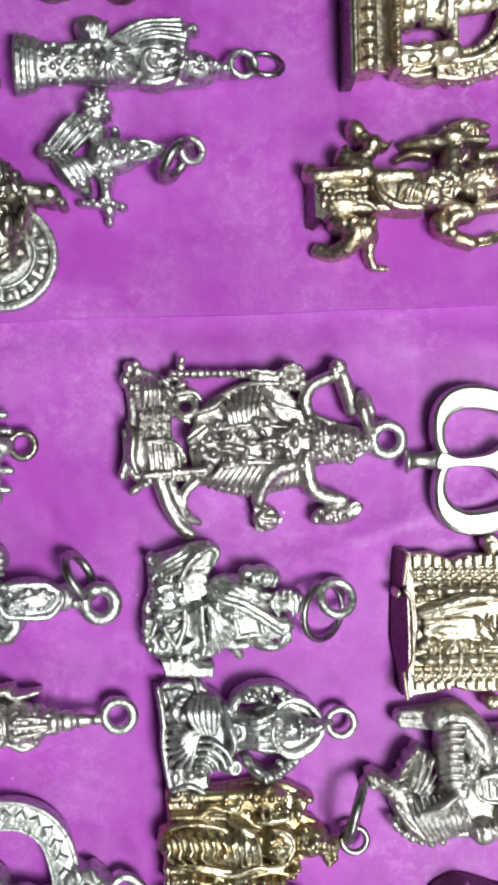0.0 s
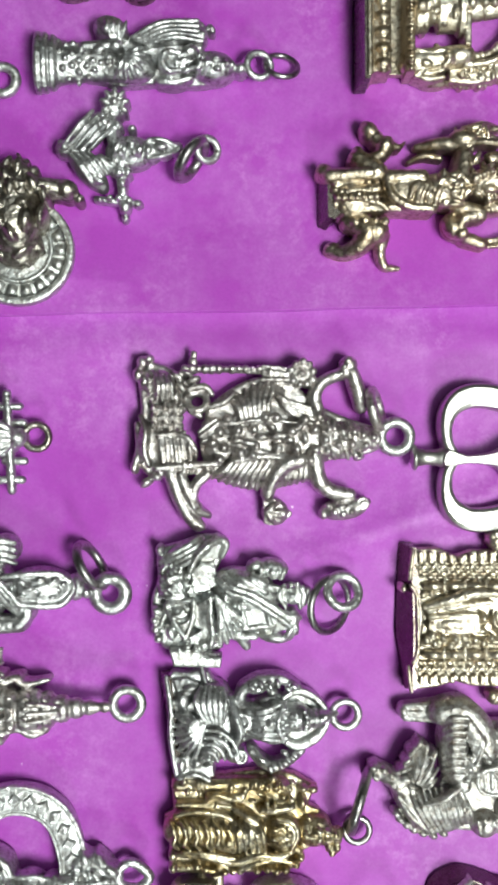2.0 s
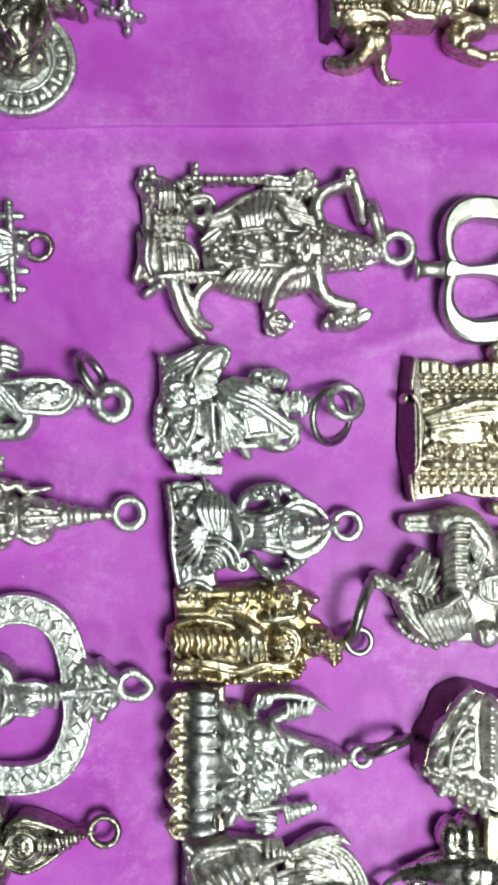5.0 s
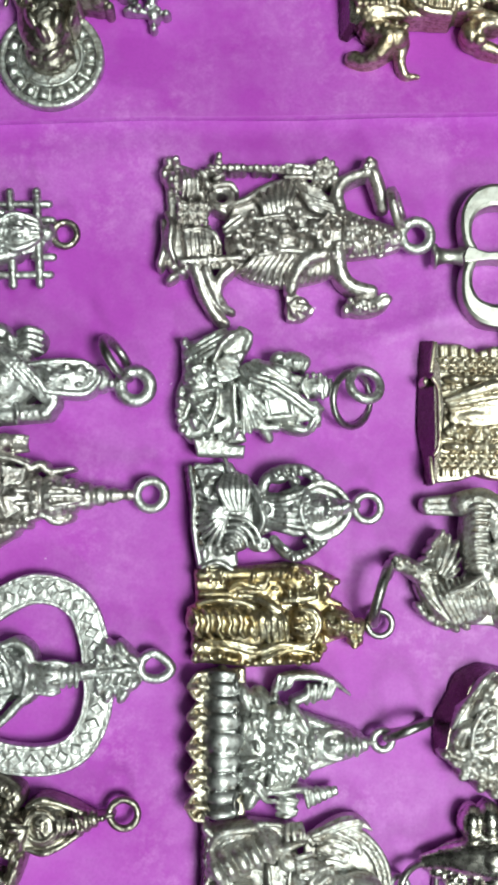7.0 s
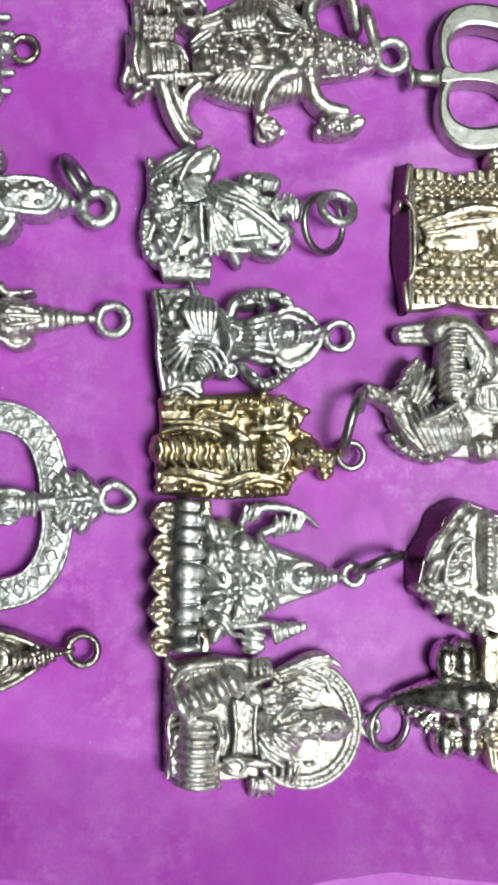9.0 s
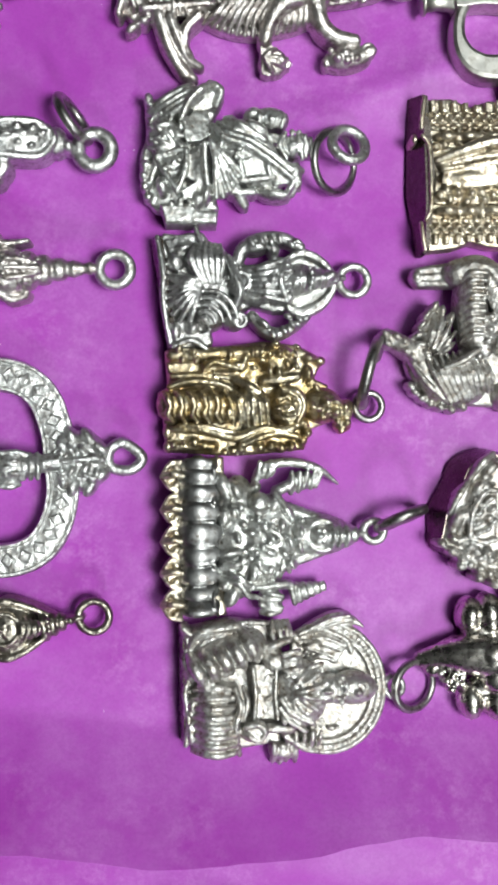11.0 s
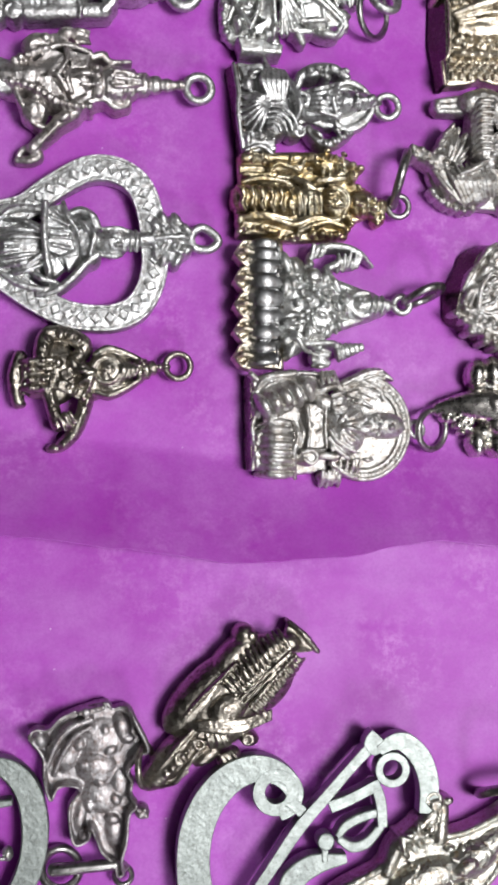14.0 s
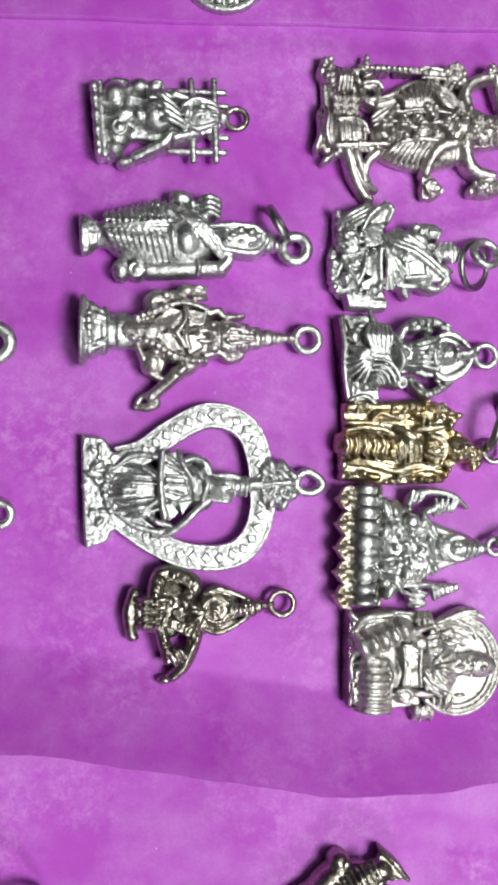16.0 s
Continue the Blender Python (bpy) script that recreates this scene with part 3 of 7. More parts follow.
def cup_with_scalloped_rim():
    c = Charm("lamp_charm", "dark silver charm with round scalloped plate", "charm", (90, 100), (-32.98, 25.26), 0.0802, 1.50)
    c.root.matrix_world = pose(-0.03298, 0.02526, 0.0004, -5, 0, 1.50)
    k = Cast(31)
    ring = spline([(90 + 80 * math.cos(a), 105 + 80 * math.sin(a)) for a in np.linspace(0, 2 * math.pi, 17)[:-1]], 4, True)
    ring = (ring - (90, 105)) * 1.08 + (90, 105)
    k.band(ring, 14, 0, 16, 4, True)
    k.slab([(90 + 78 * math.cos(a), 105 + 78 * math.sin(a)) for a in np.linspace(0, 2 * math.pi, 33)[:-1]], 0, 7)
    inner = spline([(90 + 55 * math.cos(a), 103 + 55 * math.sin(a)) for a in np.linspace(0, 2 * math.pi, 17)[:-1]], 4, True)
    k.band(inner, 6, 0, 18, 2, True)
    for i in range(18):
        for r0, r1, shift in ((60, 79, 0.0),):
            a = 2 * math.pi * i / 18 + shift
            w = 0.145
            foot = [(90 + r * math.cos(a + s * w), 104 + r * math.sin(a + s * w)) for r, s in ((r0, -1), (r1, -1), (r1, 1), (r0, 1))]
            top = [(90 + r * math.cos(a + s * w * 0.75), 104 + r * math.sin(a + s * w * 0.75)) for r, s in ((r0 + 2, -1), (r1 - 2, -1), (r1 - 2, 1), (r0 + 2, 1))]
            k.frustum(foot, top, 4, 17)
    c.part("plate", k, PALE, grain=0)
    k = Cast(32)
    k.ball(85, 45, 34, 50, 74, 34).ball(75, 0, 36, 46, 40, 30).ball(88, 100, 22, 42, 38, 22).chase(88, 104, 18, 40, 36, 24, 36, 9)
    for u, v, a, b, t in ((40, 15, 9, 16, 10), (60, 18, 9, 18, 0), (85, 10, 10, 18, -20), (120, 5, 11, 20, -30), (140, 25, 8, 16, -10), (65, 62, 10, 22, -25), (110, 65, 11, 22, 10), (135, 60, 9, 20, 10), (85, 90, 8, 18, -30), (105, 40, 14, 8, 0)):
        k.ball(u, v, 60, a, b, 14, t)
    k.chase(70, 10, 34, 56, 66, 34, 60, 8)
    for i in range(6):
        k.ball(40 + 16 * i, -24 + 4 * abs(i - 3), 44, 12, 14, 16)
    k.chase(75, -18, 30, 46, 24, 26, 24, 8)
    c.part("bowl", k, DARK)
    k = Cast(33)
    k.rod((112, 4, 46), (160, 8, 40), 17, 15).ball(174, 10, 40, 20, 17, 18, 10).ball(194, 24, 34, 9)
    c.part("spout", k, DARK)


def arched_shrine():
    c = Charm("shrine_charm", "gilt arched shrine charm with pierced openings", "charm", (730, 40), (22.87, 58.67), 0.0783, 1.10)
    k = Cast(41)
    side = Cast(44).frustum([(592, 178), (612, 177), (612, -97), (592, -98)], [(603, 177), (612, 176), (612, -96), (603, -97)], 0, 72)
    c.part("base_side", side, SHADED_SIDE, "smooth side face coloured dark for shade", grain=0, sharp=True)
    k.slab([(604, 174), (618, 168), (618, -88), (604, -94)], 0, 74, 6)
    k.slab([(618, 162), (650, 158), (650, -78), (618, -82)], 0, 62, 4)
    for i in range(9):
        v = -68 + i * 27
        k.ball(635, v, 62, 13, 10, 8).ball(636, v + 12, 60, 9, 5, 7)
    k.chase(635, 40, 50, 14, 112, 14, 40, 5)
    k.slab([(676, 160), (692, 160), (692, -80), (676, -80)], 0, 60, 5)
    k.slab([(650, 150), (678, 150), (678, -70), (650, -70)], 0, 16, 3)
    k.beads([(684, 155, 60), (684, -75, 60)], 18, 6)
    c.part("base", k, GOLD)
    k = Cast(42)
    for side in (1, -1):
        y = lambda v: 40 + side * (v - 40)
        k.rod((690, y(135), 30), (780, y(122), 30), 22, 20).chase(730, y(135), 26, 50, 26, 24, 34, 7)
        k.ball(730, y(165), 16, 26, 10, 12).ball(750, y(130), 50, 8)
        k.folds((695, y(118), 48), (695, y(160), 40), (742, y(116), 48), (742, y(160), 40), 5, 5)
    arch = spline([(756, 150), (800, 152), (850, 138), (885, 108), (905, 70), (910, 40), (905, 10), (885, -28), (850, -58), (800, -72), (756, -70)], 6)
    k.band(arch, 36, 0, 30, 4)
    inner = spline([(760, 134), (800, 138), (842, 126), (872, 98), (888, 66), (892, 40), (888, 14), (872, -18), (842, -46), (800, -58), (760, -54)], 6)
    k.tube(np.c_[inner, np.full(len(inner), 34.0)], 6)
    for p in arch[2:-2:2]:
        k.chase(p[0], p[1], 26, 14, 14, 8, 7, 4)
    rim = spline([(756, 168), (802, 170), (858, 154), (898, 120), (922, 76), (928, 40), (922, 4), (898, -40), (858, -74), (802, -90), (756, -88)], 6)
    k.beads([(p[0], p[1], 14) for p in rim[::3]], 46, 6)
    k.beads([(780, 122, 22), (820, 118, 24), (846, 100, 24), (868, 70, 26), (872, 40, 26), (868, 10, 26), (846, -20, 24), (820, -38, 24), (780, -42, 22)], 26, 9)
    c.part("arch", k, STRAW)
    k = Cast(43)
    k.turned((690, 40), (782, 40), [(0, 40), (6, 46), (26, 44), (32, 32), (40, 30), (44, 46), (74, 44), (80, 52), (90, 50), (92, 20)], 34, 0.62, 22)
    k.chase(716, 40, 26, 22, 40, 36, 36, 6).chase(758, 40, 26, 20, 40, 36, 36, 6)
    k.ball(702, 48, 58, 13).beads([(712, 10, 46), (712, 75, 46)], 5, 8).beads([(742, 10, 50), (742, 75, 50)], 6, 6)
    k.slab([(778, 110), (790, 112), (790, -32), (778, -30)], 0, 52, 3)
    k.turned((786, 40), (868, 40), [(0, 26), (24, 24), (28, 20), (30, 23), (60, 18), (70, 13), (82, 8)], 36, 0.75, 18)
    k.ball(788, 42, 60, 9, 11, 9).ball(812, 40, 56, 7).ball(828, 39, 54, 7)
    c.part("pillar", k, STRAW)
    loop(c, 955, 40, 18, 22, 7, STRAW)


def rider_on_beast():
    c = Charm("figure_charm", "dark gilt rider charm on a horned beast", "charm", (700, 310), (19.34, 34.23), 0.0767, 0.54)
    k = Cast(51)
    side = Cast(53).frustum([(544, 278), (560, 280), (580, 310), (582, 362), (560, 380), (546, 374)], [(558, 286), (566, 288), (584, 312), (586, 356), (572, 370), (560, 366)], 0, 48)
    c.part("base_side", side, SHADED_SIDE, "smooth side face coloured dark for shade", grain=0, sharp=True)
    k.rod((552, 285, 40), (575, 305, 44), 14).rod((562, 296, 48), (632, 292, 56), 14, 12)
    k.ball(605, 330, 32, 44, 46, 28).rod((570, 320, 46), (645, 318, 54), 9, 10).rod((592, 352, 46), (700, 348, 46), 9, 11)
    k.folds((572, 330, 50), (572, 344, 48), (645, 328, 58), (645, 342, 56), 3, 6, 3).beads([(575, 336, 56), (642, 334, 62)], 7, 7)
    k.beads([(604, 258, 44), (612, 250, 42)], 2, 9).rod((612, 262, 40), (645, 288, 46), 17, 20)
    k.rod((632, 268, 40), (665, 248, 40), 14, 9).ball(660, 240, 42, 20, 15, 15, -60).rod((628, 204, 30), (655, 236, 36), 12, 15)
    k.ball(634, 212, 32, 20, 16, 16, 60).arc([(672, 238, 40), (685, 240, 38), (697, 230, 34)], [9, 5, 2])
    k.arc([(600, 372, 34), (630, 388, 40), (618, 412, 36), (590, 424, 24), (566, 420, 16)], [18, 22, 18, 13, 12])
    k.ball(572, 418, 16, 18, 14, 14).ball(645, 390, 40, 24, 22, 20, -40).arc([(658, 395, 30), (655, 425, 22), (665, 448, 16), (688, 450, 12)], [14, 10, 8, 5])
    k.beads([(606, 376, 50), (640, 372, 54), (660, 374, 50)], 4, 8).folds((636, 300, 60), (636, 345, 56), (664, 290, 56), (664, 350, 50), 3, 5)
    c.part("beast", k.chase(600, 330, 26, 46, 44, 30, 20, 6), GOLD)
    k = Cast(52)
    k.ball(700, 318, 40, 52, 38, 30).ball(755, 318, 38, 40, 32, 28).rod((665, 300, 58), (722, 298, 62), 14, 12)
    k.arc([(660, 295, 58), (668, 330, 62), (700, 350, 62), (740, 352, 56)], 9).folds((700, 335, 66), (745, 350, 56), (715, 308, 68), (752, 320, 62), 5, 6, 3)
    k.folds((760, 292, 58), (764, 345, 54), (792, 290, 58), (794, 345, 54), 6, 6, 3).chase(775, 315, 38, 40, 34, 28, 50, 7)
    k.rod((792, 300, 44), (800, 255, 42), 20, 16).arc([(718, 236, 24), (752, 232, 30), (795, 232, 36)], [6, 11, 14]).ball(800, 225, 38, 28, 18, 18)
    k.folds((800, 206, 38), (806, 238, 44), (860, 198, 24), (862, 232, 30), 4, 8, 4).chase(815, 220, 30, 34, 20, 20, 18, 7)
    k.arc([(705, 262, 18), (730, 252, 24), (760, 256, 26)], [4, 7, 6]).chase(820, 258, 30, 30, 22, 24, 22, 6)
    k.rod((790, 345, 36), (830, 355, 36), 16, 14).arc([(830, 358, 36), (800, 366, 40), (790, 390, 32)], [14, 13, 12]).ball(780, 378, 30, 24, 16, 18, 70)
    k.ball(796, 392, 38, 14, 12, 12).rod((805, 398, 28), (835, 408, 26), 13, 11).folds((835, 400, 26), (835, 412, 24), (885, 388, 18), (888, 400, 18), 3, 6, 3)
    k.ball(845, 305, 38, 44, 30, 26).chase(845, 305, 34, 46, 32, 28, 50, 7).beads([(815, 300, 62), (845, 290, 64), (885, 300, 58)], 6, 9)
    k.rod((850, 258, 30), (900, 250, 26), 14, 10).rod((850, 345, 30), (905, 340, 26), 12, 10)
    k.head(900, 300, 36, 28, 0).cone((918, 300), (968, 300), 24, 8, 34, 4)
    c.part("rider", k, GOLD)
    loop(c, 990, 300, 26, 20, 6.5, GOLD)


def many_armed_figure():
    c = Charm("figure_charm", "large ornate silver figure charm with many arms", "charm", (430, 750), (-1.01, 0.30), 0.0766, 0.56)
    k = Cast(61)
    # crouching beast and block at the foot
    k.slab(spline([(224, 625), (250, 618), (305, 640), (322, 668), (316, 700), (296, 722), (300, 745), (328, 762), (328, 798), (262, 822), (236, 812), (224, 780), (232, 700)], 3, True), 0, 22, 6)
    k.ball(236, 622, 28, 11, 13, 14, -20).ball(248, 614, 26, 8, 8, 10).ball(228, 642, 28, 10, 14, 14).ball(240, 655, 30, 12, 18, 16)
    k.ball(272, 664, 36, 22, 30, 20, -14)
    for i in range(4):
        k.arc([(257 + 9 * i, 640 + i, 50), (264 + 8 * i, 664, 60 - abs(i - 1.5)), (262 + 9 * i, 690 - i, 50)], [2.6, 3.6, 2.6], 4, 7)
    k.beads([(252, 640, 44), (247, 664, 44), (254, 690, 44)], 5, 6)
    for u, v, t in ((298, 646, 40), (312, 640, 10), (304, 664, 60), (326, 652, -20), (296, 682, 80)):
        k.ball(u, v, 42, 13, 6, 9, t)
    k.hoop(332, 690, 40, 17, 6.5, 20, 0, 8, 22).arc([(318, 668, 42), (345, 664, 42), (358, 676, 40)], [5, 6.5, 4.5]).arc([(312, 684, 42), (322, 706, 44), (338, 716, 44)], [5, 6, 4.5])
    k.cone((322, 640), (326, 600), 11, 4, 28, 3)
    # rippled upper panel and combed block below
    for j in range(3):
        v = 702 + 15 * j
        for i in range(6):
            k.ball(256 + 9.6 * i, v + 3 * (i % 2), 42, 5, 8.5, 9, 12)
    k.slab([(262, 756), (312, 748), (326, 760), (326, 792), (268, 800)], 10, 44, 4)
    k.folds((266, 758, 46), (316, 752, 46), (270, 797, 46), (324, 790, 46), 9, 3.6, 1, 0).rod((262, 750, 46), (310, 744, 46), 4).arc([(292, 744, 46), (318, 756, 48), (330, 776, 44)], [4, 5, 4])
    k.ball(238, 760, 30, 11, 40, 18, 6).arc([(232, 716, 36), (242, 742, 46), (240, 776, 46), (248, 802, 40)], [4, 6, 6, 4]).arc([(226, 730, 30), (230, 770, 36), (224, 800, 32)], [5, 6, 7]).ball(222, 806, 26, 8, 13, 12)
    k.ball(244, 832, 26, 15, 8, 11, -35).ball(262, 822, 32, 10, 8, 10).rod((262, 806, 44), (372, 798, 46), 7.5, 6).rod((268, 818, 38), (360, 810, 40), 5, 4.5).folds((280, 800, 48), (330, 798, 50), (283, 820, 40), (332, 816, 42), 6, 3, 1, 0)
    k.arc([(286, 815, 38), (300, 856, 30), (318, 890, 20), (334, 908, 14)], [13, 14, 13, 12]).arc([(304, 820, 42), (316, 850, 36), (330, 878, 24), (352, 890, 14)], [10, 11, 10, 7]).arc([(350, 816, 40), (330, 836, 38), (326, 862, 32), (336, 876, 24)], [11, 10, 9, 7]).ball(336, 908, 16, 14, 9, 11, 20)
    c.part("beast", k, WARM)
    k = Cast(62)
    k.slab(spline([(350, 700), (400, 660), (450, 644), (500, 656), (545, 694), (600, 718), (655, 738), (655, 772), (600, 788), (550, 796), (530, 824), (480, 840), (420, 844), (362, 824), (342, 790), (345, 740)], 3, True), 0, 26, 6).ball(445, 752, 10, 100, 86, 22).ball(530, 750, 16, 70, 50, 22).ball(370, 760, 16, 34, 50, 22)
    # upper fan of pleats, and a second one swept along the shoulder
    for i in range(7):
        t = i / 6
        k.arc([(412 + 46 * t, 732 - 8 * t, 44), (404 + 52 * t, 702 - 6 * t, 48), (392 + 76 * t, 690 - 44 * t * (1.6 - 0.8 * t), 36)], [3.4, 5.4, 4.8], 5, 8)
    for i in range(5):
        k.arc([(458 + 6 * i, 656 + 3 * i, 38), (480 + 2 * i, 684 + 5 * i, 46), (530 + 3 * i, 700 + 7 * i, 42)], [3.4, 5, 3.6], 5, 8)
    k.arc([(350, 700, 40), (380, 690, 44), (396, 676, 40)], [5, 6, 4]).ball(352, 728, 36, 15, 9, 12, -35).folds((336, 744, 44), (342, 760, 44), (366, 722, 46), (374, 738, 46), 4, 3.8, 2, 0)
    # pearls and clasps over the waist
    for u, v in ((386, 720), (372, 744), (404, 740), (431, 738), (360, 762), (379, 770), (372, 792), (408, 780), (430, 784), (452, 716), (470, 718), (498, 742), (520, 722), (545, 716), (474, 770), (506, 772), (537, 738), (540, 774), (560, 776), (530, 792)):
        k.ball(u, v, 50, 8.6, 8.6, 11)
    for u, v, a, t in ((446, 752, 12, 0), (474, 750, 16, -8), (420, 762, 15, 10), (402, 758, 12, -12), (492, 756, 12, 10), (520, 752, 12, 80), (462, 734, 11, 40), (510, 734, 10, -40), (436, 768, 9, 90)):
        k.ball(u, v, 52, a, 6, 8, t)
    k.arc([(345, 752, 44), (400, 752, 50), (440, 776, 50), (500, 786, 48)], 3).arc([(388, 730, 48), (440, 722, 50), (500, 726, 48), (545, 728, 46)], 3)
    # lower fan of pleats
    for i in range(8):
        t = i / 7
        k.arc([(392 + 78 * t, 796 - 4 * t, 44), (378 + 74 * t, 812 + 6 * t, 42), (358 + 92 * t, 824 + 20 * math.sin(1.6 * t), 26)], [3.2, 5, 4], 5, 8)
    for i in range(6):
        k.arc([(490 + 8 * i, 800, 42), (484 + 9 * i, 822, 36), (478 + 10 * i, 838 - 2 * i, 24)], [3.2, 4.6, 3.6], 4, 8)
    k.arc([(400, 794, 50), (440, 786, 50), (490, 788, 48)], [4, 5.5, 4])
    # beaded staff and flower above
    k.rod((318, 632, 34), (500, 640, 36), 4.5).beads([(310, 632, 36), (440, 632, 38)], 12, 7.5).ball(460, 638, 38, 10, 13, 11).ball(478, 642, 38, 9, 12, 11).folds((446, 628, 44), (446, 650, 44), (490, 632, 44), (490, 652, 44), 4, 4, 2, 0)
    k.ball(514, 640, 32, 19, 20, 14).beads([(496, 634, 44), (506, 622, 44), (524, 620, 42), (534, 634, 40), (532, 652, 40), (516, 660, 42), (500, 652, 44)], 9, 7).ball(514, 640, 46, 7)
    # tall pearled crown
    k.cone((548, 754), (652, 754), 38, 15, 32, 6, 0.6)
    for u, v in ((562, 738), (586, 742), (606, 742), (622, 748), (556, 756), (578, 764), (602, 764), (590, 752), (626, 766), (640, 752)):
        k.ball(u, v, 56 - 0.06 * (u - 550), 7.4, 7.4, 8)
    k.folds((566, 772, 46), (620, 776, 40), (572, 790, 36), (622, 784, 34), 5, 4.4, 2, 0).folds((562, 720, 46), (612, 730, 42), (560, 734, 54), (614, 742, 50), 6, 4, 2, 0).ball(618, 788, 28, 10, 5, 7, -20).ball(648, 754, 32, 9, 15, 13)
    # arms
    k.arc([(544, 708, 38), (538, 680, 40), (550, 656, 40), (578, 642, 36), (598, 636, 34)], [12, 12, 11, 11, 11]).ball(598, 624, 30, 17, 17, 16).beads([(584, 640, 42), (592, 622, 42), (604, 614, 36), (608, 632, 38)], 5, 6.5)
    k.arc([(604, 638, 34), (614, 664, 28), (622, 696, 22)], [13, 14, 13])
    k.arc([(538, 786, 42), (546, 826, 38), (568, 846, 32), (602, 852, 30)], [15, 15, 14, 11]).ball(592, 878, 22, 42, 20, 18, -8).beads([(562, 872, 38), (580, 886, 38), (604, 882, 36)], 4, 7).ball(586, 874, 38, 9, 8, 7).ball(625, 868, 24, 16, 10, 13, -20).hoop(624, 868, 32, 9, 3.5).ball(556, 886, 20, 8, 12, 12)
    k.arc([(512, 792, 50), (486, 800, 48), (466, 824, 42), (456, 852, 32)], [13, 13, 12, 12]).ball(470, 884, 18, 24, 24, 14).arc([(500, 806, 46), (482, 818, 44), (474, 838, 38)], [4, 5, 4])
    k.plate([(448, 862, 34), (464, 858, 36), (500, 884, 24), (498, 892, 22), (462, 908, 24), (450, 904, 24)], 24).rays((454, 882, 40), [(474, 868, 34), (492, 882, 30), (488, 894, 28), (468, 902, 30)], 4.5, 4).ball(482, 886, 34, 9, 7, 7)
    c.part("figure", k, WARM)
    loop(c, 682, 750, 26, 26, 10, PALE)
    jump_ring(c, 648, 702, 26, 34, 9, 70, 76, WARM)


def flat_trident():
    c = Charm("trident_charm", "polished flat silver trident charm with curved prongs", "charm", (800, 820), (29.03, -2.03), 0.0780, 0.66)
    k = Cast(71)
    for s in (1, -1):
        y = lambda v: 822 + s * (v - 822)
        line = spline([(762, y(830)), (752, y(850)), (750, y(880)), (758, y(905)), (775, y(922)), (800, y(930)), (840, y(926)), (890, y(908)), (940, y(886)), (985, y(868))], 6)
        k.band(line, [18, 20, 24, 32, 40, 42, 42, 36, 24, 6], 3, 40, 8)
    k.slab(spline([(745, 836), (752, 808), (785, 818), (830, 813), (850, 803), (868, 792), (890, 806), (930, 816), (985, 826), (930, 836), (885, 846), (862, 860), (852, 848), (832, 836), (790, 832)], 3, True), 3, 43, 3)
    c.part("trident_head", k, POLISHED, grain=0, sharp=True)
    k = Cast(72)
    k.turned((692, 822), (760, 822), [(0, 18), (3, 23), (7, 22), (10, 16), (26, 13), (44, 15), (52, 18), (66, 18)], 24, 0.8, 22)
    c.part("stem", k, POLISHED, grain=0)


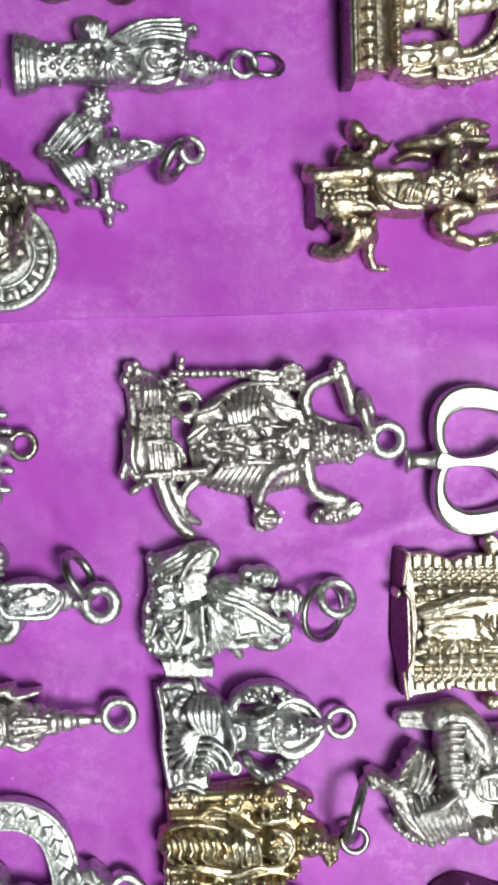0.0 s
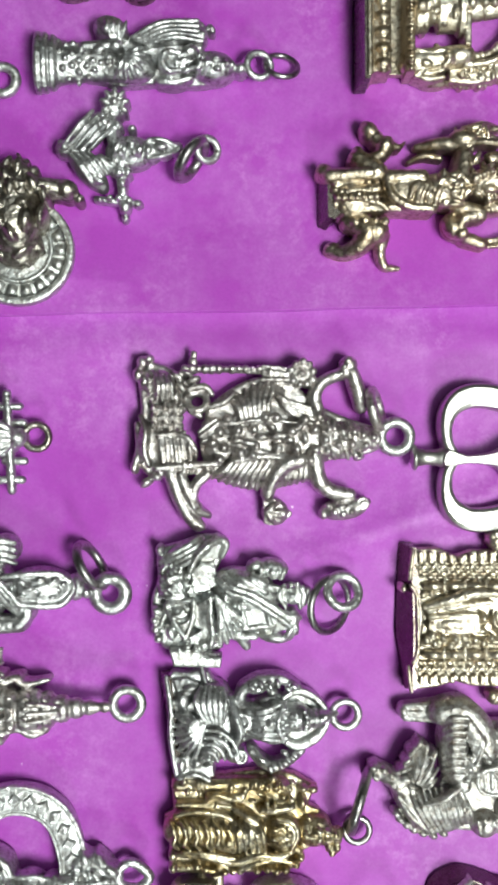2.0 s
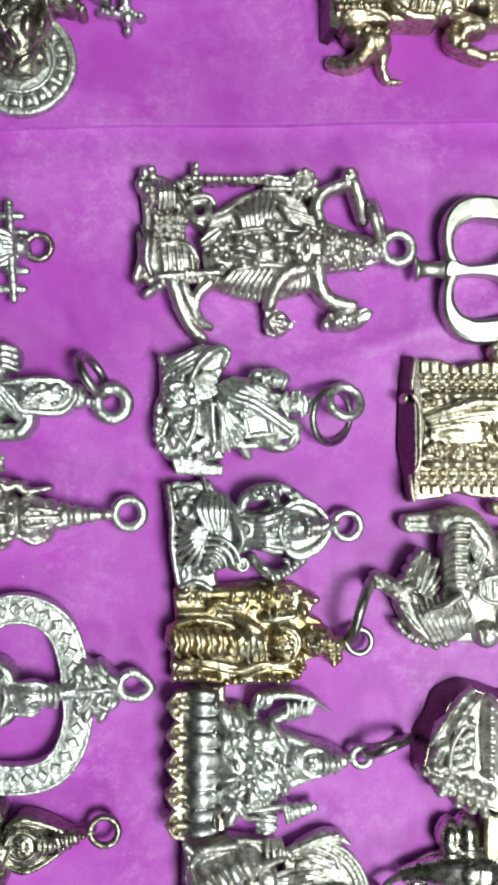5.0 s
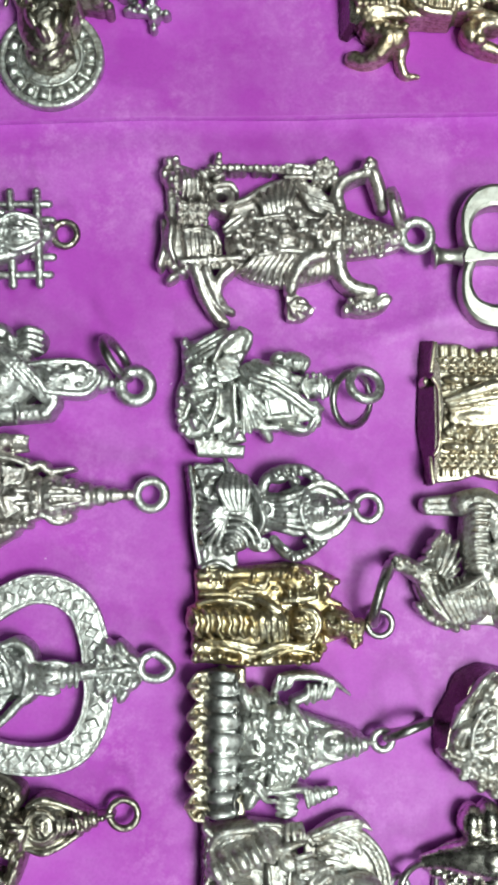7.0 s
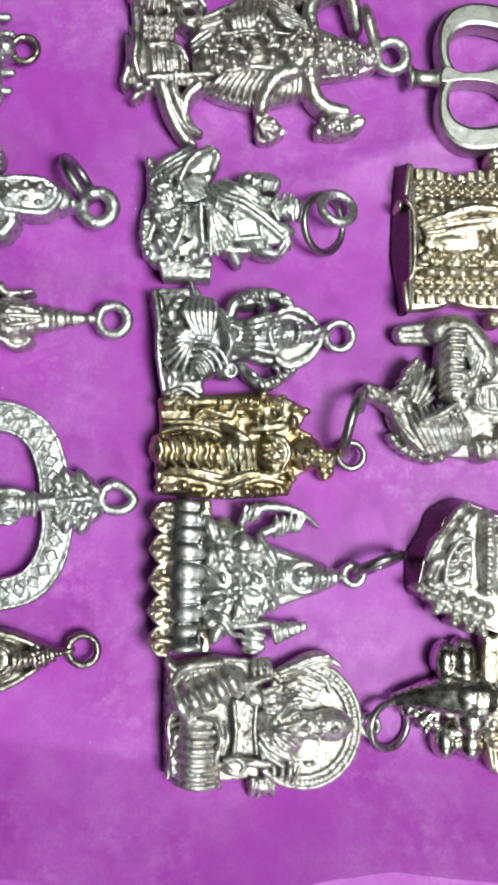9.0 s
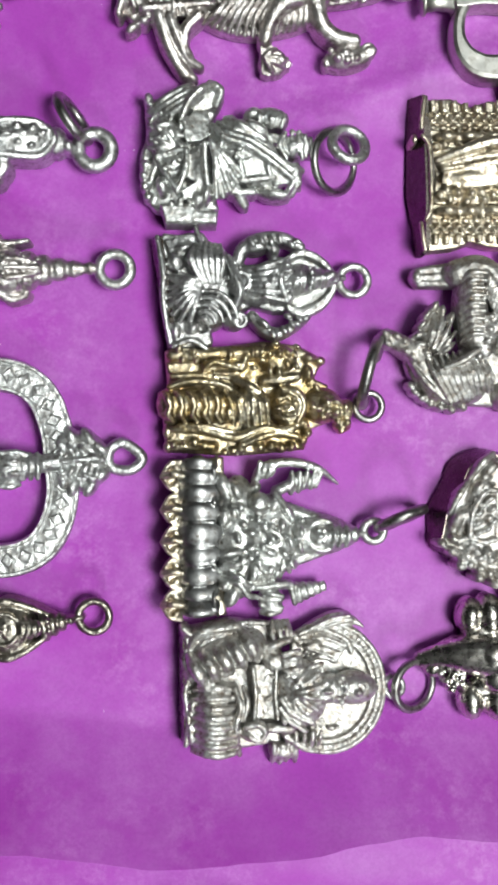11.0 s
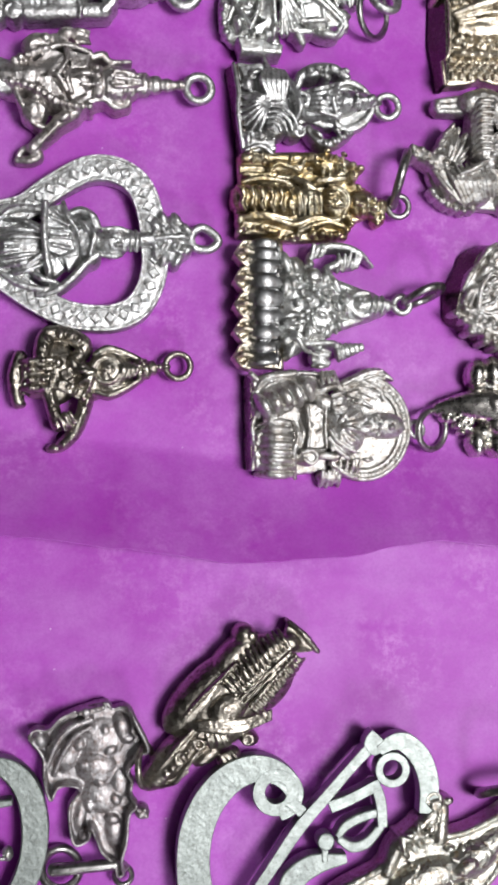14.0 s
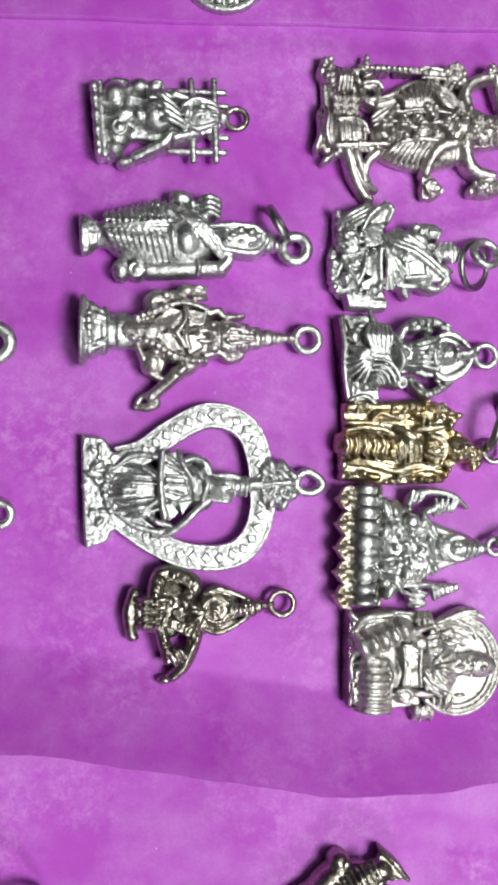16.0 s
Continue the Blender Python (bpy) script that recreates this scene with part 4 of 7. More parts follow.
def crouching_figure_with_ring():
    c = Charm("figure_charm", "pale silver reclining figure charm on a leaf seat", "charm", (450, 110), (-4.72, -21.65), 0.0849, 0.65)
    k = Cast(81)
    k.slab(spline([(346, 34), (380, 20), (420, 8), (452, 14), (450, 42), (438, 75), (442, 120), (446, 170), (445, 192), (370, 194), (350, 182), (338, 150), (336, 110), (346, 80)], 3, True), 0, 20, 6)
    # curled leaf along the back of the seat
    for i in range(4):
        k.arc([(350 + 4 * i, 50 + 4 * i, 30), (372 + 6 * i, 36 + 5 * i, 42 + i), (398 + 6 * i, 22 + 5 * i, 44 + i), (414 + 5 * i, 12 + 5 * i, 36)], [4, 6, 6, 4], 4, 8)
    k.arc([(398, 64, 46), (408, 42, 50), (426, 24, 52), (446, 14, 44)], [5, 6, 6, 5]).arc([(440, 12, 40), (454, 22, 40), (448, 42, 34)], [6, 7, 5]).plate([(412, 48, 38), (428, 26, 42), (448, 20, 38), (444, 44, 32), (430, 50, 34)])
    k.plate([(400, 72, 46), (414, 52, 40), (436, 50, 36), (442, 84, 40), (424, 96, 44), (404, 98, 48)]).ball(350, 32, 30, 7, 10, 12)
    k.chase(372, 84, 26, 28, 32, 22, 110, 5).ball(372, 86, 28, 26, 30, 16).rays((392, 108, 44), [(362, 70, 46), (352, 86, 42), (350, 104, 40)], 4)
    # framed panel and hanging cloth
    k.arc([(360, 120, 40), (374, 144, 46), (390, 168, 48)], 4.5).arc([(404, 110, 48), (402, 140, 50), (390, 170, 48)], 4.5).rod((362, 116, 42), (404, 108, 48), 4).ball(382, 130, 34, 20, 20, 14).chase(384, 130, 34, 16, 18, 14, 30, 4.5)
    k.plate([(406, 118, 50), (424, 106, 56), (434, 108, 58), (433, 150, 52), (416, 156, 48), (405, 150, 48)], 26).plate([(396, 168, 48), (430, 150, 50), (440, 176, 44), (400, 180, 42)], 24)
    k.arc([(430, 104, 60), (431, 140, 54), (436, 176, 46)], [4, 5, 4]).arc([(445, 112, 60), (445, 145, 54), (446, 178, 44)], [4, 5, 4])
    k.rays((438, 100, 60), [(456, 176, 42), (466, 168, 44), (476, 156, 46), (486, 148, 46)], 5, 5).plate([(446, 120, 56), (480, 150, 46), (462, 172, 42), (450, 176, 42)], 24)
    k.ball(432, 172, 46, 7, 16, 10, 10).ball(420, 180, 44, 7, 10, 9).ball(368, 160, 42, 8, 14, 10, -15).beads([(346, 128, 34), (342, 148, 32), (348, 172, 28)], 4, 8).rod((360, 128, 36), (352, 150, 32), 6).beads([(382, 186, 44), (395, 182, 46), (408, 184, 44)], 3, 6)
    k.slab([(365, 186), (372, 214), (446, 216), (449, 198), (422, 196), (412, 187)], 0, 48, 5)
    c.part("seat", k, PALE)
    k = Cast(82)
    k.ball(486, 98, 30, 56, 36, 24, 20).ball(500, 135, 26, 50, 26, 22, 10)
    # long sash from shoulder to foot
    k.arc([(442, 76, 52), (456, 94, 58), (490, 106, 58), (522, 126, 54), (556, 150, 44)], [4, 5, 5.5, 5.5, 4]).arc([(450, 72, 50), (466, 88, 56), (498, 100, 56), (530, 120, 52), (562, 142, 42)], [4, 4.5, 5, 5, 4])
    k.arc([(462, 66, 46), (484, 78, 54), (516, 96, 50)], [6, 8, 5]).ball(504, 78, 50, 20, 8, 9, 28).ball(470, 66, 46, 9, 6, 7, 30).arc([(456, 84, 52), (476, 84, 54), (498, 94, 54)], [4, 5, 4])
    k.ball(528, 60, 32, 26, 15, 18, 8).folds((508, 52, 44), (546, 62, 42), (512, 70, 46), (540, 76, 42), 5, 5, 3, 0).ball(500, 56, 36, 14, 10, 14, -20)
    k.plate([(484, 126, 50), (512, 118, 52), (520, 148, 46), (490, 152, 46)], 22).rod((482, 154, 46), (528, 149, 44), 4.5).rod((480, 126, 50), (486, 152, 46), 4).rod((516, 118, 52), (524, 148, 46), 4)
    k.plate([(524, 136, 48), (540, 140, 48), (556, 156, 40), (530, 160, 40)], 18).rays((566, 146, 40), [(546, 174, 32), (556, 172, 30), (566, 164, 30)], 5, 3).rod((548, 130, 44), (570, 138, 38), 5).ball(560, 140, 34, 12, 16, 14)
    k.rod((474, 164, 36), (487, 184, 26), 9, 8).rod((468, 168, 38), (500, 168, 36), 6).beads([(455, 118, 58), (470, 116, 58), (480, 112, 58)], 3, 6).ball(530, 170, 26, 26, 10, 16, 8)
    k.head(560, 102, 34, 19, 0).arc([(545, 88, 44), (538, 104, 46), (548, 120, 42)], [4, 5, 4]).folds((568, 88, 46), (584, 94, 40), (570, 120, 42), (586, 112, 38), 4, 4, 2, 0).beads([(546, 86, 48), (562, 84, 46), (576, 88, 42)], 4, 4).ball(586, 103, 28, 9, 11, 10)
    c.part("figure", k.chase(490, 100, 34, 50, 30, 22, 24, 5), PALE)
    loop(c, 640, 98, 30, 26, 8, PALE, 24, 40)
    jump_ring(c, 620, 120, 20, 44, 6, 42, 98, STEEL)


def throned_figure_with_halo():
    c = Charm("figure_charm", "silver seated figure charm with halo on a throne", "charm", (490, 300), (-1.51, -37.49), 0.0846, 0.39)
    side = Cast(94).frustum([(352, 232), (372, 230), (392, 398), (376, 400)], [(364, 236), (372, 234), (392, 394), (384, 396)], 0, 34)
    c.part("base_side", side, SHADED_SIDE, "smooth side face coloured dark for shade", grain=0, sharp=True)
    k = Cast(91)
    k.slab(spline([(366, 236), (395, 230), (428, 226), (440, 240), (462, 252), (472, 300), (462, 356), (442, 366), (440, 392), (386, 398), (376, 330)], 3, True), 0, 28, 5)
    k.arc([(364, 236, 34), (372, 286, 40), (372, 330, 40), (382, 392, 34)], [4.5, 5, 5, 4.5]).rod((420, 222, 30), (428, 248, 36), 4.5).plate([(374, 240, 36), (396, 236, 38), (416, 244, 40), (404, 262, 40), (384, 264, 38)], 26).ball(402, 252, 40, 12, 6, 6, -10).ball(390, 272, 36, 13, 15, 10).arc([(378, 294, 42), (398, 296, 46), (414, 306, 48)], [3.5, 5, 3.5])
    # upper knee: long folds that fan out downwards
    k.ball(440, 272, 26, 30, 28, 24)
    for i in range(6):
        t = i / 5
        k.arc([(420 + 34 * t, 246 + 6 * abs(t - 0.4), 46), (412 + 46 * t, 272, 57), (428 + 26 * t, 304, 50)], [3.2, 5.4, 3.2], 5, 8)
    # fan of cloth beside it
    k.ball(404, 324, 20, 32, 36, 22)
    for i in range(8):
        w = radians(128 + 17 * i)
        k.arc([(428, 304, 48), (428 + 26 * math.cos(w), 306 - 22 * math.sin(w) + 10, 52), (428 + 50 * math.cos(w), 312 - 44 * math.sin(w) + 12, 40)], [2.6, 4.6, 4.2], 5, 8)
    # lower knee: nested bows
    k.ball(440, 342, 26, 26, 28, 24)
    for i in range(5):
        r = 8 + 9 * i
        k.arc([(428 + 2 * i + r * math.cos(w), 366 + 1.15 * r * math.sin(w), 58 - 2 * i - 3 * abs(w + 1.1)) for w in np.linspace(-2.1 + 0.1 * i, -0.2, 6)], [3, 4.4, 4.4, 3], 3, 8)
    k.slab([(382, 360), (410, 358), (418, 372), (440, 370), (442, 392), (386, 398)], 0, 40, 5).ball(414, 368, 42, 10, 9, 8).arc([(386, 394, 40), (412, 386, 44), (434, 398, 38)], 4).ball(390, 372, 38, 7, 14, 8)
    c.part("throne", k, SILVER)
    k = Cast(92)
    k.slab(spline([(466, 270), (500, 276), (546, 262), (572, 300), (546, 344), (500, 336), (468, 344)], 3, True), 0, 30, 6).ball(506, 304, 28, 40, 30, 22).ball(540, 302, 30, 26, 34, 22)
    k.arc([(466, 266, 42), (476, 296, 54), (482, 320, 54), (472, 344, 44)], [5, 6.5, 6.5, 5]).hoop(484, 302, 52, 12, 3.4).ball(480, 304, 54, 6)
    # pleated chest
    for i in range(6):
        t = i / 5
        k.arc([(494, 286 + 34 * t, 50), (520, 282 + 44 * t, 58), (552, 270 + 62 * t, 50)], [3, 4.4, 3.6], 5, 8)
    k.ball(529, 301, 60, 7).arc([(548, 276, 54), (540, 302, 62), (550, 332, 52)], [4, 5, 4]).beads([(552, 280, 56), (548, 302, 60), (554, 326, 54)], 6, 4)
    # raised hand above with a looped sleeve
    k.arc([(480, 270, 34), (488, 252, 36), (512, 240, 40), (546, 238, 38), (572, 250, 34)], [9, 10, 10, 9, 7]).ball(508, 252, 44, 16, 8, 8, -10).ball(532, 256, 42, 9, 8, 9, 10)
    for u, v, t in ((500, 248, 50), (514, 244, 60), (528, 246, 70), (540, 242, 80), (556, 250, 50), (566, 246, 30)):
        k.ball(u, v, 52, 8, 4, 5, t)
    # jar and lower hand
    k.ball(474, 358, 36, 16, 12, 15).hoop(482, 358, 46, 9, 3.2).arc([(500, 350, 36), (516, 368, 36), (536, 376, 34), (560, 366, 34), (580, 352, 30)], [8, 9, 9, 8, 6]).ball(516, 362, 46, 12, 5, 6, 40)
    for u, v, t in ((530, 378, 70), (546, 372, 60), (558, 364, 50), (568, 356, 40), (552, 352, 20)):
        k.ball(u, v, 42, 8, 4.6, 6, t)
    k.ball(570, 298, 34, 26, 24, 20).head(566, 299, 42, 18, 0).beads([(582, 284, 56), (586, 298, 60), (582, 314, 54)], 5, 4)
    for u, r in ((590, 15), (598, 13), (606, 11)):
        k.arc([(u, 298 - r, 46), (u + 2, 298, 54), (u, 298 + r, 46)], [3, 4.4, 3], 4, 8)
    k.cone((596, 298), (626, 295), 16, 7, 38, 3).ball(614, 294, 50, 8).rod((620, 294, 36), (634, 294, 26), 5)
    c.part("figure", k, SILVER)
    k = Cast(93)
    halo = spline([(548, 270), (572, 258), (600, 268), (618, 290), (618, 312), (600, 334), (570, 345), (550, 334)], 6)
    k.band(halo, [8, 14, 12, 9, 10, 15, 16, 10], 8, 34, 4)
    k.slab(spline([(552, 272), (596, 270), (614, 300), (594, 332), (554, 332)], 4, True), 6, 22, 3)
    c.part("halo", k, PALE)
    loop(c, 650, 297, 20, 21, 6.5, PALE)


def three_gilt_figures():
    c = Charm("figure_charm", "deep gilt charm of three standing figures", "charm", (430, 1430), (-0.48, -51.66), 0.0764, 0.58)
    k = Cast(101)
    k.slab([(276, 1420), (292, 1412), (288, 1352), (380, 1346), (450, 1338), (506, 1346), (545, 1368), (530, 1400), (552, 1410), (556, 1470), (524, 1482), (512, 1515), (400, 1524), (288, 1516), (284, 1462), (276, 1456)], 0, 22, 6)
    # slim figure along the upper edge
    k.rod((300, 1362, 36), (440, 1358, 38), 11, 12).rod((356, 1380, 38), (412, 1378, 42), 9, 9).rod((300, 1395, 38), (362, 1394, 40), 6, 6).rod((366, 1396, 38), (420, 1402, 38), 4).arc([(352, 1386, 46), (366, 1374, 50), (390, 1380, 50), (412, 1386, 46)], [4, 5, 5, 3])
    for u, v in ((312, 1352), (318, 1370), (336, 1358), (340, 1372), (394, 1362), (418, 1368), (430, 1360), (444, 1358)):
        k.ball(u, v, 46, 5, 8, 7, 15)
    k.ball(468, 1368, 32, 34, 24, 20, 8)
    for u, v, t in ((456, 1362, 80), (466, 1346, 0), (472, 1362, 80), (484, 1360, 70), (496, 1364, 70), (500, 1352, 30), (456, 1388, 80), (470, 1392, 90), (484, 1378, 60), (498, 1382, 60), (444, 1372, 20), (430, 1384, 10)):
        k.ball(u, v, 50, 8, 4.6, 7, t)
    k.ball(518, 1392, 36, 8, 14, 12).ball(520, 1368, 36, 9, 7, 9).ball(538, 1372, 26, 10, 8, 10)
    # braided figure down the middle, cloth in slanting locks
    k.ball(372, 1440, 30, 96, 30, 26).ball(300, 1440, 28, 26, 28, 24)
    for i in range(8):
        u = 286 + 19 * i
        k.arc([(u, 1422, 50), (u + 8, 1432, 58), (u + 12, 1444, 58)], [4, 6, 4], 4, 8).arc([(u + 12, 1446, 58), (u + 8, 1456, 56), (u + 16, 1468, 48)], [4, 6, 4], 4, 8)
    for i in range(6):
        u = 384 + 11 * i
        k.arc([(u, 1424, 50), (u + 10, 1442, 60), (u + 14, 1474, 48)], [3.4, 5.2, 3.6], 5, 8)
    k.arc([(402, 1402, 44), (424, 1414, 50), (440, 1424, 50)], [7, 8, 6]).arc([(448, 1404, 42), (470, 1402, 44), (500, 1398, 44)], [8, 9, 7])
    # round head piece with a ringed face
    k.ball(484, 1444, 32, 34, 34, 22).arc([(474, 1418, 46), (500, 1424, 48), (510, 1446, 46), (500, 1470, 46)], [4, 5, 5, 4]).arc([(470, 1440, 52), (482, 1432, 54), (496, 1446, 54)], [3, 4, 3])
    for u, v in ((470, 1434), (482, 1430), (480, 1446), (482, 1460), (494, 1442), (494, 1458), (468, 1450)):
        k.ball(u, v, 54, 7, 3.8, 6, 10)
    k.arc([(440, 1416, 46), (444, 1440, 50), (446, 1466, 46)], 5)
    # drapery swags and slim figure along the lower edge
    k.arc([(296, 1412, 44), (330, 1404, 48), (380, 1410, 48), (410, 1432, 46)], [5, 6, 6, 4]).arc([(300, 1480, 42), (350, 1482, 46), (400, 1494, 44), (440, 1480, 46), (480, 1484, 44), (510, 1470, 40)], [5, 7, 7, 8, 7, 5]).arc([(310, 1474, 46), (350, 1476, 50), (400, 1486, 46)], [3, 4, 3])
    k.arc([(410, 1506, 40), (440, 1494, 46), (470, 1488, 46), (500, 1494, 42)], [5, 6, 6, 5]).rod((300, 1508, 30), (366, 1508, 34), 8, 8).beads([(302, 1504, 40), (330, 1500, 44), (350, 1506, 42)], 4, 7).ball(360, 1508, 42, 13, 6, 7).beads([(384, 1518, 28), (410, 1512, 34)], 3, 6)
    for u, v in ((440, 1510), (458, 1508), (474, 1512), (490, 1510), (508, 1500), (516, 1488), (512, 1474)):
        k.ball(u, v, 36, 8, 8, 10)
    k.ball(292, 1484, 34, 8, 13, 11).ball(292, 1508, 30, 8, 10, 10)
    c.part("relief", k, YELLOW)
    k = Cast(102)
    k.ball(540, 1444, 24, 34, 30, 20).cone((534, 1448), (590, 1452), 24, 14, 30, 3)
    for u, v, t in ((524, 1446, 80), (534, 1450, 0), (548, 1440, 60), (548, 1454, -60), (562, 1440, 30), (562, 1456, 0), (576, 1448, 80), (530, 1416, 50)):
        k.ball(u, v, 46, 8, 5, 7, t)
    k.ball(574, 1476, 22, 15, 12, 14).beads([(566, 1470, 34), (580, 1472, 34), (572, 1484, 30)], 3, 6)
    c.part("crown", k, YELLOW)
    loop(c, 617, 1446, 22, 22, 6, STEEL)
    c.part("jump_ring", Cast().hoop(620, 1392, 30, 54, 9, 78, 106, 10, 32), STEEL, "dark leaning jump ring", grain=0)


def gilt_temple_front():
    c = Charm("shrine_charm", "pale gilt temple front charm with column rows", "charm", (790, 1100), (28.48, -23.75), 0.0778, 0.52)
    def at(u, v, h):
        return u - 3.4, v - 2.2, h

    def block(u0, v0, u1, v1, low, high, bevel=3.0):
        k.slab([at(u0, v0, 0)[:2], at(u1, v0, 0)[:2], at(u1, v1, 0)[:2], at(u0, v1, 0)[:2]], low, high, bevel)
    k = Cast(111)
    k.slab([at(*p, 0)[:2] for p in ((698, 984), (740, 982), (772, 996), (800, 986), (960, 986), (960, 1226), (800, 1222), (770, 1214), (740, 1224), (696, 1228), (700, 1180), (712, 1110), (702, 1040))], 0, 30, 4)
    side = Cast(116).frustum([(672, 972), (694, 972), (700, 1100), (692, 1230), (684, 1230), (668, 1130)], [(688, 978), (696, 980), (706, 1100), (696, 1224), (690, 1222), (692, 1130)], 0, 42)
    c.part("base_side", side, SHADED_SIDE, "smooth side face coloured dark for shade", grain=0, sharp=True)
    # bright rim along the foot, notched in the middle
    k.arc([at(694, 986, 44), at(690, 1010, 46), at(688, 1034, 44)], 4).arc([at(690, 1046, 44), at(700, 1064, 44), at(702, 1110, 46), at(702, 1160, 44), at(694, 1180, 42)], 3.6).arc([at(686, 1186, 44), at(688, 1206, 46), at(692, 1228, 42)], 4)
    k.ball(*at(678, 1051, 36), 6, 9, 9)
    c.part("back_plate", k, STRAW)
    k = Cast(112)
    # cresting of small posts on both long edges
    for i in range(15):
        u = 704 + 17.5 * i
        dip = 8 * math.exp(-((u - 772) / 22) ** 2)
        block(u, 988 + dip, u + 9, 1008, 10, 42, 2.5)
        block(u + 2, 1202, u + 11, 1218 - dip * 0.6, 10, 40, 2.5)
    # zigzag bands
    for v in (1017, 1193):
        k.rod(at(694, v - 9, 34), at(960, v - 9, 34), 2.6).rod(at(694, v + 9, 34), at(960, v + 9, 34), 2.6)
        for i in range(16):
            u = 698 + 16.5 * i
            k.rod(at(u, v - 6, 40), at(u + 8, v + 6, 42), 3).rod(at(u + 8, v + 6, 42), at(u + 16.5, v - 6, 40), 3)
    # two colonnades of barrel blocks with collars
    for v in (1047, 1165):
        for i in range(7):
            u = 716 + 36 * i
            k.arc([at(u, v, 38), at(u + 15, v, 42), at(u + 30, v, 38)], [7, 9, 7], 4, 10)
            block(u + 30, v - 13, u + 35, v + 13, 14, 44, 2)
        k.rod(at(712, v - 14, 34), at(960, v - 14, 34), 3).rod(at(712, v + 14, 34), at(960, v + 14, 34), 3)
    for i in range(16):
        k.ball(*at(708 + 17 * i, 1032, 34), 8, 4.6, 6).ball(*at(708 + 17 * i, 1180, 34), 8, 5, 6)
    block(860, 981, 870, 1024, 14, 50)
    block(862, 1186, 874, 1226, 14, 50)
    c.part("colonnade", k, STRAW)
    k = Cast(113)
    # swag above, robed figure in the middle, lumpy drapery below
    k.arc([at(714, 1084, 38), at(750, 1072, 46), at(790, 1060, 50), at(830, 1058, 48), at(960, 1070, 40)], [6, 9, 11, 9, 8]).arc([at(720, 1094, 36), at(770, 1082, 42), at(830, 1074, 42)], [5, 7, 5]).ball(*at(712, 1062, 36), 9, 8, 10).ball(*at(726, 1060, 36), 8, 7, 10)
    k.ball(*at(770, 1112, 28), 56, 20, 22).plate([at(722, 1104, 44), at(772, 1094, 52), at(806, 1094, 52), at(810, 1126, 48), at(760, 1130, 46), at(720, 1122, 42)], 24)
    k.rod(at(722, 1100, 44), at(752, 1096, 48), 4.6).ball(*at(816, 1102, 42), 7, 12, 12).ball(*at(812, 1124, 40), 11, 7, 10).ball(*at(834, 1106, 38), 8, 9, 11).arc([at(838, 1092, 42), at(834, 1108, 46), at(846, 1124, 42)], [4, 5, 4])
    for u, v in ((718, 1140), (732, 1146), (746, 1136), (768, 1138), (760, 1150), (784, 1136), (788, 1148), (802, 1140), (816, 1146), (830, 1136), (728, 1132)):
        k.ball(*at(u, v, 38), 9, 7, 9, (u * 13) % 90)
    k.rod(at(712, 1144, 28), at(960, 1144, 28), 11)
    k.rod(at(844, 1122, 44), at(866, 1146, 42), 8, 9).hoop(*at(888, 1106, 42), 34, 4, 0, 0).ball(*at(888, 1106, 32), 32, 32, 16).folds(at(864, 1094, 48), at(872, 1124, 48), at(906, 1090, 48), at(910, 1120, 48), 5, 4, 2, 0)
    c.part("figure", k, STRAW)
    k = Cast(114)
    k.ball(838, 968, 26, 16, 14, 16).beads([(830, 960, 32), (838, 955, 34), (848, 968, 32), (838, 978, 34)], 6, 8).ball(864, 970, 28, 9, 10, 10)
    c.part("finial", k, STRAW)
    c.part("finial", Cast(115).ball(840, 1240, 24, 16, 13, 14, -30).beads([(832, 1236, 32), (846, 1232, 32)], 2, 8), STRAW)


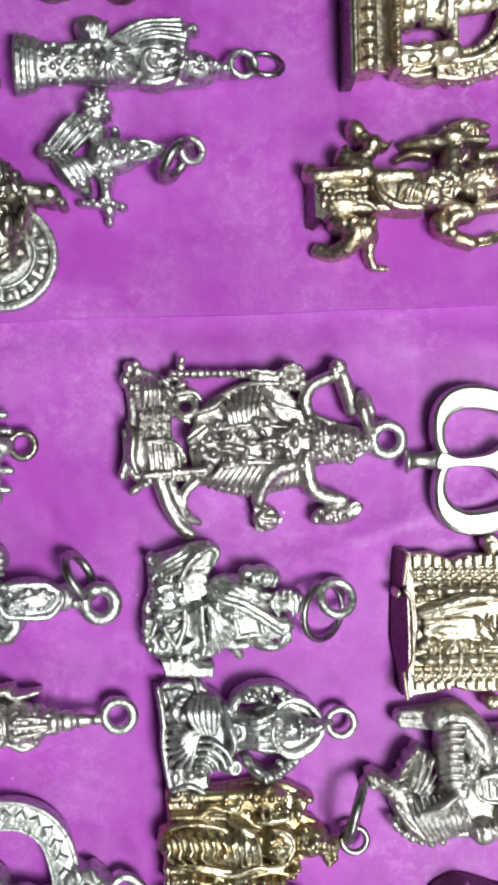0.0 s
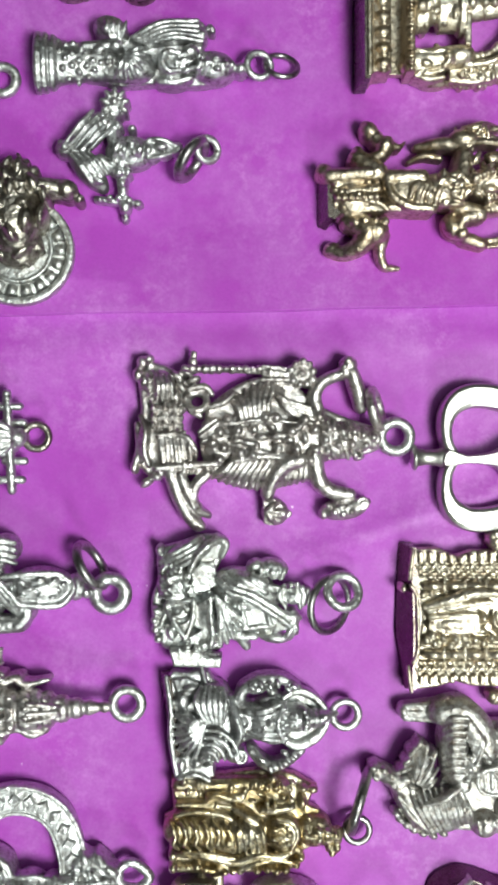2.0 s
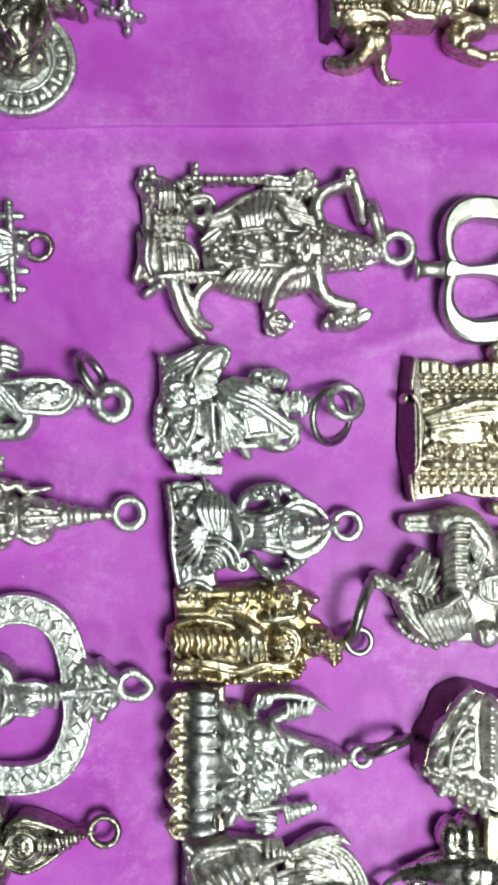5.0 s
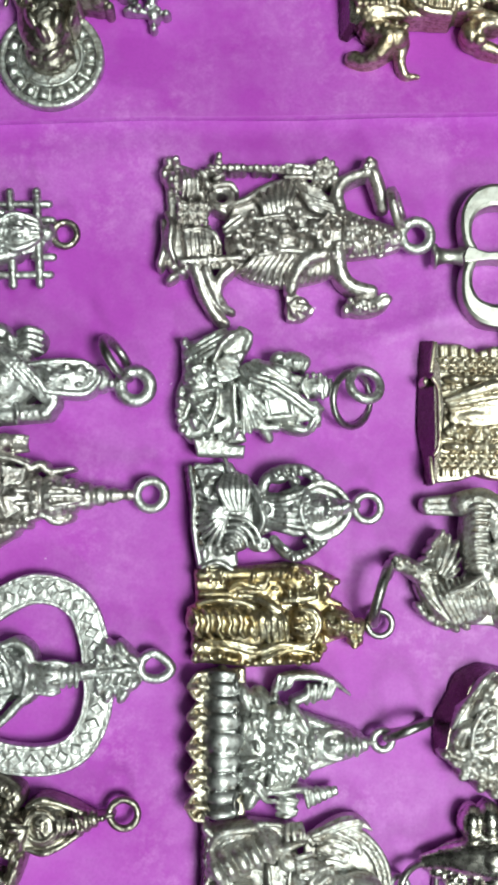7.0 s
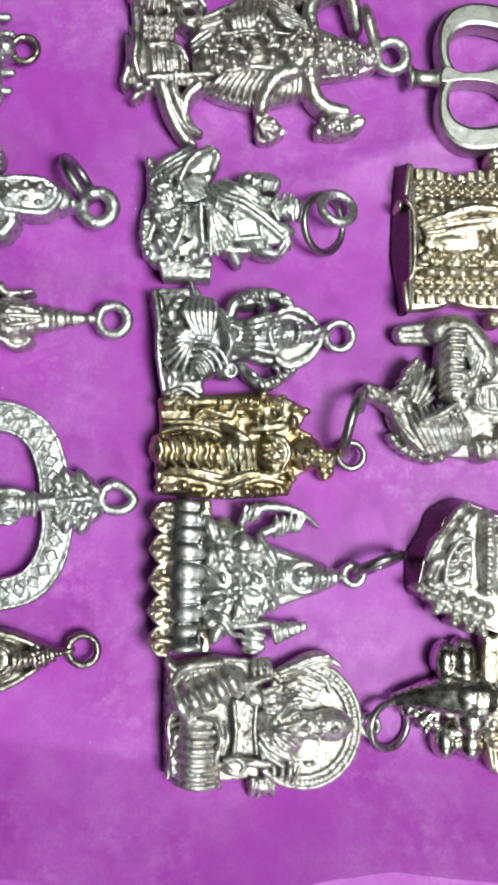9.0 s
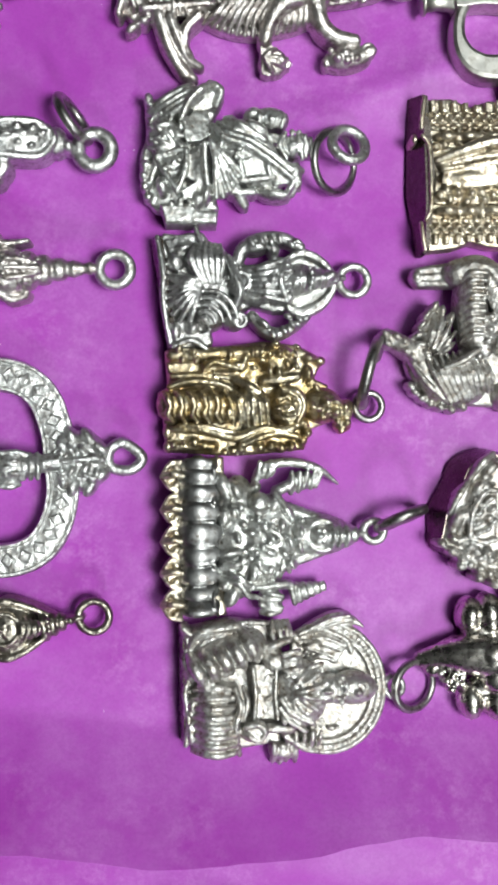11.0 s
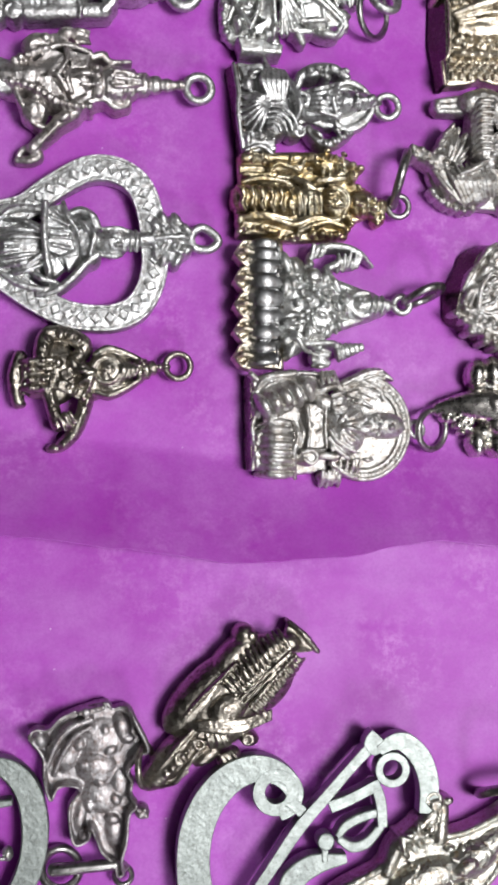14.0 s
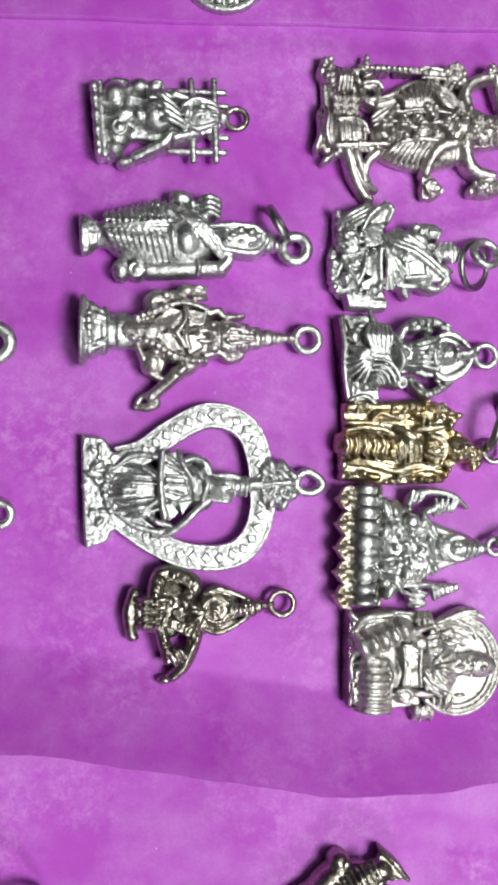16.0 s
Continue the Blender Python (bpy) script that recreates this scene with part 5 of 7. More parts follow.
def crouching_ape():
    c = Charm("figure_charm", "silver crouching furred figure charm with gilt tint", "charm", (780, 1370), (27.93, -44.64), 0.0777, 0.37)

    def at(u, v, h):
        return u - 3.3, v - 4.4, h

    def lock(points, wide):
        k.arc([at(*p) for p in points], [wide * 0.6, wide, wide * 0.6], 4, 8)
    k = Cast(121)
    k.slab(spline([at(*p, 0)[:2] for p in ((800, 1300), (850, 1285), (920, 1290), (930, 1470), (850, 1480), (770, 1478), (700, 1470), (660, 1410), (690, 1395), (742, 1400))], 3, True), 0, 24, 6)
    # raised arm: a bent column of combed fur, open below the hand
    k.arc([at(742, 1268, 38), at(776, 1264, 42), at(806, 1290, 42), at(822, 1330, 40)], [22, 24, 24, 22], 6, 14).arc([at(768, 1276, 38), at(764, 1320, 40), at(768, 1372, 40)], [24, 26, 22], 6, 14)
    for i in range(9):
        v = 1276 + 12 * i
        lock([(744, v + 8, 50), (758, v - 4, 64), (778, v - 4, 66)], 5)
    for i in range(7):
        t = i / 6
        lock([(772 + 30 * t, 1258 + 34 * t, 58), (786 + 24 * t, 1280 + 34 * t, 66), (782 + 20 * t, 1306 + 40 * t, 62)], 5)
    for i in range(3):
        k.rod(at(684, 1262 + 10 * i, 24), at(738, 1256 + 13 * i, 32), 6.5, 7)
    k.ball(*at(680, 1270, 20), 10, 14, 14)
    # leafy tuft behind the head
    k.ball(*at(708, 1362, 26), 26, 34, 24)
    for u, v, t in ((704, 1322, -60), (692, 1334, -50), (684, 1350, -40), (678, 1366, -20), (682, 1382, 10), (690, 1394, 30), (716, 1330, -80), (730, 1340, -70)):
        k.ball(*at(u, v, 44), 11, 6, 9, t)
    for p, q in (((700, 1388), (716, 1336)), ((706, 1390), (730, 1346)), ((710, 1394), (736, 1362)), ((712, 1398), (734, 1380)), ((696, 1380), (700, 1346))):
        lock([(*p, 48), ((p[0] + q[0]) / 2, (p[1] + q[1]) / 2, 54), (*q, 48)], 4.6)
    # muzzle and a chain of lumps along the jaw
    k.ball(*at(632, 1370, 26), 14, 17, 18).rod(at(640, 1372, 28), at(672, 1392, 34), 15, 17)
    for u, v in ((626, 1364), (630, 1380), (644, 1368), (656, 1376), (658, 1392), (668, 1400), (676, 1386), (682, 1410), (692, 1404)):
        k.ball(*at(u, v, 44), 8, 6, 7, 40)
    # thigh with long combed hair and a bright hem
    k.ball(*at(736, 1436, 30), 56, 38, 28, 22).rod(at(676, 1400, 34), at(708, 1452, 32), 16, 20)
    for i in range(10):
        t = i / 9
        lock([(690 + 92 * t, 1408 + 2 * t - 14 * math.sin(3 * t), 50), (702 + 88 * t, 1434, 60), (728 + 66 * t, 1474 - 18 * t, 46)], 4.6)
    lock([(716, 1420, 62), (744, 1408, 68), (770, 1392, 66)], 7)
    lock([(668, 1412, 44), (690, 1444, 50), (724, 1474, 44)], 5)
    for u, v in ((668, 1446), (674, 1456), (686, 1466), (698, 1474), (714, 1480), (732, 1484), (750, 1480)):
        k.ball(*at(u, v, 28), 9, 7, 10, 30)
    # elbow, grainy shoulder and the oval plate
    k.rod(at(766, 1366, 44), at(782, 1392, 46), 14, 13).ball(*at(796, 1356, 44), 16, 24, 20)
    for u, v in ((790, 1340), (800, 1352), (788, 1360), (802, 1368), (784, 1378), (812, 1336), (808, 1318), (820, 1346)):
        k.ball(*at(u, v, 60), 7, 6, 6)
    k.slab(spline([at(*p, 0)[:2] for p in ((800, 1384), (812, 1364), (850, 1358), (900, 1360), (900, 1404), (850, 1406), (812, 1402))], 3, True), 30, 58, 4)
    k.arc([at(*p, 58) for p in ((900, 1360), (850, 1358), (814, 1364), (802, 1384), (814, 1402), (850, 1406), (900, 1406))], 3.8, 5, 8)
    for u in (814, 826, 838):
        k.rod(at(u, 1368, 58), at(u + 2, 1396, 58), 2.6)
    k.rod(at(830, 1366, 60), at(856, 1402, 60), 3).ball(*at(872, 1382, 58), 14, 16, 8)
    # far shoulder, mane and knee
    k.arc([at(820, 1302, 46), at(850, 1322, 48), at(890, 1332, 44)], [7, 9, 7]).ball(*at(864, 1302, 32), 28, 20, 22)
    for i in range(4):
        lock([(846 + 10 * i, 1288, 46), (852 + 10 * i, 1300, 54), (846 + 10 * i, 1318, 48)], 4.6)
    k.ball(*at(822, 1464, 26), 24, 24, 26).folds(at(806, 1454, 48), at(838, 1450, 48), at(812, 1480, 38), at(842, 1476, 38), 4, 4.6, 2, 0).ball(*at(880, 1440, 30), 40, 32, 24)
    for i in range(6):
        lock([(846 + 11 * i, 1416, 50), (854 + 11 * i, 1440, 56), (852 + 11 * i, 1468, 44)], 5)
    c.part("figure", k, FROST)
    c.part("jump_ring", Cast().hoop(960, 1370, 22, 26, 7, 20, 0), STEEL, grain=0)


standing_figure_on_drum()
seated_figure_with_raised_knee()
cup_with_scalloped_rim()
arched_shrine()
rider_on_beast()
many_armed_figure()
flat_trident()
crouching_figure_with_ring()
throned_figure_with_halo()
three_gilt_figures()
gilt_temple_front()
crouching_ape()


# ---- the charms, middle and lower part of the paper ----
def figure_before_rail():
    c = Charm("figure_charm", "small silver seated figure charm before a rail back", "charm", (300, 215), (-41.05, -1.00), 0.0926, 2.88)
    k = Cast(131)
    k.slab([(164, 152), (184, 148), (194, 284), (176, 288)], 0, 34, 4).rod((170, 158, 36), (178, 282, 36), 7)
    for v in (164, 186, 214, 240, 264, 278):
        k.ball(170 + (v - 164) * 0.07, v, 40, 8, 9, 8)
    c.part("base", k, SILVER)
    k = Cast(132)
    k.slab(spline([(190, 150), (240, 148), (262, 176), (306, 186), (330, 190), (386, 196), (388, 232), (330, 250), (300, 262), (236, 250), (204, 282), (188, 278)], 3, True), 0, 24, 5)
    k.ball(206, 178, 28, 26, 26, 26).ball(248, 162, 28, 22, 16, 20).ball(208, 232, 24, 26, 36, 20).ball(222, 212, 34, 26, 18, 18, 10)
    k.ball(214, 238, 42, 11, 12, 10).hoop(214, 238, 46, 12, 3.6).arc([(190, 214, 38), (214, 220, 44), (236, 236, 42)], [4, 6, 5]).ball(204, 272, 30, 16, 14, 18).ball(222, 292, 20, 16, 9, 12, -10)
    k.arc([(240, 284, 26), (264, 274, 32), (290, 262, 38), (304, 248, 42)], [9, 9, 10, 9]).ball(248, 216, 40, 14, 20, 16, -20)
    # belly and sash in long smooth strips
    k.ball(278, 212, 34, 36, 32, 24).plate([(276, 196, 56), (306, 198, 54), (312, 222, 54), (282, 220, 58)], 24)
    for i in range(4):
        k.arc([(262 + 6 * i, 178 + 16 * i, 50), (286 + 4 * i, 186 + 14 * i, 58), (314 + 4 * i, 206 + 11 * i, 50)], [3.4, 5.4, 4], 5, 8)
    k.ball(276, 164, 34, 16, 14, 16).hoop(280, 166, 46, 9, 3.4).arc([(266, 186, 46), (286, 180, 48), (304, 184, 44)], [6, 8, 6]).rod((310, 178, 42), (342, 188, 36), 8, 6).rod((310, 254, 42), (348, 244, 36), 10, 7).plate([(308, 250, 46), (330, 238, 46), (332, 252, 42), (310, 262, 42)], 22)
    # face
    k.ball(352, 212, 32, 32, 26, 22).arc([(322, 200, 46), (346, 188, 48), (378, 196, 42), (388, 212, 36)], [4, 5, 5, 4]).arc([(322, 226, 46), (346, 240, 46), (376, 230, 42), (388, 214, 36)], [4, 5, 5, 4]).ball(330, 212, 48, 8, 11, 8).ball(352, 212, 54, 11, 3.6, 5).ball(356, 202, 50, 6, 4.4, 5).ball(356, 222, 50, 6, 4.4, 5)
    for v in (200, 208, 216, 224):
        k.rod((366, v, 48), (384, v + (212 - v) * 0.4, 42), 3)
    k.ball(394, 212, 26, 12, 14, 12)
    c.part("figure", k, SILVER)
    for u in (338, 378):
        c.part("post", Cast().rod((u, 148, 24), (u + 3, 288, 24), 7), SILVER, grain=0)
    for v in (165, 272):
        c.part("rail", Cast().rod((300, v, 22), (396, v + 2, 22), 6), SILVER, grain=0)
    for v in (190, 246):
        c.part("rail", Cast().rod((372, v, 20), (400, v + 1, 20), 6), SILVER, grain=0)
    loop(c, 418, 212, 18, 18, 5.5, DARK)


def draped_standing_figure():
    c = Charm("figure_charm", "dull silver standing draped figure charm with jump ring", "charm", (290, 190), (-40.84, -20.97), 0.0925, 3.07, deep=1.05)
    k = Cast(141)
    k.turned((142, 180), (222, 178), [(0, 30), (2, 36), (6, 38), (14, 36), (24, 28), (32, 23), (44, 26), (60, 34), (78, 42)], 28, 0.72, 22)
    k.plate([(146, 156, 50), (170, 158, 50), (174, 172, 52), (146, 176, 52)], 22).plate([(146, 184, 52), (174, 180, 52), (172, 198, 46), (148, 204, 46)], 22)
    k.ball(266, 180, 30, 84, 54, 32).ball(318, 186, 30, 62, 52, 34).ball(228, 178, 28, 46, 44, 30)
    # pleated skirt: an upper and a lower row, three cords between
    for i in range(11):
        x = 188 + 10.6 * i
        w = min(1.0, 0.5 + 0.07 * i)
        k.arc([(x + 2, 162, 62), (x - 1, 162 - 18 * w, 58), (x + 2 + i * 0.5, 162 - 38 * w, 42)], [3.6, 4.4, 3.2], 4, 8).ball(x + 2, 161, 63, 4.4, 5, 4)
        k.arc([(x + 2, 180, 62), (x + 8, 180 + 22 * w, 60), (x + 14, 180 + 46 * w, 44)], [3.6, 4.6, 3.6], 4, 8)
    for j in range(3):
        k.arc([(184, 168 + 4 * j, 56), (240, 167 + 4.6 * j, 64), (302, 162 + 7 * j, 62)], [2.4, 3, 2.6], 5, 8)
    # smooth belly, wide sash of four cords to the elbow
    k.ball(326, 192, 44, 28, 30, 28).arc([(300, 150, 56), (302, 186, 66), (306, 224, 56)], [3, 4, 3])
    for i in range(4):
        k.arc([(272 + 15 * i, 126 + 3 * i, 48), (318 + 10 * i, 156 + 2 * i, 64), (352 + 9 * i, 192 + i, 62), (384 + 4 * i, 224 + i, 48)], [4, 5, 5, 4], 6, 8)
    # forearm along the side, with bracelet and fist
    k.rod((262, 243, 36), (386, 240, 38), 14, 13).arc([(344, 228, 48), (347, 240, 54), (344, 254, 46)], 3.6).ball(240, 244, 36, 16, 16, 17).hoop(238, 244, 48, 11, 3.4).ball(212, 242, 30, 17, 20, 20).ball(258, 244, 44, 7, 8, 8)
    k.arc([(384, 240, 42), (398, 226, 46), (392, 210, 48), (374, 204, 52)], [11, 10, 8, 6])
    # shoulder ball and open hand
    k.ball(318, 118, 34, 22, 15, 20, 14).ball(336, 128, 40, 8, 13, 12, -30).ball(366, 132, 32, 24, 22, 20)
    for i in range(4):
        k.arc([(350, 122 + 9 * i, 48), (366, 118 + 9 * i, 54), (384, 122 + 10 * i, 46)], [4, 5, 4], 4, 8)
    # long face and hood
    k.ball(412, 190, 34, 52, 30, 26).arc([(354, 172, 54), (400, 168, 56), (444, 170, 48), (466, 190, 42)], [4, 5, 5, 4]).arc([(360, 204, 58), (400, 212, 54), (446, 214, 46), (466, 194, 42)], [4, 6, 6, 4]).plate([(356, 178, 58), (378, 178, 60), (378, 200, 60), (360, 198, 58)], 20)
    k.ball(398, 188, 54, 14, 14, 10).ball(394, 178, 60, 6, 4, 5).ball(394, 198, 60, 6, 4, 5).ball(406, 188, 64, 8, 3.4, 4)
    for u, v in ((420, 176), (428, 186), (420, 198), (440, 178), (444, 192), (436, 202), (416, 188), (452, 186)):
        k.ball(u, v, 56 - 0.2 * (u - 416), 5.4, 4.6, 6)
    k.arc([(458, 174, 42), (466, 190, 46), (458, 208, 42)], [3, 4, 3]).ball(466, 192, 30, 16, 20, 14).ball(482, 200, 34, 8, 9, 9)
    c.part("figure", k, SILVER)
    c.part("loop", Cast().hoop(516, 204, 24, 22, 10), SILVER, grain=0)
    jump_ring(c, 490, 162, 26, 34, 7, 74, 62, STEEL)


def archer_on_drum():
    c = Charm("figure_charm", "dark silver figure charm with tall crown and bent leg", "charm", (360, 605), (-34.14, -36.81), 0.0915, 2.44)
    k = Cast(151)
    k.turned((146, 590), (240, 592), [(0, 62), (4, 66), (10, 60), (14, 52), (36, 40), (40, 44), (46, 42), (50, 32), (62, 30), (66, 34), (74, 33), (92, 28)], 34, 0.66, 24)
    k.folds((158, 545, 50), (158, 632, 50), (188, 560, 56), (188, 620, 56), 7, 6, 3, 0).beads([(165, 548, 44), (163, 580, 70), (164, 625, 56)], 8, 8)
    c.part("base", k, SILVER)
    k = Cast(152)
    k.ball(250, 592, 26, 44, 30, 24).ball(310, 596, 18, 60, 50, 24).ball(350, 602, 20, 40, 44, 24).rod((226, 592, 36), (270, 592, 40), 22, 24)
    # broad smooth chest facets with a fold down the middle
    k.plate([(268, 578, 54), (306, 552, 56), (324, 560, 56), (326, 586, 58), (300, 592, 60), (272, 596, 56)], 28).plate([(330, 556, 60), (366, 562, 56), (360, 584, 60), (336, 586, 62)], 28).plate([(276, 602, 58), (300, 596, 60), (322, 626, 54), (304, 628, 52)], 26).plate([(318, 604, 62), (344, 600, 60), (358, 622, 54), (334, 634, 52)], 26)
    k.arc([(300, 594, 62), (314, 600, 66), (326, 622, 60)], 3.6).arc([(326, 552, 60), (328, 574, 64), (318, 592, 66)], 3.6).ball(318, 592, 64, 7, 6, 6)
    # strings of beads along both edges
    k.beads([(244, 570, 52), (268, 562, 56), (294, 552, 54)], 6, 7.6).arc([(296, 550, 50), (316, 544, 50), (340, 546, 50), (366, 556, 48)], [4, 5, 5, 4])
    k.beads([(238, 606, 54), (262, 612, 58), (284, 622, 58), (306, 636, 56), (336, 644, 52), (362, 644, 48)], 13, 7.2).arc([(236, 602, 46), (262, 608, 50), (286, 618, 50), (308, 632, 48), (338, 640, 46)], 3)
    # elbow and fist above
    k.ball(276, 536, 32, 24, 17, 20, -30).ball(294, 530, 44, 11, 9, 9).ball(272, 540, 44, 8, 11, 8, 30).arc([(262, 556, 38), (276, 542, 44), (300, 536, 42)], [6, 7, 6])
    k.ball(330, 520, 34, 18, 13, 16).folds((346, 512, 40), (344, 534, 42), (364, 514, 34), (364, 534, 36), 4, 4, 1, 0).arc([(318, 532, 42), (340, 544, 44), (366, 550, 40)], [5, 6, 4]).rod((308, 528, 36), (330, 546, 42), 10, 10)
    # flying cloth ends
    k.arc([(366, 562, 44), (384, 556, 42), (398, 566, 38), (430, 562, 30)], [6, 7, 6, 4]).ball(388, 556, 40, 8, 7, 7).arc([(362, 634, 44), (386, 628, 42), (404, 640, 36), (424, 636, 30)], [6, 7, 6, 5]).ball(424, 632, 30, 8, 7, 8)
    # knee facet and lower leg
    k.ball(272, 644, 32, 22, 26, 20, 30).plate([(266, 642, 52), (282, 638, 54), (292, 648, 52), (286, 664, 48), (270, 660, 48)], 20).arc([(244, 614, 42), (254, 638, 42), (268, 664, 38), (288, 674, 34)], [6, 7, 6, 6]).ball(276, 630, 50, 9, 5, 6, 20)
    k.rod((338, 650, 38), (312, 664, 36), 12, 12).rod((314, 664, 38), (268, 704, 26), 11, 10).rod((310, 672, 44), (278, 700, 34), 4).ball(322, 660, 46, 13, 7, 7, -35)
    k.arc([(270, 704, 22), (278, 714, 20), (262, 722, 18), (242, 722, 16)], [8, 8, 8, 6]).arc([(244, 714, 16), (252, 704, 18), (266, 700, 22)], [5, 5, 6])
    # collar and tall tiered crown
    k.ball(352, 603, 44, 16, 14, 14).arc([(332, 584, 58), (328, 603, 64), (334, 624, 58)], [4, 5, 4]).rod((352, 594, 62), (366, 594, 60), 4).rod((352, 612, 62), (366, 612, 60), 4)
    k.turned((370, 603), (520, 603), [(0, 26), (3, 30), (12, 32), (16, 28), (22, 31), (46, 30), (52, 25), (58, 27), (66, 26), (72, 19), (78, 21), (86, 20), (92, 14), (98, 16), (106, 15), (112, 10), (120, 12), (128, 9), (134, 7), (142, 9), (150, 6)], 36, 0.8, 20)
    for u, r, z in ((376, 22, 60), (400, 20, 60), (426, 16, 58), (444, 12, 54)):
        for i in range(4):
            y = (i - 1.5) / 1.5
            k.ball(u, 603 + r * y, z - 9 * abs(y), 7, 4.6, 6)
    k.arc([(404, 590, 62), (426, 592, 60), (442, 596, 54)], 3.2).arc([(404, 603, 66), (426, 603, 62), (446, 603, 56)], 3.2).arc([(404, 616, 62), (426, 614, 60), (442, 610, 54)], 3.2)
    c.part("figure", k, WARM)
    loop(c, 543, 603, 22, 21, 7.5, PALE)


def figure_in_oval_frame():
    c = Charm("framed_charm", "pale silver seated figure in an engraved oval frame", "charm", (184, 459), (-33.23, -60.04), 0.0906, 2.21)
    k = Cast(161)
    k.slab(spline([(-30, 379), (-24, 373), (9, 377), (24, 399), (49, 411), (54, 459), (49, 529), (24, 539), (14, 557), (-11, 565), (-24, 561), (-28, 469)], 3, True), 4, 30, 4)
    k.chase(4, 464, 24, 28, 84, 8, 50, 6)
    c.part("foot_plate", k, GRAINY)
    frame_line = spline([(29, 514), (86, 555), (144, 584), (209, 591), (254, 577), (280, 544), (292, 499), (290, 454), (286, 411), (269, 364), (234, 337), (184, 333), (124, 364), (74, 399), (29, 411)], 6)
    frame_line = (frame_line - (170, 462)) * 0.965 + (170, 462)
    k = Cast(162)
    k.band(frame_line, [26, 34, 42, 46, 46, 42, 36, 34, 36, 42, 46, 46, 42, 34, 26], 6, 28, 3)
    oval = c.part("oval_frame", k, GRAINY, grain=0)
    k = Cast(163)
    d = np.gradient(frame_line, axis=0)
    nrm = np.c_[-d[:, 1], d[:, 0]] / np.linalg.norm(d, axis=1)[:, None]
    for side, r in ((-19, 3.2), (-15, 1.6), (19, 3.2), (15, 1.6)):
        rim = frame_line + nrm * side
        k.tube(np.c_[rim, np.full(len(rim), 28.0)], r, 6)
    s = np.cumsum(np.linalg.norm(d, axis=1))
    for t in np.linspace(50, s[-1] - 50, 29):
        u, v = np.interp(t, s, frame_line[:, 0]), np.interp(t, s, frame_line[:, 1])
        a = math.atan2(np.interp(t, s, d[:, 1]), np.interp(t, s, d[:, 0]))
        lozenge = [[(u + m * w * math.cos(a + q), v + m * w * math.sin(a + q)) for q, w in ((0, 11.5), (math.pi / 2, 13.5), (math.pi, 11.5), (-math.pi / 2, 13.5))] for m in (1.0, 0.6)]
        k.frustum(lozenge[0], lozenge[1], 26, 33)
    c.part("engraved_border", k, GRAINY, "", oval, sharp=True, grain=0)
    def at(u, v, h):
        return 184 + (u - 186.6) * 0.942, 459 + (v - 462.1) * 0.942, h

    def seam_line(points, r, n=4):
        k.arc([at(*p) for p in points], r, n, 8)
    k = Cast(164)
    k.ball(*at(60, 475, 16), 60, 56, 20).ball(*at(140, 462, 18), 44, 46, 20).ball(*at(180, 462, 20), 26, 36, 20)
    # crossed legs in pleated cloth
    for p, q in (((104, 440, 44), (40, 425, 34)), ((100, 450, 46), (26, 444, 36)), ((98, 460, 46), (16, 458, 36)), ((64, 470, 48), (14, 470, 38)), ((64, 480, 48), (14, 482, 38)), ((98, 486, 46), (24, 494, 36)), ((100, 496, 46), (30, 508, 36)), ((104, 506, 44), (42, 522, 34))):
        m = ((p[0] + q[0]) / 2, (p[1] + q[1]) / 2 + (q[1] - 474) * 0.06, (p[2] + q[2]) / 2 + 5)
        seam_line([p, m, q], [2.6, 5, 4])
    seam_line([(20, 432, 34), (52, 408, 38), (92, 408, 42), (108, 416, 44)], [4, 6, 6, 4])
    seam_line([(22, 512, 34), (60, 538, 36), (104, 548, 36), (132, 540, 36)], [4, 6, 6, 4])
    seam_line([(46, 424, 38), (76, 432, 46), (104, 452, 50)], [3, 5, 4])
    seam_line([(46, 520, 38), (78, 506, 46), (104, 488, 50)], [3, 5, 4])
    seam_line([(76, 512, 42), (100, 530, 44), (124, 536, 42)], [4, 6, 4])
    for u, v in ((14, 430), (8, 446), (4, 462), (4, 480), (8, 496), (14, 510)):
        k.ball(*at(u, v, 32), 8, 8, 9)
    # staff across the lap, broad below, with drapery behind it
    seam_line([(110, 400, 50), (107, 440, 54), (108, 480, 54), (114, 520, 50)], [5, 5.5, 5.5, 7])
    k.plate([at(112, 500, 52), at(128, 494, 54), at(140, 514, 48), at(124, 528, 48), at(112, 524, 48)], 24)
    k.plate([at(116, 404, 44), at(136, 400, 42), at(150, 428, 44), at(150, 444, 46), at(116, 442, 48)], 22).plate([at(116, 448, 48), at(150, 450, 48), at(158, 480, 46), at(132, 492, 48), at(116, 484, 50)], 22).plate([at(138, 494, 48), at(166, 490, 48), at(146, 518, 44)], 20)
    seam_line([(140, 398, 44), (146, 420, 50), (160, 444, 50)], [4, 5, 3.5])
    for p, q in (((120, 408, 47), (146, 430, 48)), ((118, 424, 50), (148, 440, 50)), ((120, 460, 52), (152, 462, 52)), ((120, 474, 52), (148, 480, 50))):
        seam_line([p, q], 3)
    # slim chest and arms
    seam_line([(150, 418, 42), (170, 412, 42), (190, 424, 44), (198, 440, 44)], [6, 8, 8, 6])
    seam_line([(196, 490, 44), (176, 506, 44), (150, 532, 42), (120, 552, 38), (92, 556, 34)], [7, 7, 6.5, 6, 5])
    k.plate([at(160, 450, 50), at(182, 436, 52), at(194, 456, 54), at(186, 492, 52), at(170, 492, 50)], 22)
    seam_line([(184, 434, 52), (192, 460, 58), (184, 490, 52)], [4, 5.5, 4])
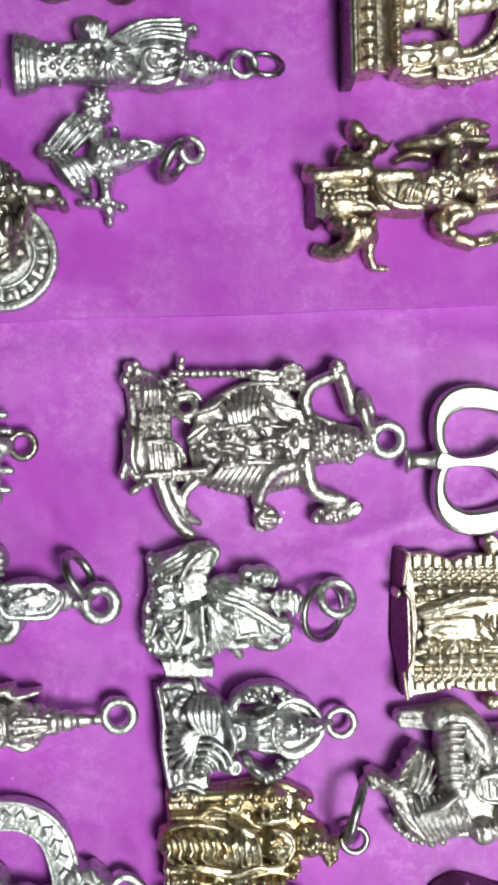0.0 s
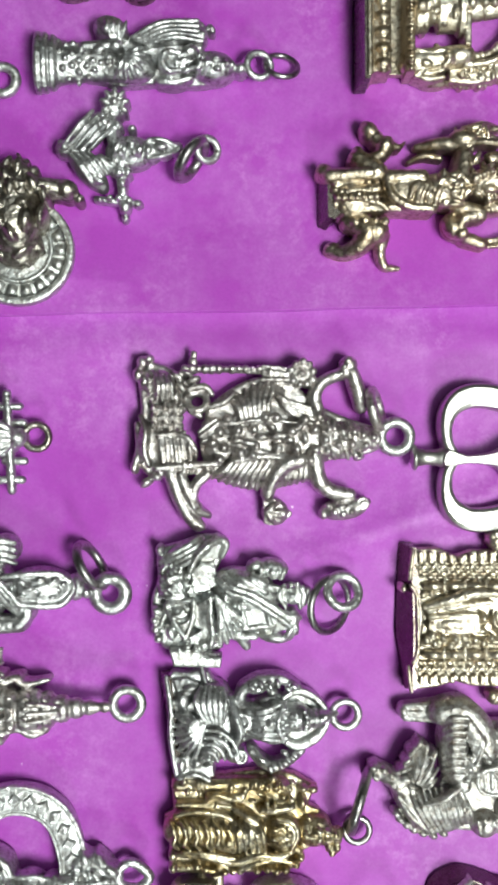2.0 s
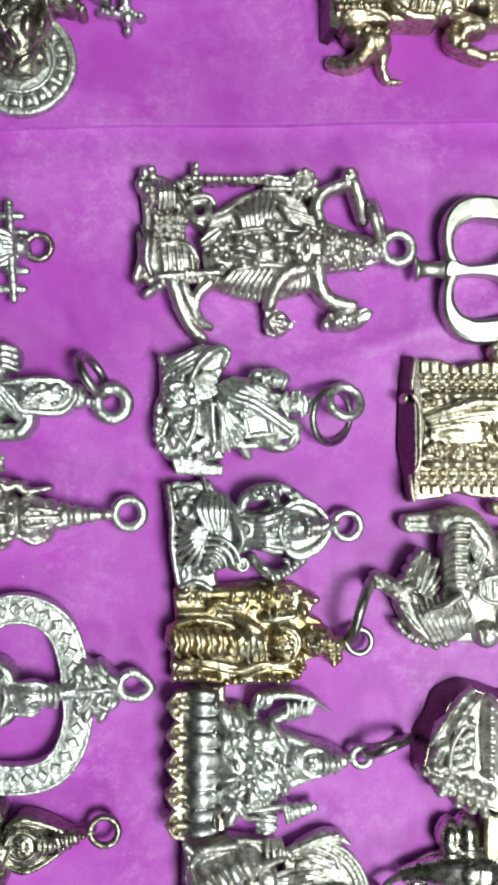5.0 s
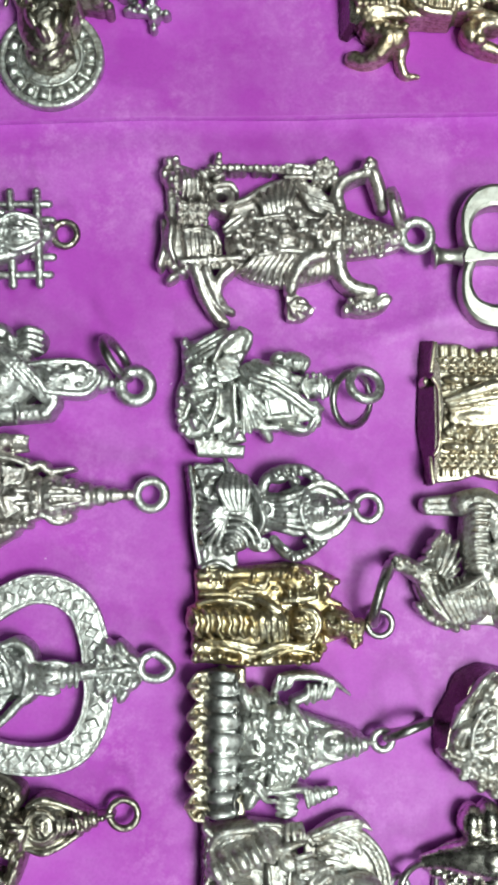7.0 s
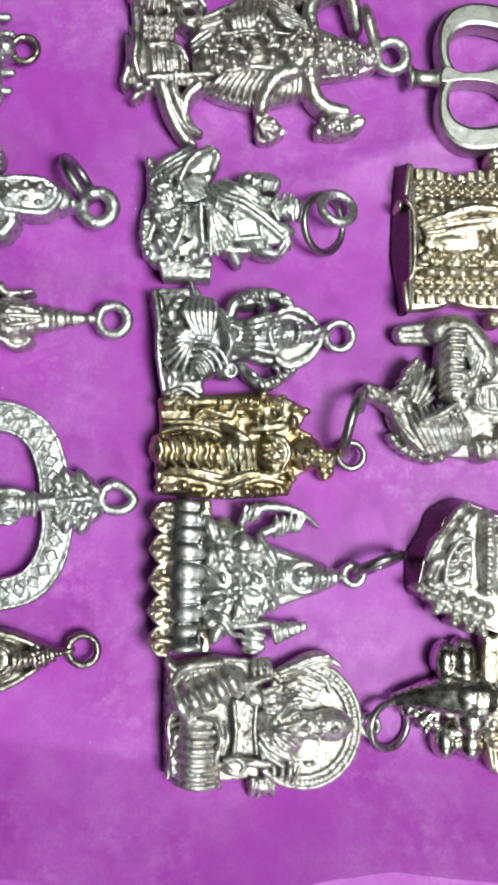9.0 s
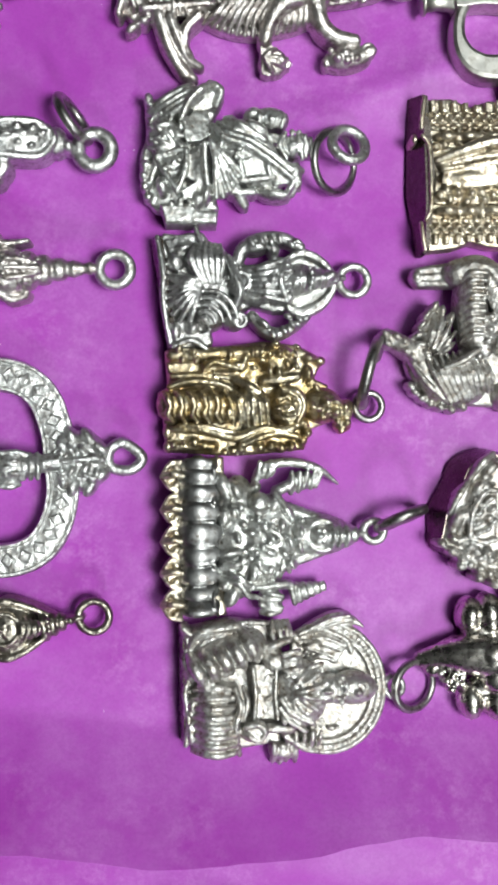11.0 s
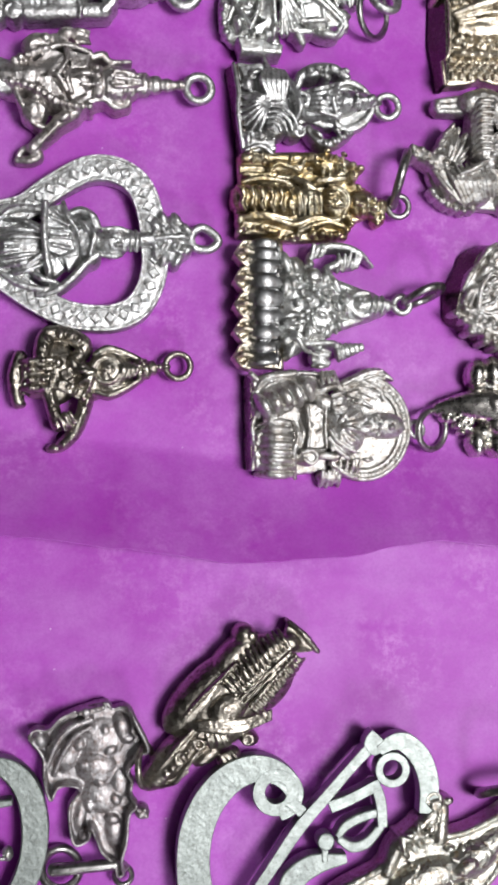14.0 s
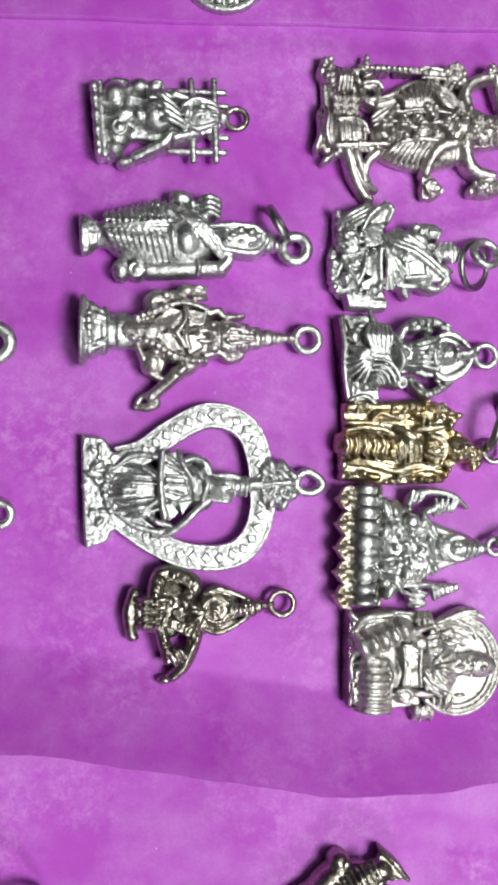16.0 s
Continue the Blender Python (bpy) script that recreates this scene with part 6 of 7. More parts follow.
    seam_line([(166, 432, 50), (176, 440, 54), (184, 452, 56)], [4, 5, 3])
    k.ball(*at(188, 498, 36), 16, 10, 12, -35)
    # long calm face under banded hair
    k.ball(*at(222, 466, 34), 28, 22, 20).ball(*at(214, 464, 46), 8, 11, 8).ball(*at(232, 456, 50), 9, 3.5, 5).ball(*at(232, 474, 50), 9, 3.5, 5).ball(*at(222, 465, 52), 9, 3.2, 4)
    for u in (244, 254, 264):
        seam_line([(u, 448, 40), (u + 2, 464, 46), (u, 482, 40)], [3.5, 5, 3.5])
    seam_line([(206, 444, 44), (236, 444, 44), (262, 452, 40)], [3, 4, 3])
    seam_line([(204, 490, 42), (226, 492, 42), (238, 490, 38)], [4, 5, 3])
    k.rod(at(256, 462, 34), at(290, 460, 32), 13, 12)
    c.part("figure", k, GRAINY)
    k = Cast(165)
    k.ball(*at(325, 460, 20), 36, 42, 18)
    # leafy finial: a stem with two rows of lobes
    seam_line([(300, 460, 40), (330, 458, 42), (356, 460, 36)], [4, 4, 4])
    for u, v, t in ((312, 424, 70), (336, 426, 60), (352, 442, 40), (312, 496, -70), (336, 498, -60), (352, 482, -40), (300, 436, 80), (300, 484, -80)):
        k.ball(*at(u, v, 32), 15, 8, 10, t)
    for u, v, t in ((312, 444, 60), (328, 446, 50), (312, 474, -60), (330, 474, -50), (344, 456, 20)):
        k.ball(*at(u, v, 38), 11, 5, 7, t)
    for v in (436, 448, 460, 472, 484):
        k.ball(*at(298, v, 36), 6, 6, 8)
    k.arc([at(330, 480, 42), at(344, 486, 42), at(348, 474, 40)], 4)
    c.part("finial", k, GRAINY)
    c.part("loop", Cast().arc([at(*p, 20) for p in ((364, 448), (380, 436), (398, 444), (411, 460), (398, 474), (380, 476), (364, 468))], 7.5, 6, 10, True), GRAINY, grain=0)


def small_crossed_leg_figure():
    c = Charm("figure_charm", "small dark silver crossed-leg figure charm", "charm", (180, 690), (-32.84, -79.57), 0.0856, 1.42)
    k = Cast(171)
    # low curved foot bar and ribbed lap
    k.arc([(56, 664, 22), (48, 700, 26), (52, 742, 20)], [13, 14, 11]).ball(56, 744, 20, 10, 8, 11)
    k.ball(86, 700, 24, 34, 36, 24).ball(118, 690, 24, 40, 56, 20)
    for i, v in enumerate((674, 688, 706, 720)):
        k.arc([(60, v, 36), (74, v + 1, 46), (94, v, 50), (112, v - 2, 50)], [4, 7, 6, 5], 4, 9)
        k.ball(76, v + 1, 52, 6, 5, 5).ball(98, v, 54, 6, 5, 5)
    k.rod((64, 698, 46), (118, 700, 52), 3.4).beads([(62, 676, 40), (66, 700, 46), (62, 728, 38)], 7, 4.5)
    # bent arm above, open inside
    k.arc([(94, 684, 38), (96, 652, 38), (104, 628, 36), (124, 622, 36)], [16, 16, 15, 13], 6, 12).arc([(124, 622, 36), (150, 632, 36), (168, 646, 38), (158, 664, 40)], [13, 14, 14, 12], 6, 12)
    for u, v, t in ((96, 664, -10), (100, 648, -20), (106, 636, -40), (128, 630, 20), (146, 632, 60), (158, 640, 60), (160, 656, -30)):
        k.ball(u, v, 50, 5, 9, 6, t)
    k.arc([(140, 632, 48), (152, 642, 50), (166, 642, 46)], [4, 5, 4]).ball(126, 626, 46, 8, 6, 7)
    # smooth chest facet, crossed bands
    k.plate([(126, 692, 52), (142, 686, 54), (150, 700, 54), (136, 708, 52), (126, 702, 50)], 20).ball(150, 680, 42, 18, 12, 16, 60).ball(122, 676, 44, 8, 10, 9)
    for j in range(3):
        k.arc([(104, 700 + 8 * j, 50), (136, 712 + 7 * j, 52), (176, 732 + 8 * j, 42)], [3.2, 4.2, 3.4], 5, 8)
    for u, v in ((112, 708), (126, 714), (140, 720), (152, 726), (166, 734), (172, 744)):
        k.ball(u, v, 52, 4, 10, 6, 20)
    k.rays((186, 694, 54), [(146, 676, 50), (154, 690, 54), (160, 712, 52), (172, 726, 46)], 5.5, 4)
    # hooded face
    k.ball(176, 706, 24, 32, 34, 24).ball(212, 690, 30, 40, 42, 26).arc([(186, 662, 44), (208, 652, 46), (244, 662, 42), (282, 680, 34)], [5, 6.5, 5.5, 4]).arc([(186, 726, 42), (210, 732, 42), (246, 716, 42), (282, 690, 34)], [5, 6.5, 5.5, 4])
    k.hoop(206, 690, 52, 23, 3.6, 0, 0, 8, 24, 0.95).head(206, 690, 44, 17, 0)
    for i in range(4):
        k.arc([(228 + 8 * i, 674 + 2 * i, 50), (234 + 8 * i, 690, 54), (228 + 8 * i, 706 - 2 * i, 50)], [3, 4.2, 3], 4, 8)
    k.cone((256, 689), (292, 683), 24, 9, 32, 3).beads([(268, 680, 52), (270, 694, 52)], 2, 5).rod((288, 683, 30), (312, 681, 24), 5.5).ball(298, 683, 34, 6)
    # crossed shins: a beaded one and a smooth one
    k.arc([(104, 722, 44), (112, 752, 40), (120, 782, 34)], [12, 12, 12], 6, 12).beads([(108, 722, 52), (115, 752, 49), (121, 786, 42)], 9, 5)
    k.ball(136, 776, 36, 16, 15, 15, -40).folds((124, 770, 48), (140, 762, 48), (132, 792, 44), (150, 778, 44), 3, 4.5, 2, 0)
    k.arc([(170, 740, 40), (162, 768, 36), (148, 796, 30), (128, 816, 22)], [13, 12, 12, 11], 6, 12).arc([(166, 752, 48), (156, 780, 43), (136, 810, 32)], [3.5, 4.5, 4]).ball(116, 822, 16, 18, 9, 12, -8)
    c.part("figure", k, DARK)
    loop(c, 330, 680, 22, 22, 6, DARK)


def figure_on_fluted_seat():
    c = Charm("figure_charm", "silver figure charm on a broad fluted lotus seat", "charm", (520, 680), (0.75, -68.79), 0.0838, -0.07)
    k = Cast(181)
    k.slab([(388, 572), (462, 562), (466, 796), (390, 792), (384, 690)], 0, 20, 6)
    for v in (592, 640, 686, 732, 778):
        k.plate([(402, v - 24, 34), (382, v - 22, 44), (374, v - 6, 42), (372, v + 6, 42), (380, v + 18, 44), (402, v + 22, 34)], 30)
        k.arc([(402, v - 2, 48), (388, v - 4, 50), (372, v, 42)], [5, 6, 4]).arc([(400, v - 22, 42), (384, v - 20, 46), (373, v - 3, 42)], 3.5).arc([(400, v + 20, 42), (384, v + 16, 46), (373, v + 2, 42)], 3.5)
        k.ball(392, v - 14, 42, 9, 6, 7, 40).ball(392, v + 12, 42, 9, 6, 7, -40)
    c.part("petal_border", k, STRAW)
    k = Cast(182)
    k.ball(424, 676, 16, 34, 118, 40)
    # broad flat flutes, each with a fine raised edge
    edges = [566, 584, 606, 630, 656, 690, 716, 744, 766, 790]
    for i, (v0, v1) in enumerate(zip(edges, edges[1:])):
        v, w = (v0 + v1) / 2, (v1 - v0) / 2
        e = (v - 676) / 118
        top = 36 + 22 * math.sqrt(max(0.1, 1 - 0.8 * e * e))
        lean = -6 * e
        k.arc([(398 - lean, v - 2 * e, top - 14), (410, v + 2 * e, top - 3), (428, v + 3 * e, top), (446, v, top - 5)], [w * 0.86, w * 0.98, w * 0.98, w * 0.9], 4, 18, False, 0.3)
        k.arc([(398, v1 - 1, top - 12), (420, v1 + 1 + 2 * e, top + 1), (447, v1, top - 3)], 2.0, 5, 7)
    for p, q in ((562, 604), (606, 650), (654, 690), (696, 738), (742, 792)):
        k.arc([(451, p, 38), (447, (p + q) / 2, 54), (453, q, 38)], [2.6, 3.2, 2.6])
    c.part("seat", k, SLEEK)
    k = Cast(183)
    k.ball(482, 680, 22, 36, 92, 26).ball(525, 680, 26, 46, 64, 28).ball(592, 677, 24, 60, 32, 26).rod((555, 640, 30), (645, 668, 28), 11, 8).rod((555, 716, 28), (645, 686, 28), 11, 8)
    # petals of cloth over the edge of the seat
    for u, v, a, b, t in ((462, 606, 10, 22, -20), (478, 610, 9, 16, -30), (462, 650, 9, 16, 5), (476, 644, 8, 14, -10), (470, 702, 20, 7, -8), (470, 722, 18, 7, 4), (474, 762, 11, 20, 25), (462, 748, 10, 8, 0)):
        k.ball(u, v, 46, a, b, 10, t)
    for v0, v1 in ((730, 748), (740, 762)):
        k.arc([(456, v0, 44), (482, v0 + 4, 56), (496, v1, 50), (510, v1 + 4, 40)], [4, 5, 5, 4], 5, 8)
    k.arc([(496, 752, 46), (522, 750, 46), (552, 748, 40)], [5, 6, 5]).arc([(462, 716, 54), (478, 718, 58), (488, 714, 56)], 4)
    # hands and beads on the chest
    k.ball(512, 630, 46, 15, 17, 14, 20).arc([(500, 636, 58), (512, 644, 60), (524, 638, 56)], [3.5, 5, 3.5]).ball(534, 634, 40, 9, 16, 12, 10).arc([(536, 616, 44), (552, 640, 48), (560, 654, 46)], [5, 6.5, 5])
    for u, v, a, t in ((486, 636, 8, 90), (490, 660, 8, 40), (500, 672, 12, 10), (482, 680, 10, 80), (500, 694, 9, -30), (520, 664, 9, 60), (532, 680, 11, 40), (526, 700, 12, 20), (546, 662, 9, 90), (556, 684, 12, 70), (570, 690, 10, 80), (490, 712, 9, 60), (512, 716, 11, 80), (520, 728, 9, 40), (548, 702, 10, 50), (558, 716, 11, 60), (572, 672, 9, 90)):
        k.ball(u, v, 56 - 0.1 * abs(v - 680), a, 5.2, 7, t)
    k.beads([(500, 708, 58), (520, 690, 62), (548, 676, 60)], 6, 4.6).beads([(500, 652, 56), (520, 656, 60), (540, 668, 60)], 5, 4.6).folds((540, 716, 46), (560, 706, 48), (534, 742, 36), (566, 724, 36), 4, 4.6, 2, 0).folds((506, 722, 52), (530, 724, 50), (502, 742, 46), (524, 744, 44), 4, 4.6, 2, 0)
    # horn held above, ridged cone below
    k.arc([(508, 596, 34), (520, 578, 40), (560, 571, 40), (600, 580, 32), (630, 602, 20)], [6, 7, 7, 6, 2]).folds((514, 572, 42), (536, 570, 42), (512, 596, 38), (530, 590, 40), 4, 4, 2, 0).ball(508, 606, 36, 8, 8, 10)
    k.folds((562, 586, 38), (604, 588, 32), (560, 614, 28), (598, 606, 26), 5, 5, 2, 0).ball(580, 597, 22, 24, 13, 12, 4).rod((540, 612, 36), (558, 604, 34), 8)
    k.cone((558, 764), (612, 751), 19, 6, 24, 6).ball(530, 772, 22, 19, 17, 18).folds((516, 758, 36), (516, 788, 32), (546, 764, 36), (544, 788, 30), 4, 4.6, 2, 0).rod((512, 752, 34), (560, 750, 32), 6)
    # face in a hood, crown and shoulders
    k.hoop(604, 677, 44, 22, 4, 0, 0, 8, 22).head(602, 677, 40, 19, 0)
    for u in (618, 628, 638):
        k.arc([(u, 664, 50), (u + 3, 677, 54), (u, 692, 48)], [3.5, 4.8, 3.5], 4, 8)
    k.cone((628, 677), (658, 676), 19, 9, 34, 3).beads([(574, 654, 50), (566, 676, 56), (574, 700, 48)], 6, 5).rod((654, 676, 30), (666, 675, 26), 5.5)
    c.part("figure", k, PALE)
    c.part("loop", Cast().hoop(682, 672, 24, 15, 6.5), PALE, grain=0)
    c.part("jump_ring", Cast().hoop(722, 654, 26, 36, 8, 80, 158, 10, 32), STEEL, "grey jump ring standing on edge", grain=0)


def enthroned_figure_with_disc():
    c = Charm("figure_charm", "gilt-tinted silver enthroned figure charm with beaded disc halo", "charm", (560, 905), (3.91, -87.20), 0.0834, -0.34)
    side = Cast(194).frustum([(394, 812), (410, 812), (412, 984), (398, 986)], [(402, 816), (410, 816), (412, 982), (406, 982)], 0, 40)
    c.part("base_side", side, SHADED_SIDE, "smooth side face coloured dark for shade", grain=0, sharp=True)
    k = Cast(191)
    k.slab([(404, 818), (470, 804), (548, 812), (548, 985), (480, 996), (408, 986)], 0, 28, 6)
    k.arc([(402, 812, 42), (410, 840, 42), (404, 862, 40), (412, 885, 42), (406, 910, 40), (412, 950, 42), (408, 984, 40)], 4.5, 4).rod((404, 816, 44), (418, 828, 44), 6)
    k.plate([(502, 866, 52), (540, 868, 54), (540, 944, 52), (506, 946, 50)], 30).arc([(504, 872, 54), (508, 910, 56), (506, 944, 52)], 3.5).arc([(538, 870, 56), (536, 905, 58), (540, 944, 54)], 3).chase(522, 905, 36, 18, 36, 18, 20, 4)
    c.part("throne", k, FROST)
    k = Cast(192)
    # raised knee, ringed like a shell
    k.arc([(418, 882, 36), (446, 856, 46), (502, 838, 48)], [15, 22, 22], 6, 14)
    for i in range(5):
        u, v = 420 + 19 * i, 872 - 9 * i
        k.arc([(u - 8, v - 18, 44), (u - 2, v - 8, 68), (u + 8, v + 8, 72), (u + 14, v + 22, 58)], [6, 9, 9, 6], 4, 10)
    k.beads([(428, 896, 54), (458, 880, 60), (500, 856, 58)], 9, 6).arc([(412, 846, 40), (428, 822, 46), (480, 812, 48)], [7, 9, 8]).arc([(416, 858, 42), (432, 836, 48), (462, 824, 50)], [4, 5, 4]).beads([(486, 808, 36), (532, 810, 36)], 8, 4.5).rod((476, 806, 34), (484, 822, 40), 4.5)
    # fluted cushion
    k.ball(450, 948, 34, 34, 48, 24)
    for i in range(8):
        v = 904 + 12.5 * i
        e = (i - 3.5) / 4
        k.arc([(418, v + 2, 40 - 6 * e * e), (436, v + 3 * e, 60 - 9 * e * e), (456, v + 5 * e, 63 - 10 * e * e), (478, v + 3 * e, 54 - 8 * e * e)], [4.5, 6.5, 6.5, 5], 4, 10)
    k.arc([(478, 900, 56), (486, 925, 62), (480, 955, 58), (486, 1000, 36)], [4, 5, 5, 4]).arc([(490, 898, 56), (496, 920, 62), (490, 944, 60)], [3.5, 4.5, 4]).ball(418, 928, 40, 10, 14, 10).ball(416, 968, 38, 9, 18, 11).chase(420, 945, 34, 14, 40, 12, 24, 5)
    k.ball(506, 962, 48, 22, 17, 15).arc([(494, 954, 62), (512, 950, 64), (522, 962, 60), (512, 974, 58), (500, 968, 62)], 4.5, 4).rod((528, 958, 50), (560, 960, 48), 8, 7)
    # open hand
    k.ball(535, 862, 50, 18, 16, 12, 20).folds((546, 852, 62), (552, 882, 60), (572, 848, 58), (574, 878, 56), 5, 4, 3, 0).arc([(520, 846, 50), (536, 838, 54), (556, 832, 50)], [6, 7, 5]).folds((532, 806, 40), (556, 806, 38), (536, 830, 48), (560, 828, 46), 4, 4.5, 2, 0)
    # draped chest
    k.ball(575, 910, 40, 40, 50, 26).rays((556, 904, 60), [(588, 868, 56), (598, 880, 60), (602, 896, 62), (600, 914, 62), (596, 930, 60), (588, 944, 56), (574, 952, 52)], 4.5, 6).arc([(556, 880, 58), (580, 872, 58), (604, 866, 52)], 4)
    k.arc([(545, 915, 60), (560, 935, 62), (590, 950, 56)], 4.5).arc([(543, 928, 58), (556, 946, 58), (580, 962, 52)], 4.5).folds((556, 968, 44), (604, 966, 44), (560, 986, 36), (598, 990, 34), 5, 4, 3, 0).arc([(552, 972, 42), (580, 990, 38), (600, 996, 34)], [5, 6, 4])
    k.ball(550, 996, 26, 22, 14, 16).folds((536, 986, 40), (566, 986, 38), (534, 1012, 28), (566, 1010, 26), 4, 5, 3, 0)
    k.head(614, 903, 46, 24, 0).ball(650, 902, 40, 36, 25, 24).beads([(632, 884, 60), (636, 902, 66), (632, 920, 60)], 5, 4).arc([(602, 882, 54), (592, 903, 60), (602, 926, 54)], [4, 5, 4]).ball(682, 904, 34, 8).ball(656, 905, 62, 6)
    c.part("figure", k.chase(565, 905, 42, 50, 60, 24, 24, 4.5), FROST)
    disc = [(614 + 84 * math.cos(a), 905 + 94 * math.sin(a)) for a in np.linspace(-2.25, 2.25, 40)]
    k = Cast(193)
    k.slab(disc, 6, 24, 3)
    rim = np.array(disc)
    k.tube(np.c_[rim, np.full(len(rim), 26.0)], 5, 8)
    inner = np.array([(614 + 68 * math.cos(a), 905 + 78 * math.sin(a)) for a in np.linspace(-2.2, 2.2, 36)])
    k.tube(np.c_[inner, np.full(len(inner), 26.0)], 3, 6)
    k.beads([(614 + 76 * math.cos(a), 905 + 86 * math.sin(a), 26) for a in np.linspace(-2.2, 2.2, 14)], 48, 4.5)
    k.folds((580, 832, 28), (584, 862, 28), (642, 846, 28), (626, 866, 28), 5, 4, 3, 0.1).arc([(574, 826, 30), (600, 818, 30), (640, 834, 28), (650, 852, 28)], 4).rays((580, 846, 34), [(610, 836, 28), (620, 846, 28), (616, 858, 28)], 4).chase(600, 968, 20, 34, 16, 12, 20, 5)
    k.slab(spline([(576, 822), (612, 798), (640, 794), (658, 804), (670, 818), (648, 812), (626, 818)], 3, True), 6, 30, 3)
    k.arc([(590, 818, 32), (620, 804, 34), (646, 800, 32)], 3.5).arc([(600, 820, 32), (626, 810, 34), (650, 806, 30)], 3)
    c.part("halo", k, FROST)
    loop(c, 714, 905, 20, 15, 5, SILVER, 20, 60)
    jump_ring(c, 745, 905, 18, 36, 6, 30, 100, STEEL)


def winged_basket():
    c = Charm("figure_charm", "pale gilt domed charm with fluted petals", "charm", (830, 670), (26.61, -67.85), 0.0854, -0.26)
    def at(u, v, h):
        return 830 + (u - 796.9) * 0.854, 670 + (v - 1018.5) * 0.854, h

    def flat(*points):
        return [at(u, v, 0)[:2] for u, v in points]
    foot = flat((728, 1050), (726, 1020), (728, 980), (750, 940), (764, 905), (800, 884), (830, 884), (880, 900), (940, 930), (945, 1090), (900, 1128), (850, 1116), (800, 1098), (750, 1066))
    top = flat((740, 1046), (744, 1020), (752, 984), (774, 944), (790, 912), (812, 896), (832, 894), (876, 912), (930, 944), (932, 1080), (894, 1116), (852, 1106), (806, 1090), (760, 1060))
    c.part("base_side", Cast(202).frustum(spline(foot, 4, True), spline(top, 4, True), 0, 40), SHADED_SIDE, "smooth side face coloured dark for shade", grain=0, sharp=True)
    k = Cast(201)
    k.slab(spline(top, 2, True), 8, 42, 5)
    # long overlapping leaves of the near wing
    for p, q, m in (((752, 992), (786, 936), 6), ((754, 1018), (782, 984), 7), ((768, 1024), (788, 978), 6), ((788, 932), (826, 892), 6), ((786, 970), (820, 932), 7), ((806, 936), (838, 904), 8), ((800, 958), (826, 944), 5)):
        k.arc([at(*p, 46), at((p[0] + q[0]) / 2 - 3, (p[1] + q[1]) / 2 - 4, 54), at(*q, 46)], [m * 0.6, m, m * 0.6], 5, 9)
    # pointed panel with veins inside a raised border
    k.plate([at(786, 1026, 46), at(790, 990, 50), at(812, 958, 50), at(830, 958, 48), at(832, 1010, 48), at(826, 1038, 44), at(800, 1036, 44)], 24)
    k.arc([at(784, 1030, 52), at(788, 988, 58), at(810, 956, 56), at(828, 954, 52)], 4.4).arc([at(786, 1032, 50), at(808, 1040, 50), at(828, 1036, 48)], 4.4)
    for u, v in ((818, 968), (806, 978), (822, 984), (800, 992), (816, 1000), (798, 1008), (814, 1018), (800, 1024), (824, 1006)):
        k.ball(*at(u, v, 52), 8, 4.2, 6, -30)
    # scalloped ridge beyond the groove
    k.arc([at(858, 914, 44), at(858, 970, 52), at(860, 1030, 48)], [12, 14, 12], 6, 12)
    for v in (920, 936, 954, 972, 988, 1004, 1026, 1046):
        k.ball(*at(856, v, 60), 8, 6, 8, 20)
    k.ball(*at(890, 990, 40), 30, 54, 20).folds(at(876, 930, 56), at(880, 1050, 54), at(916, 950, 48), at(918, 1050, 46), 8, 5.4, 3, 0)
    # beaded lower border in three rows
    for u, v in ((738, 1042), (758, 1034), (766, 1038), (774, 1036), (786, 1048), (796, 1056), (802, 1066), (816, 1058), (820, 1070), (836, 1064), (756, 1056), (772, 1068), (786, 1078), (770, 1080), (802, 1084), (802, 1100), (818, 1092), (836, 1098), (828, 1110), (850, 1104), (852, 1116)):
        k.ball(*at(u, v, 46), 8.5, 7, 9, (u * 11) % 90)
    k.ball(*at(846, 1074, 44), 13, 11, 13).ball(*at(862, 1078, 48), 9, 12, 12).arc([at(748, 1052, 42), at(790, 1066, 46), at(850, 1090, 44)], [4, 5, 4])
    c.part("dome", k, FROST)


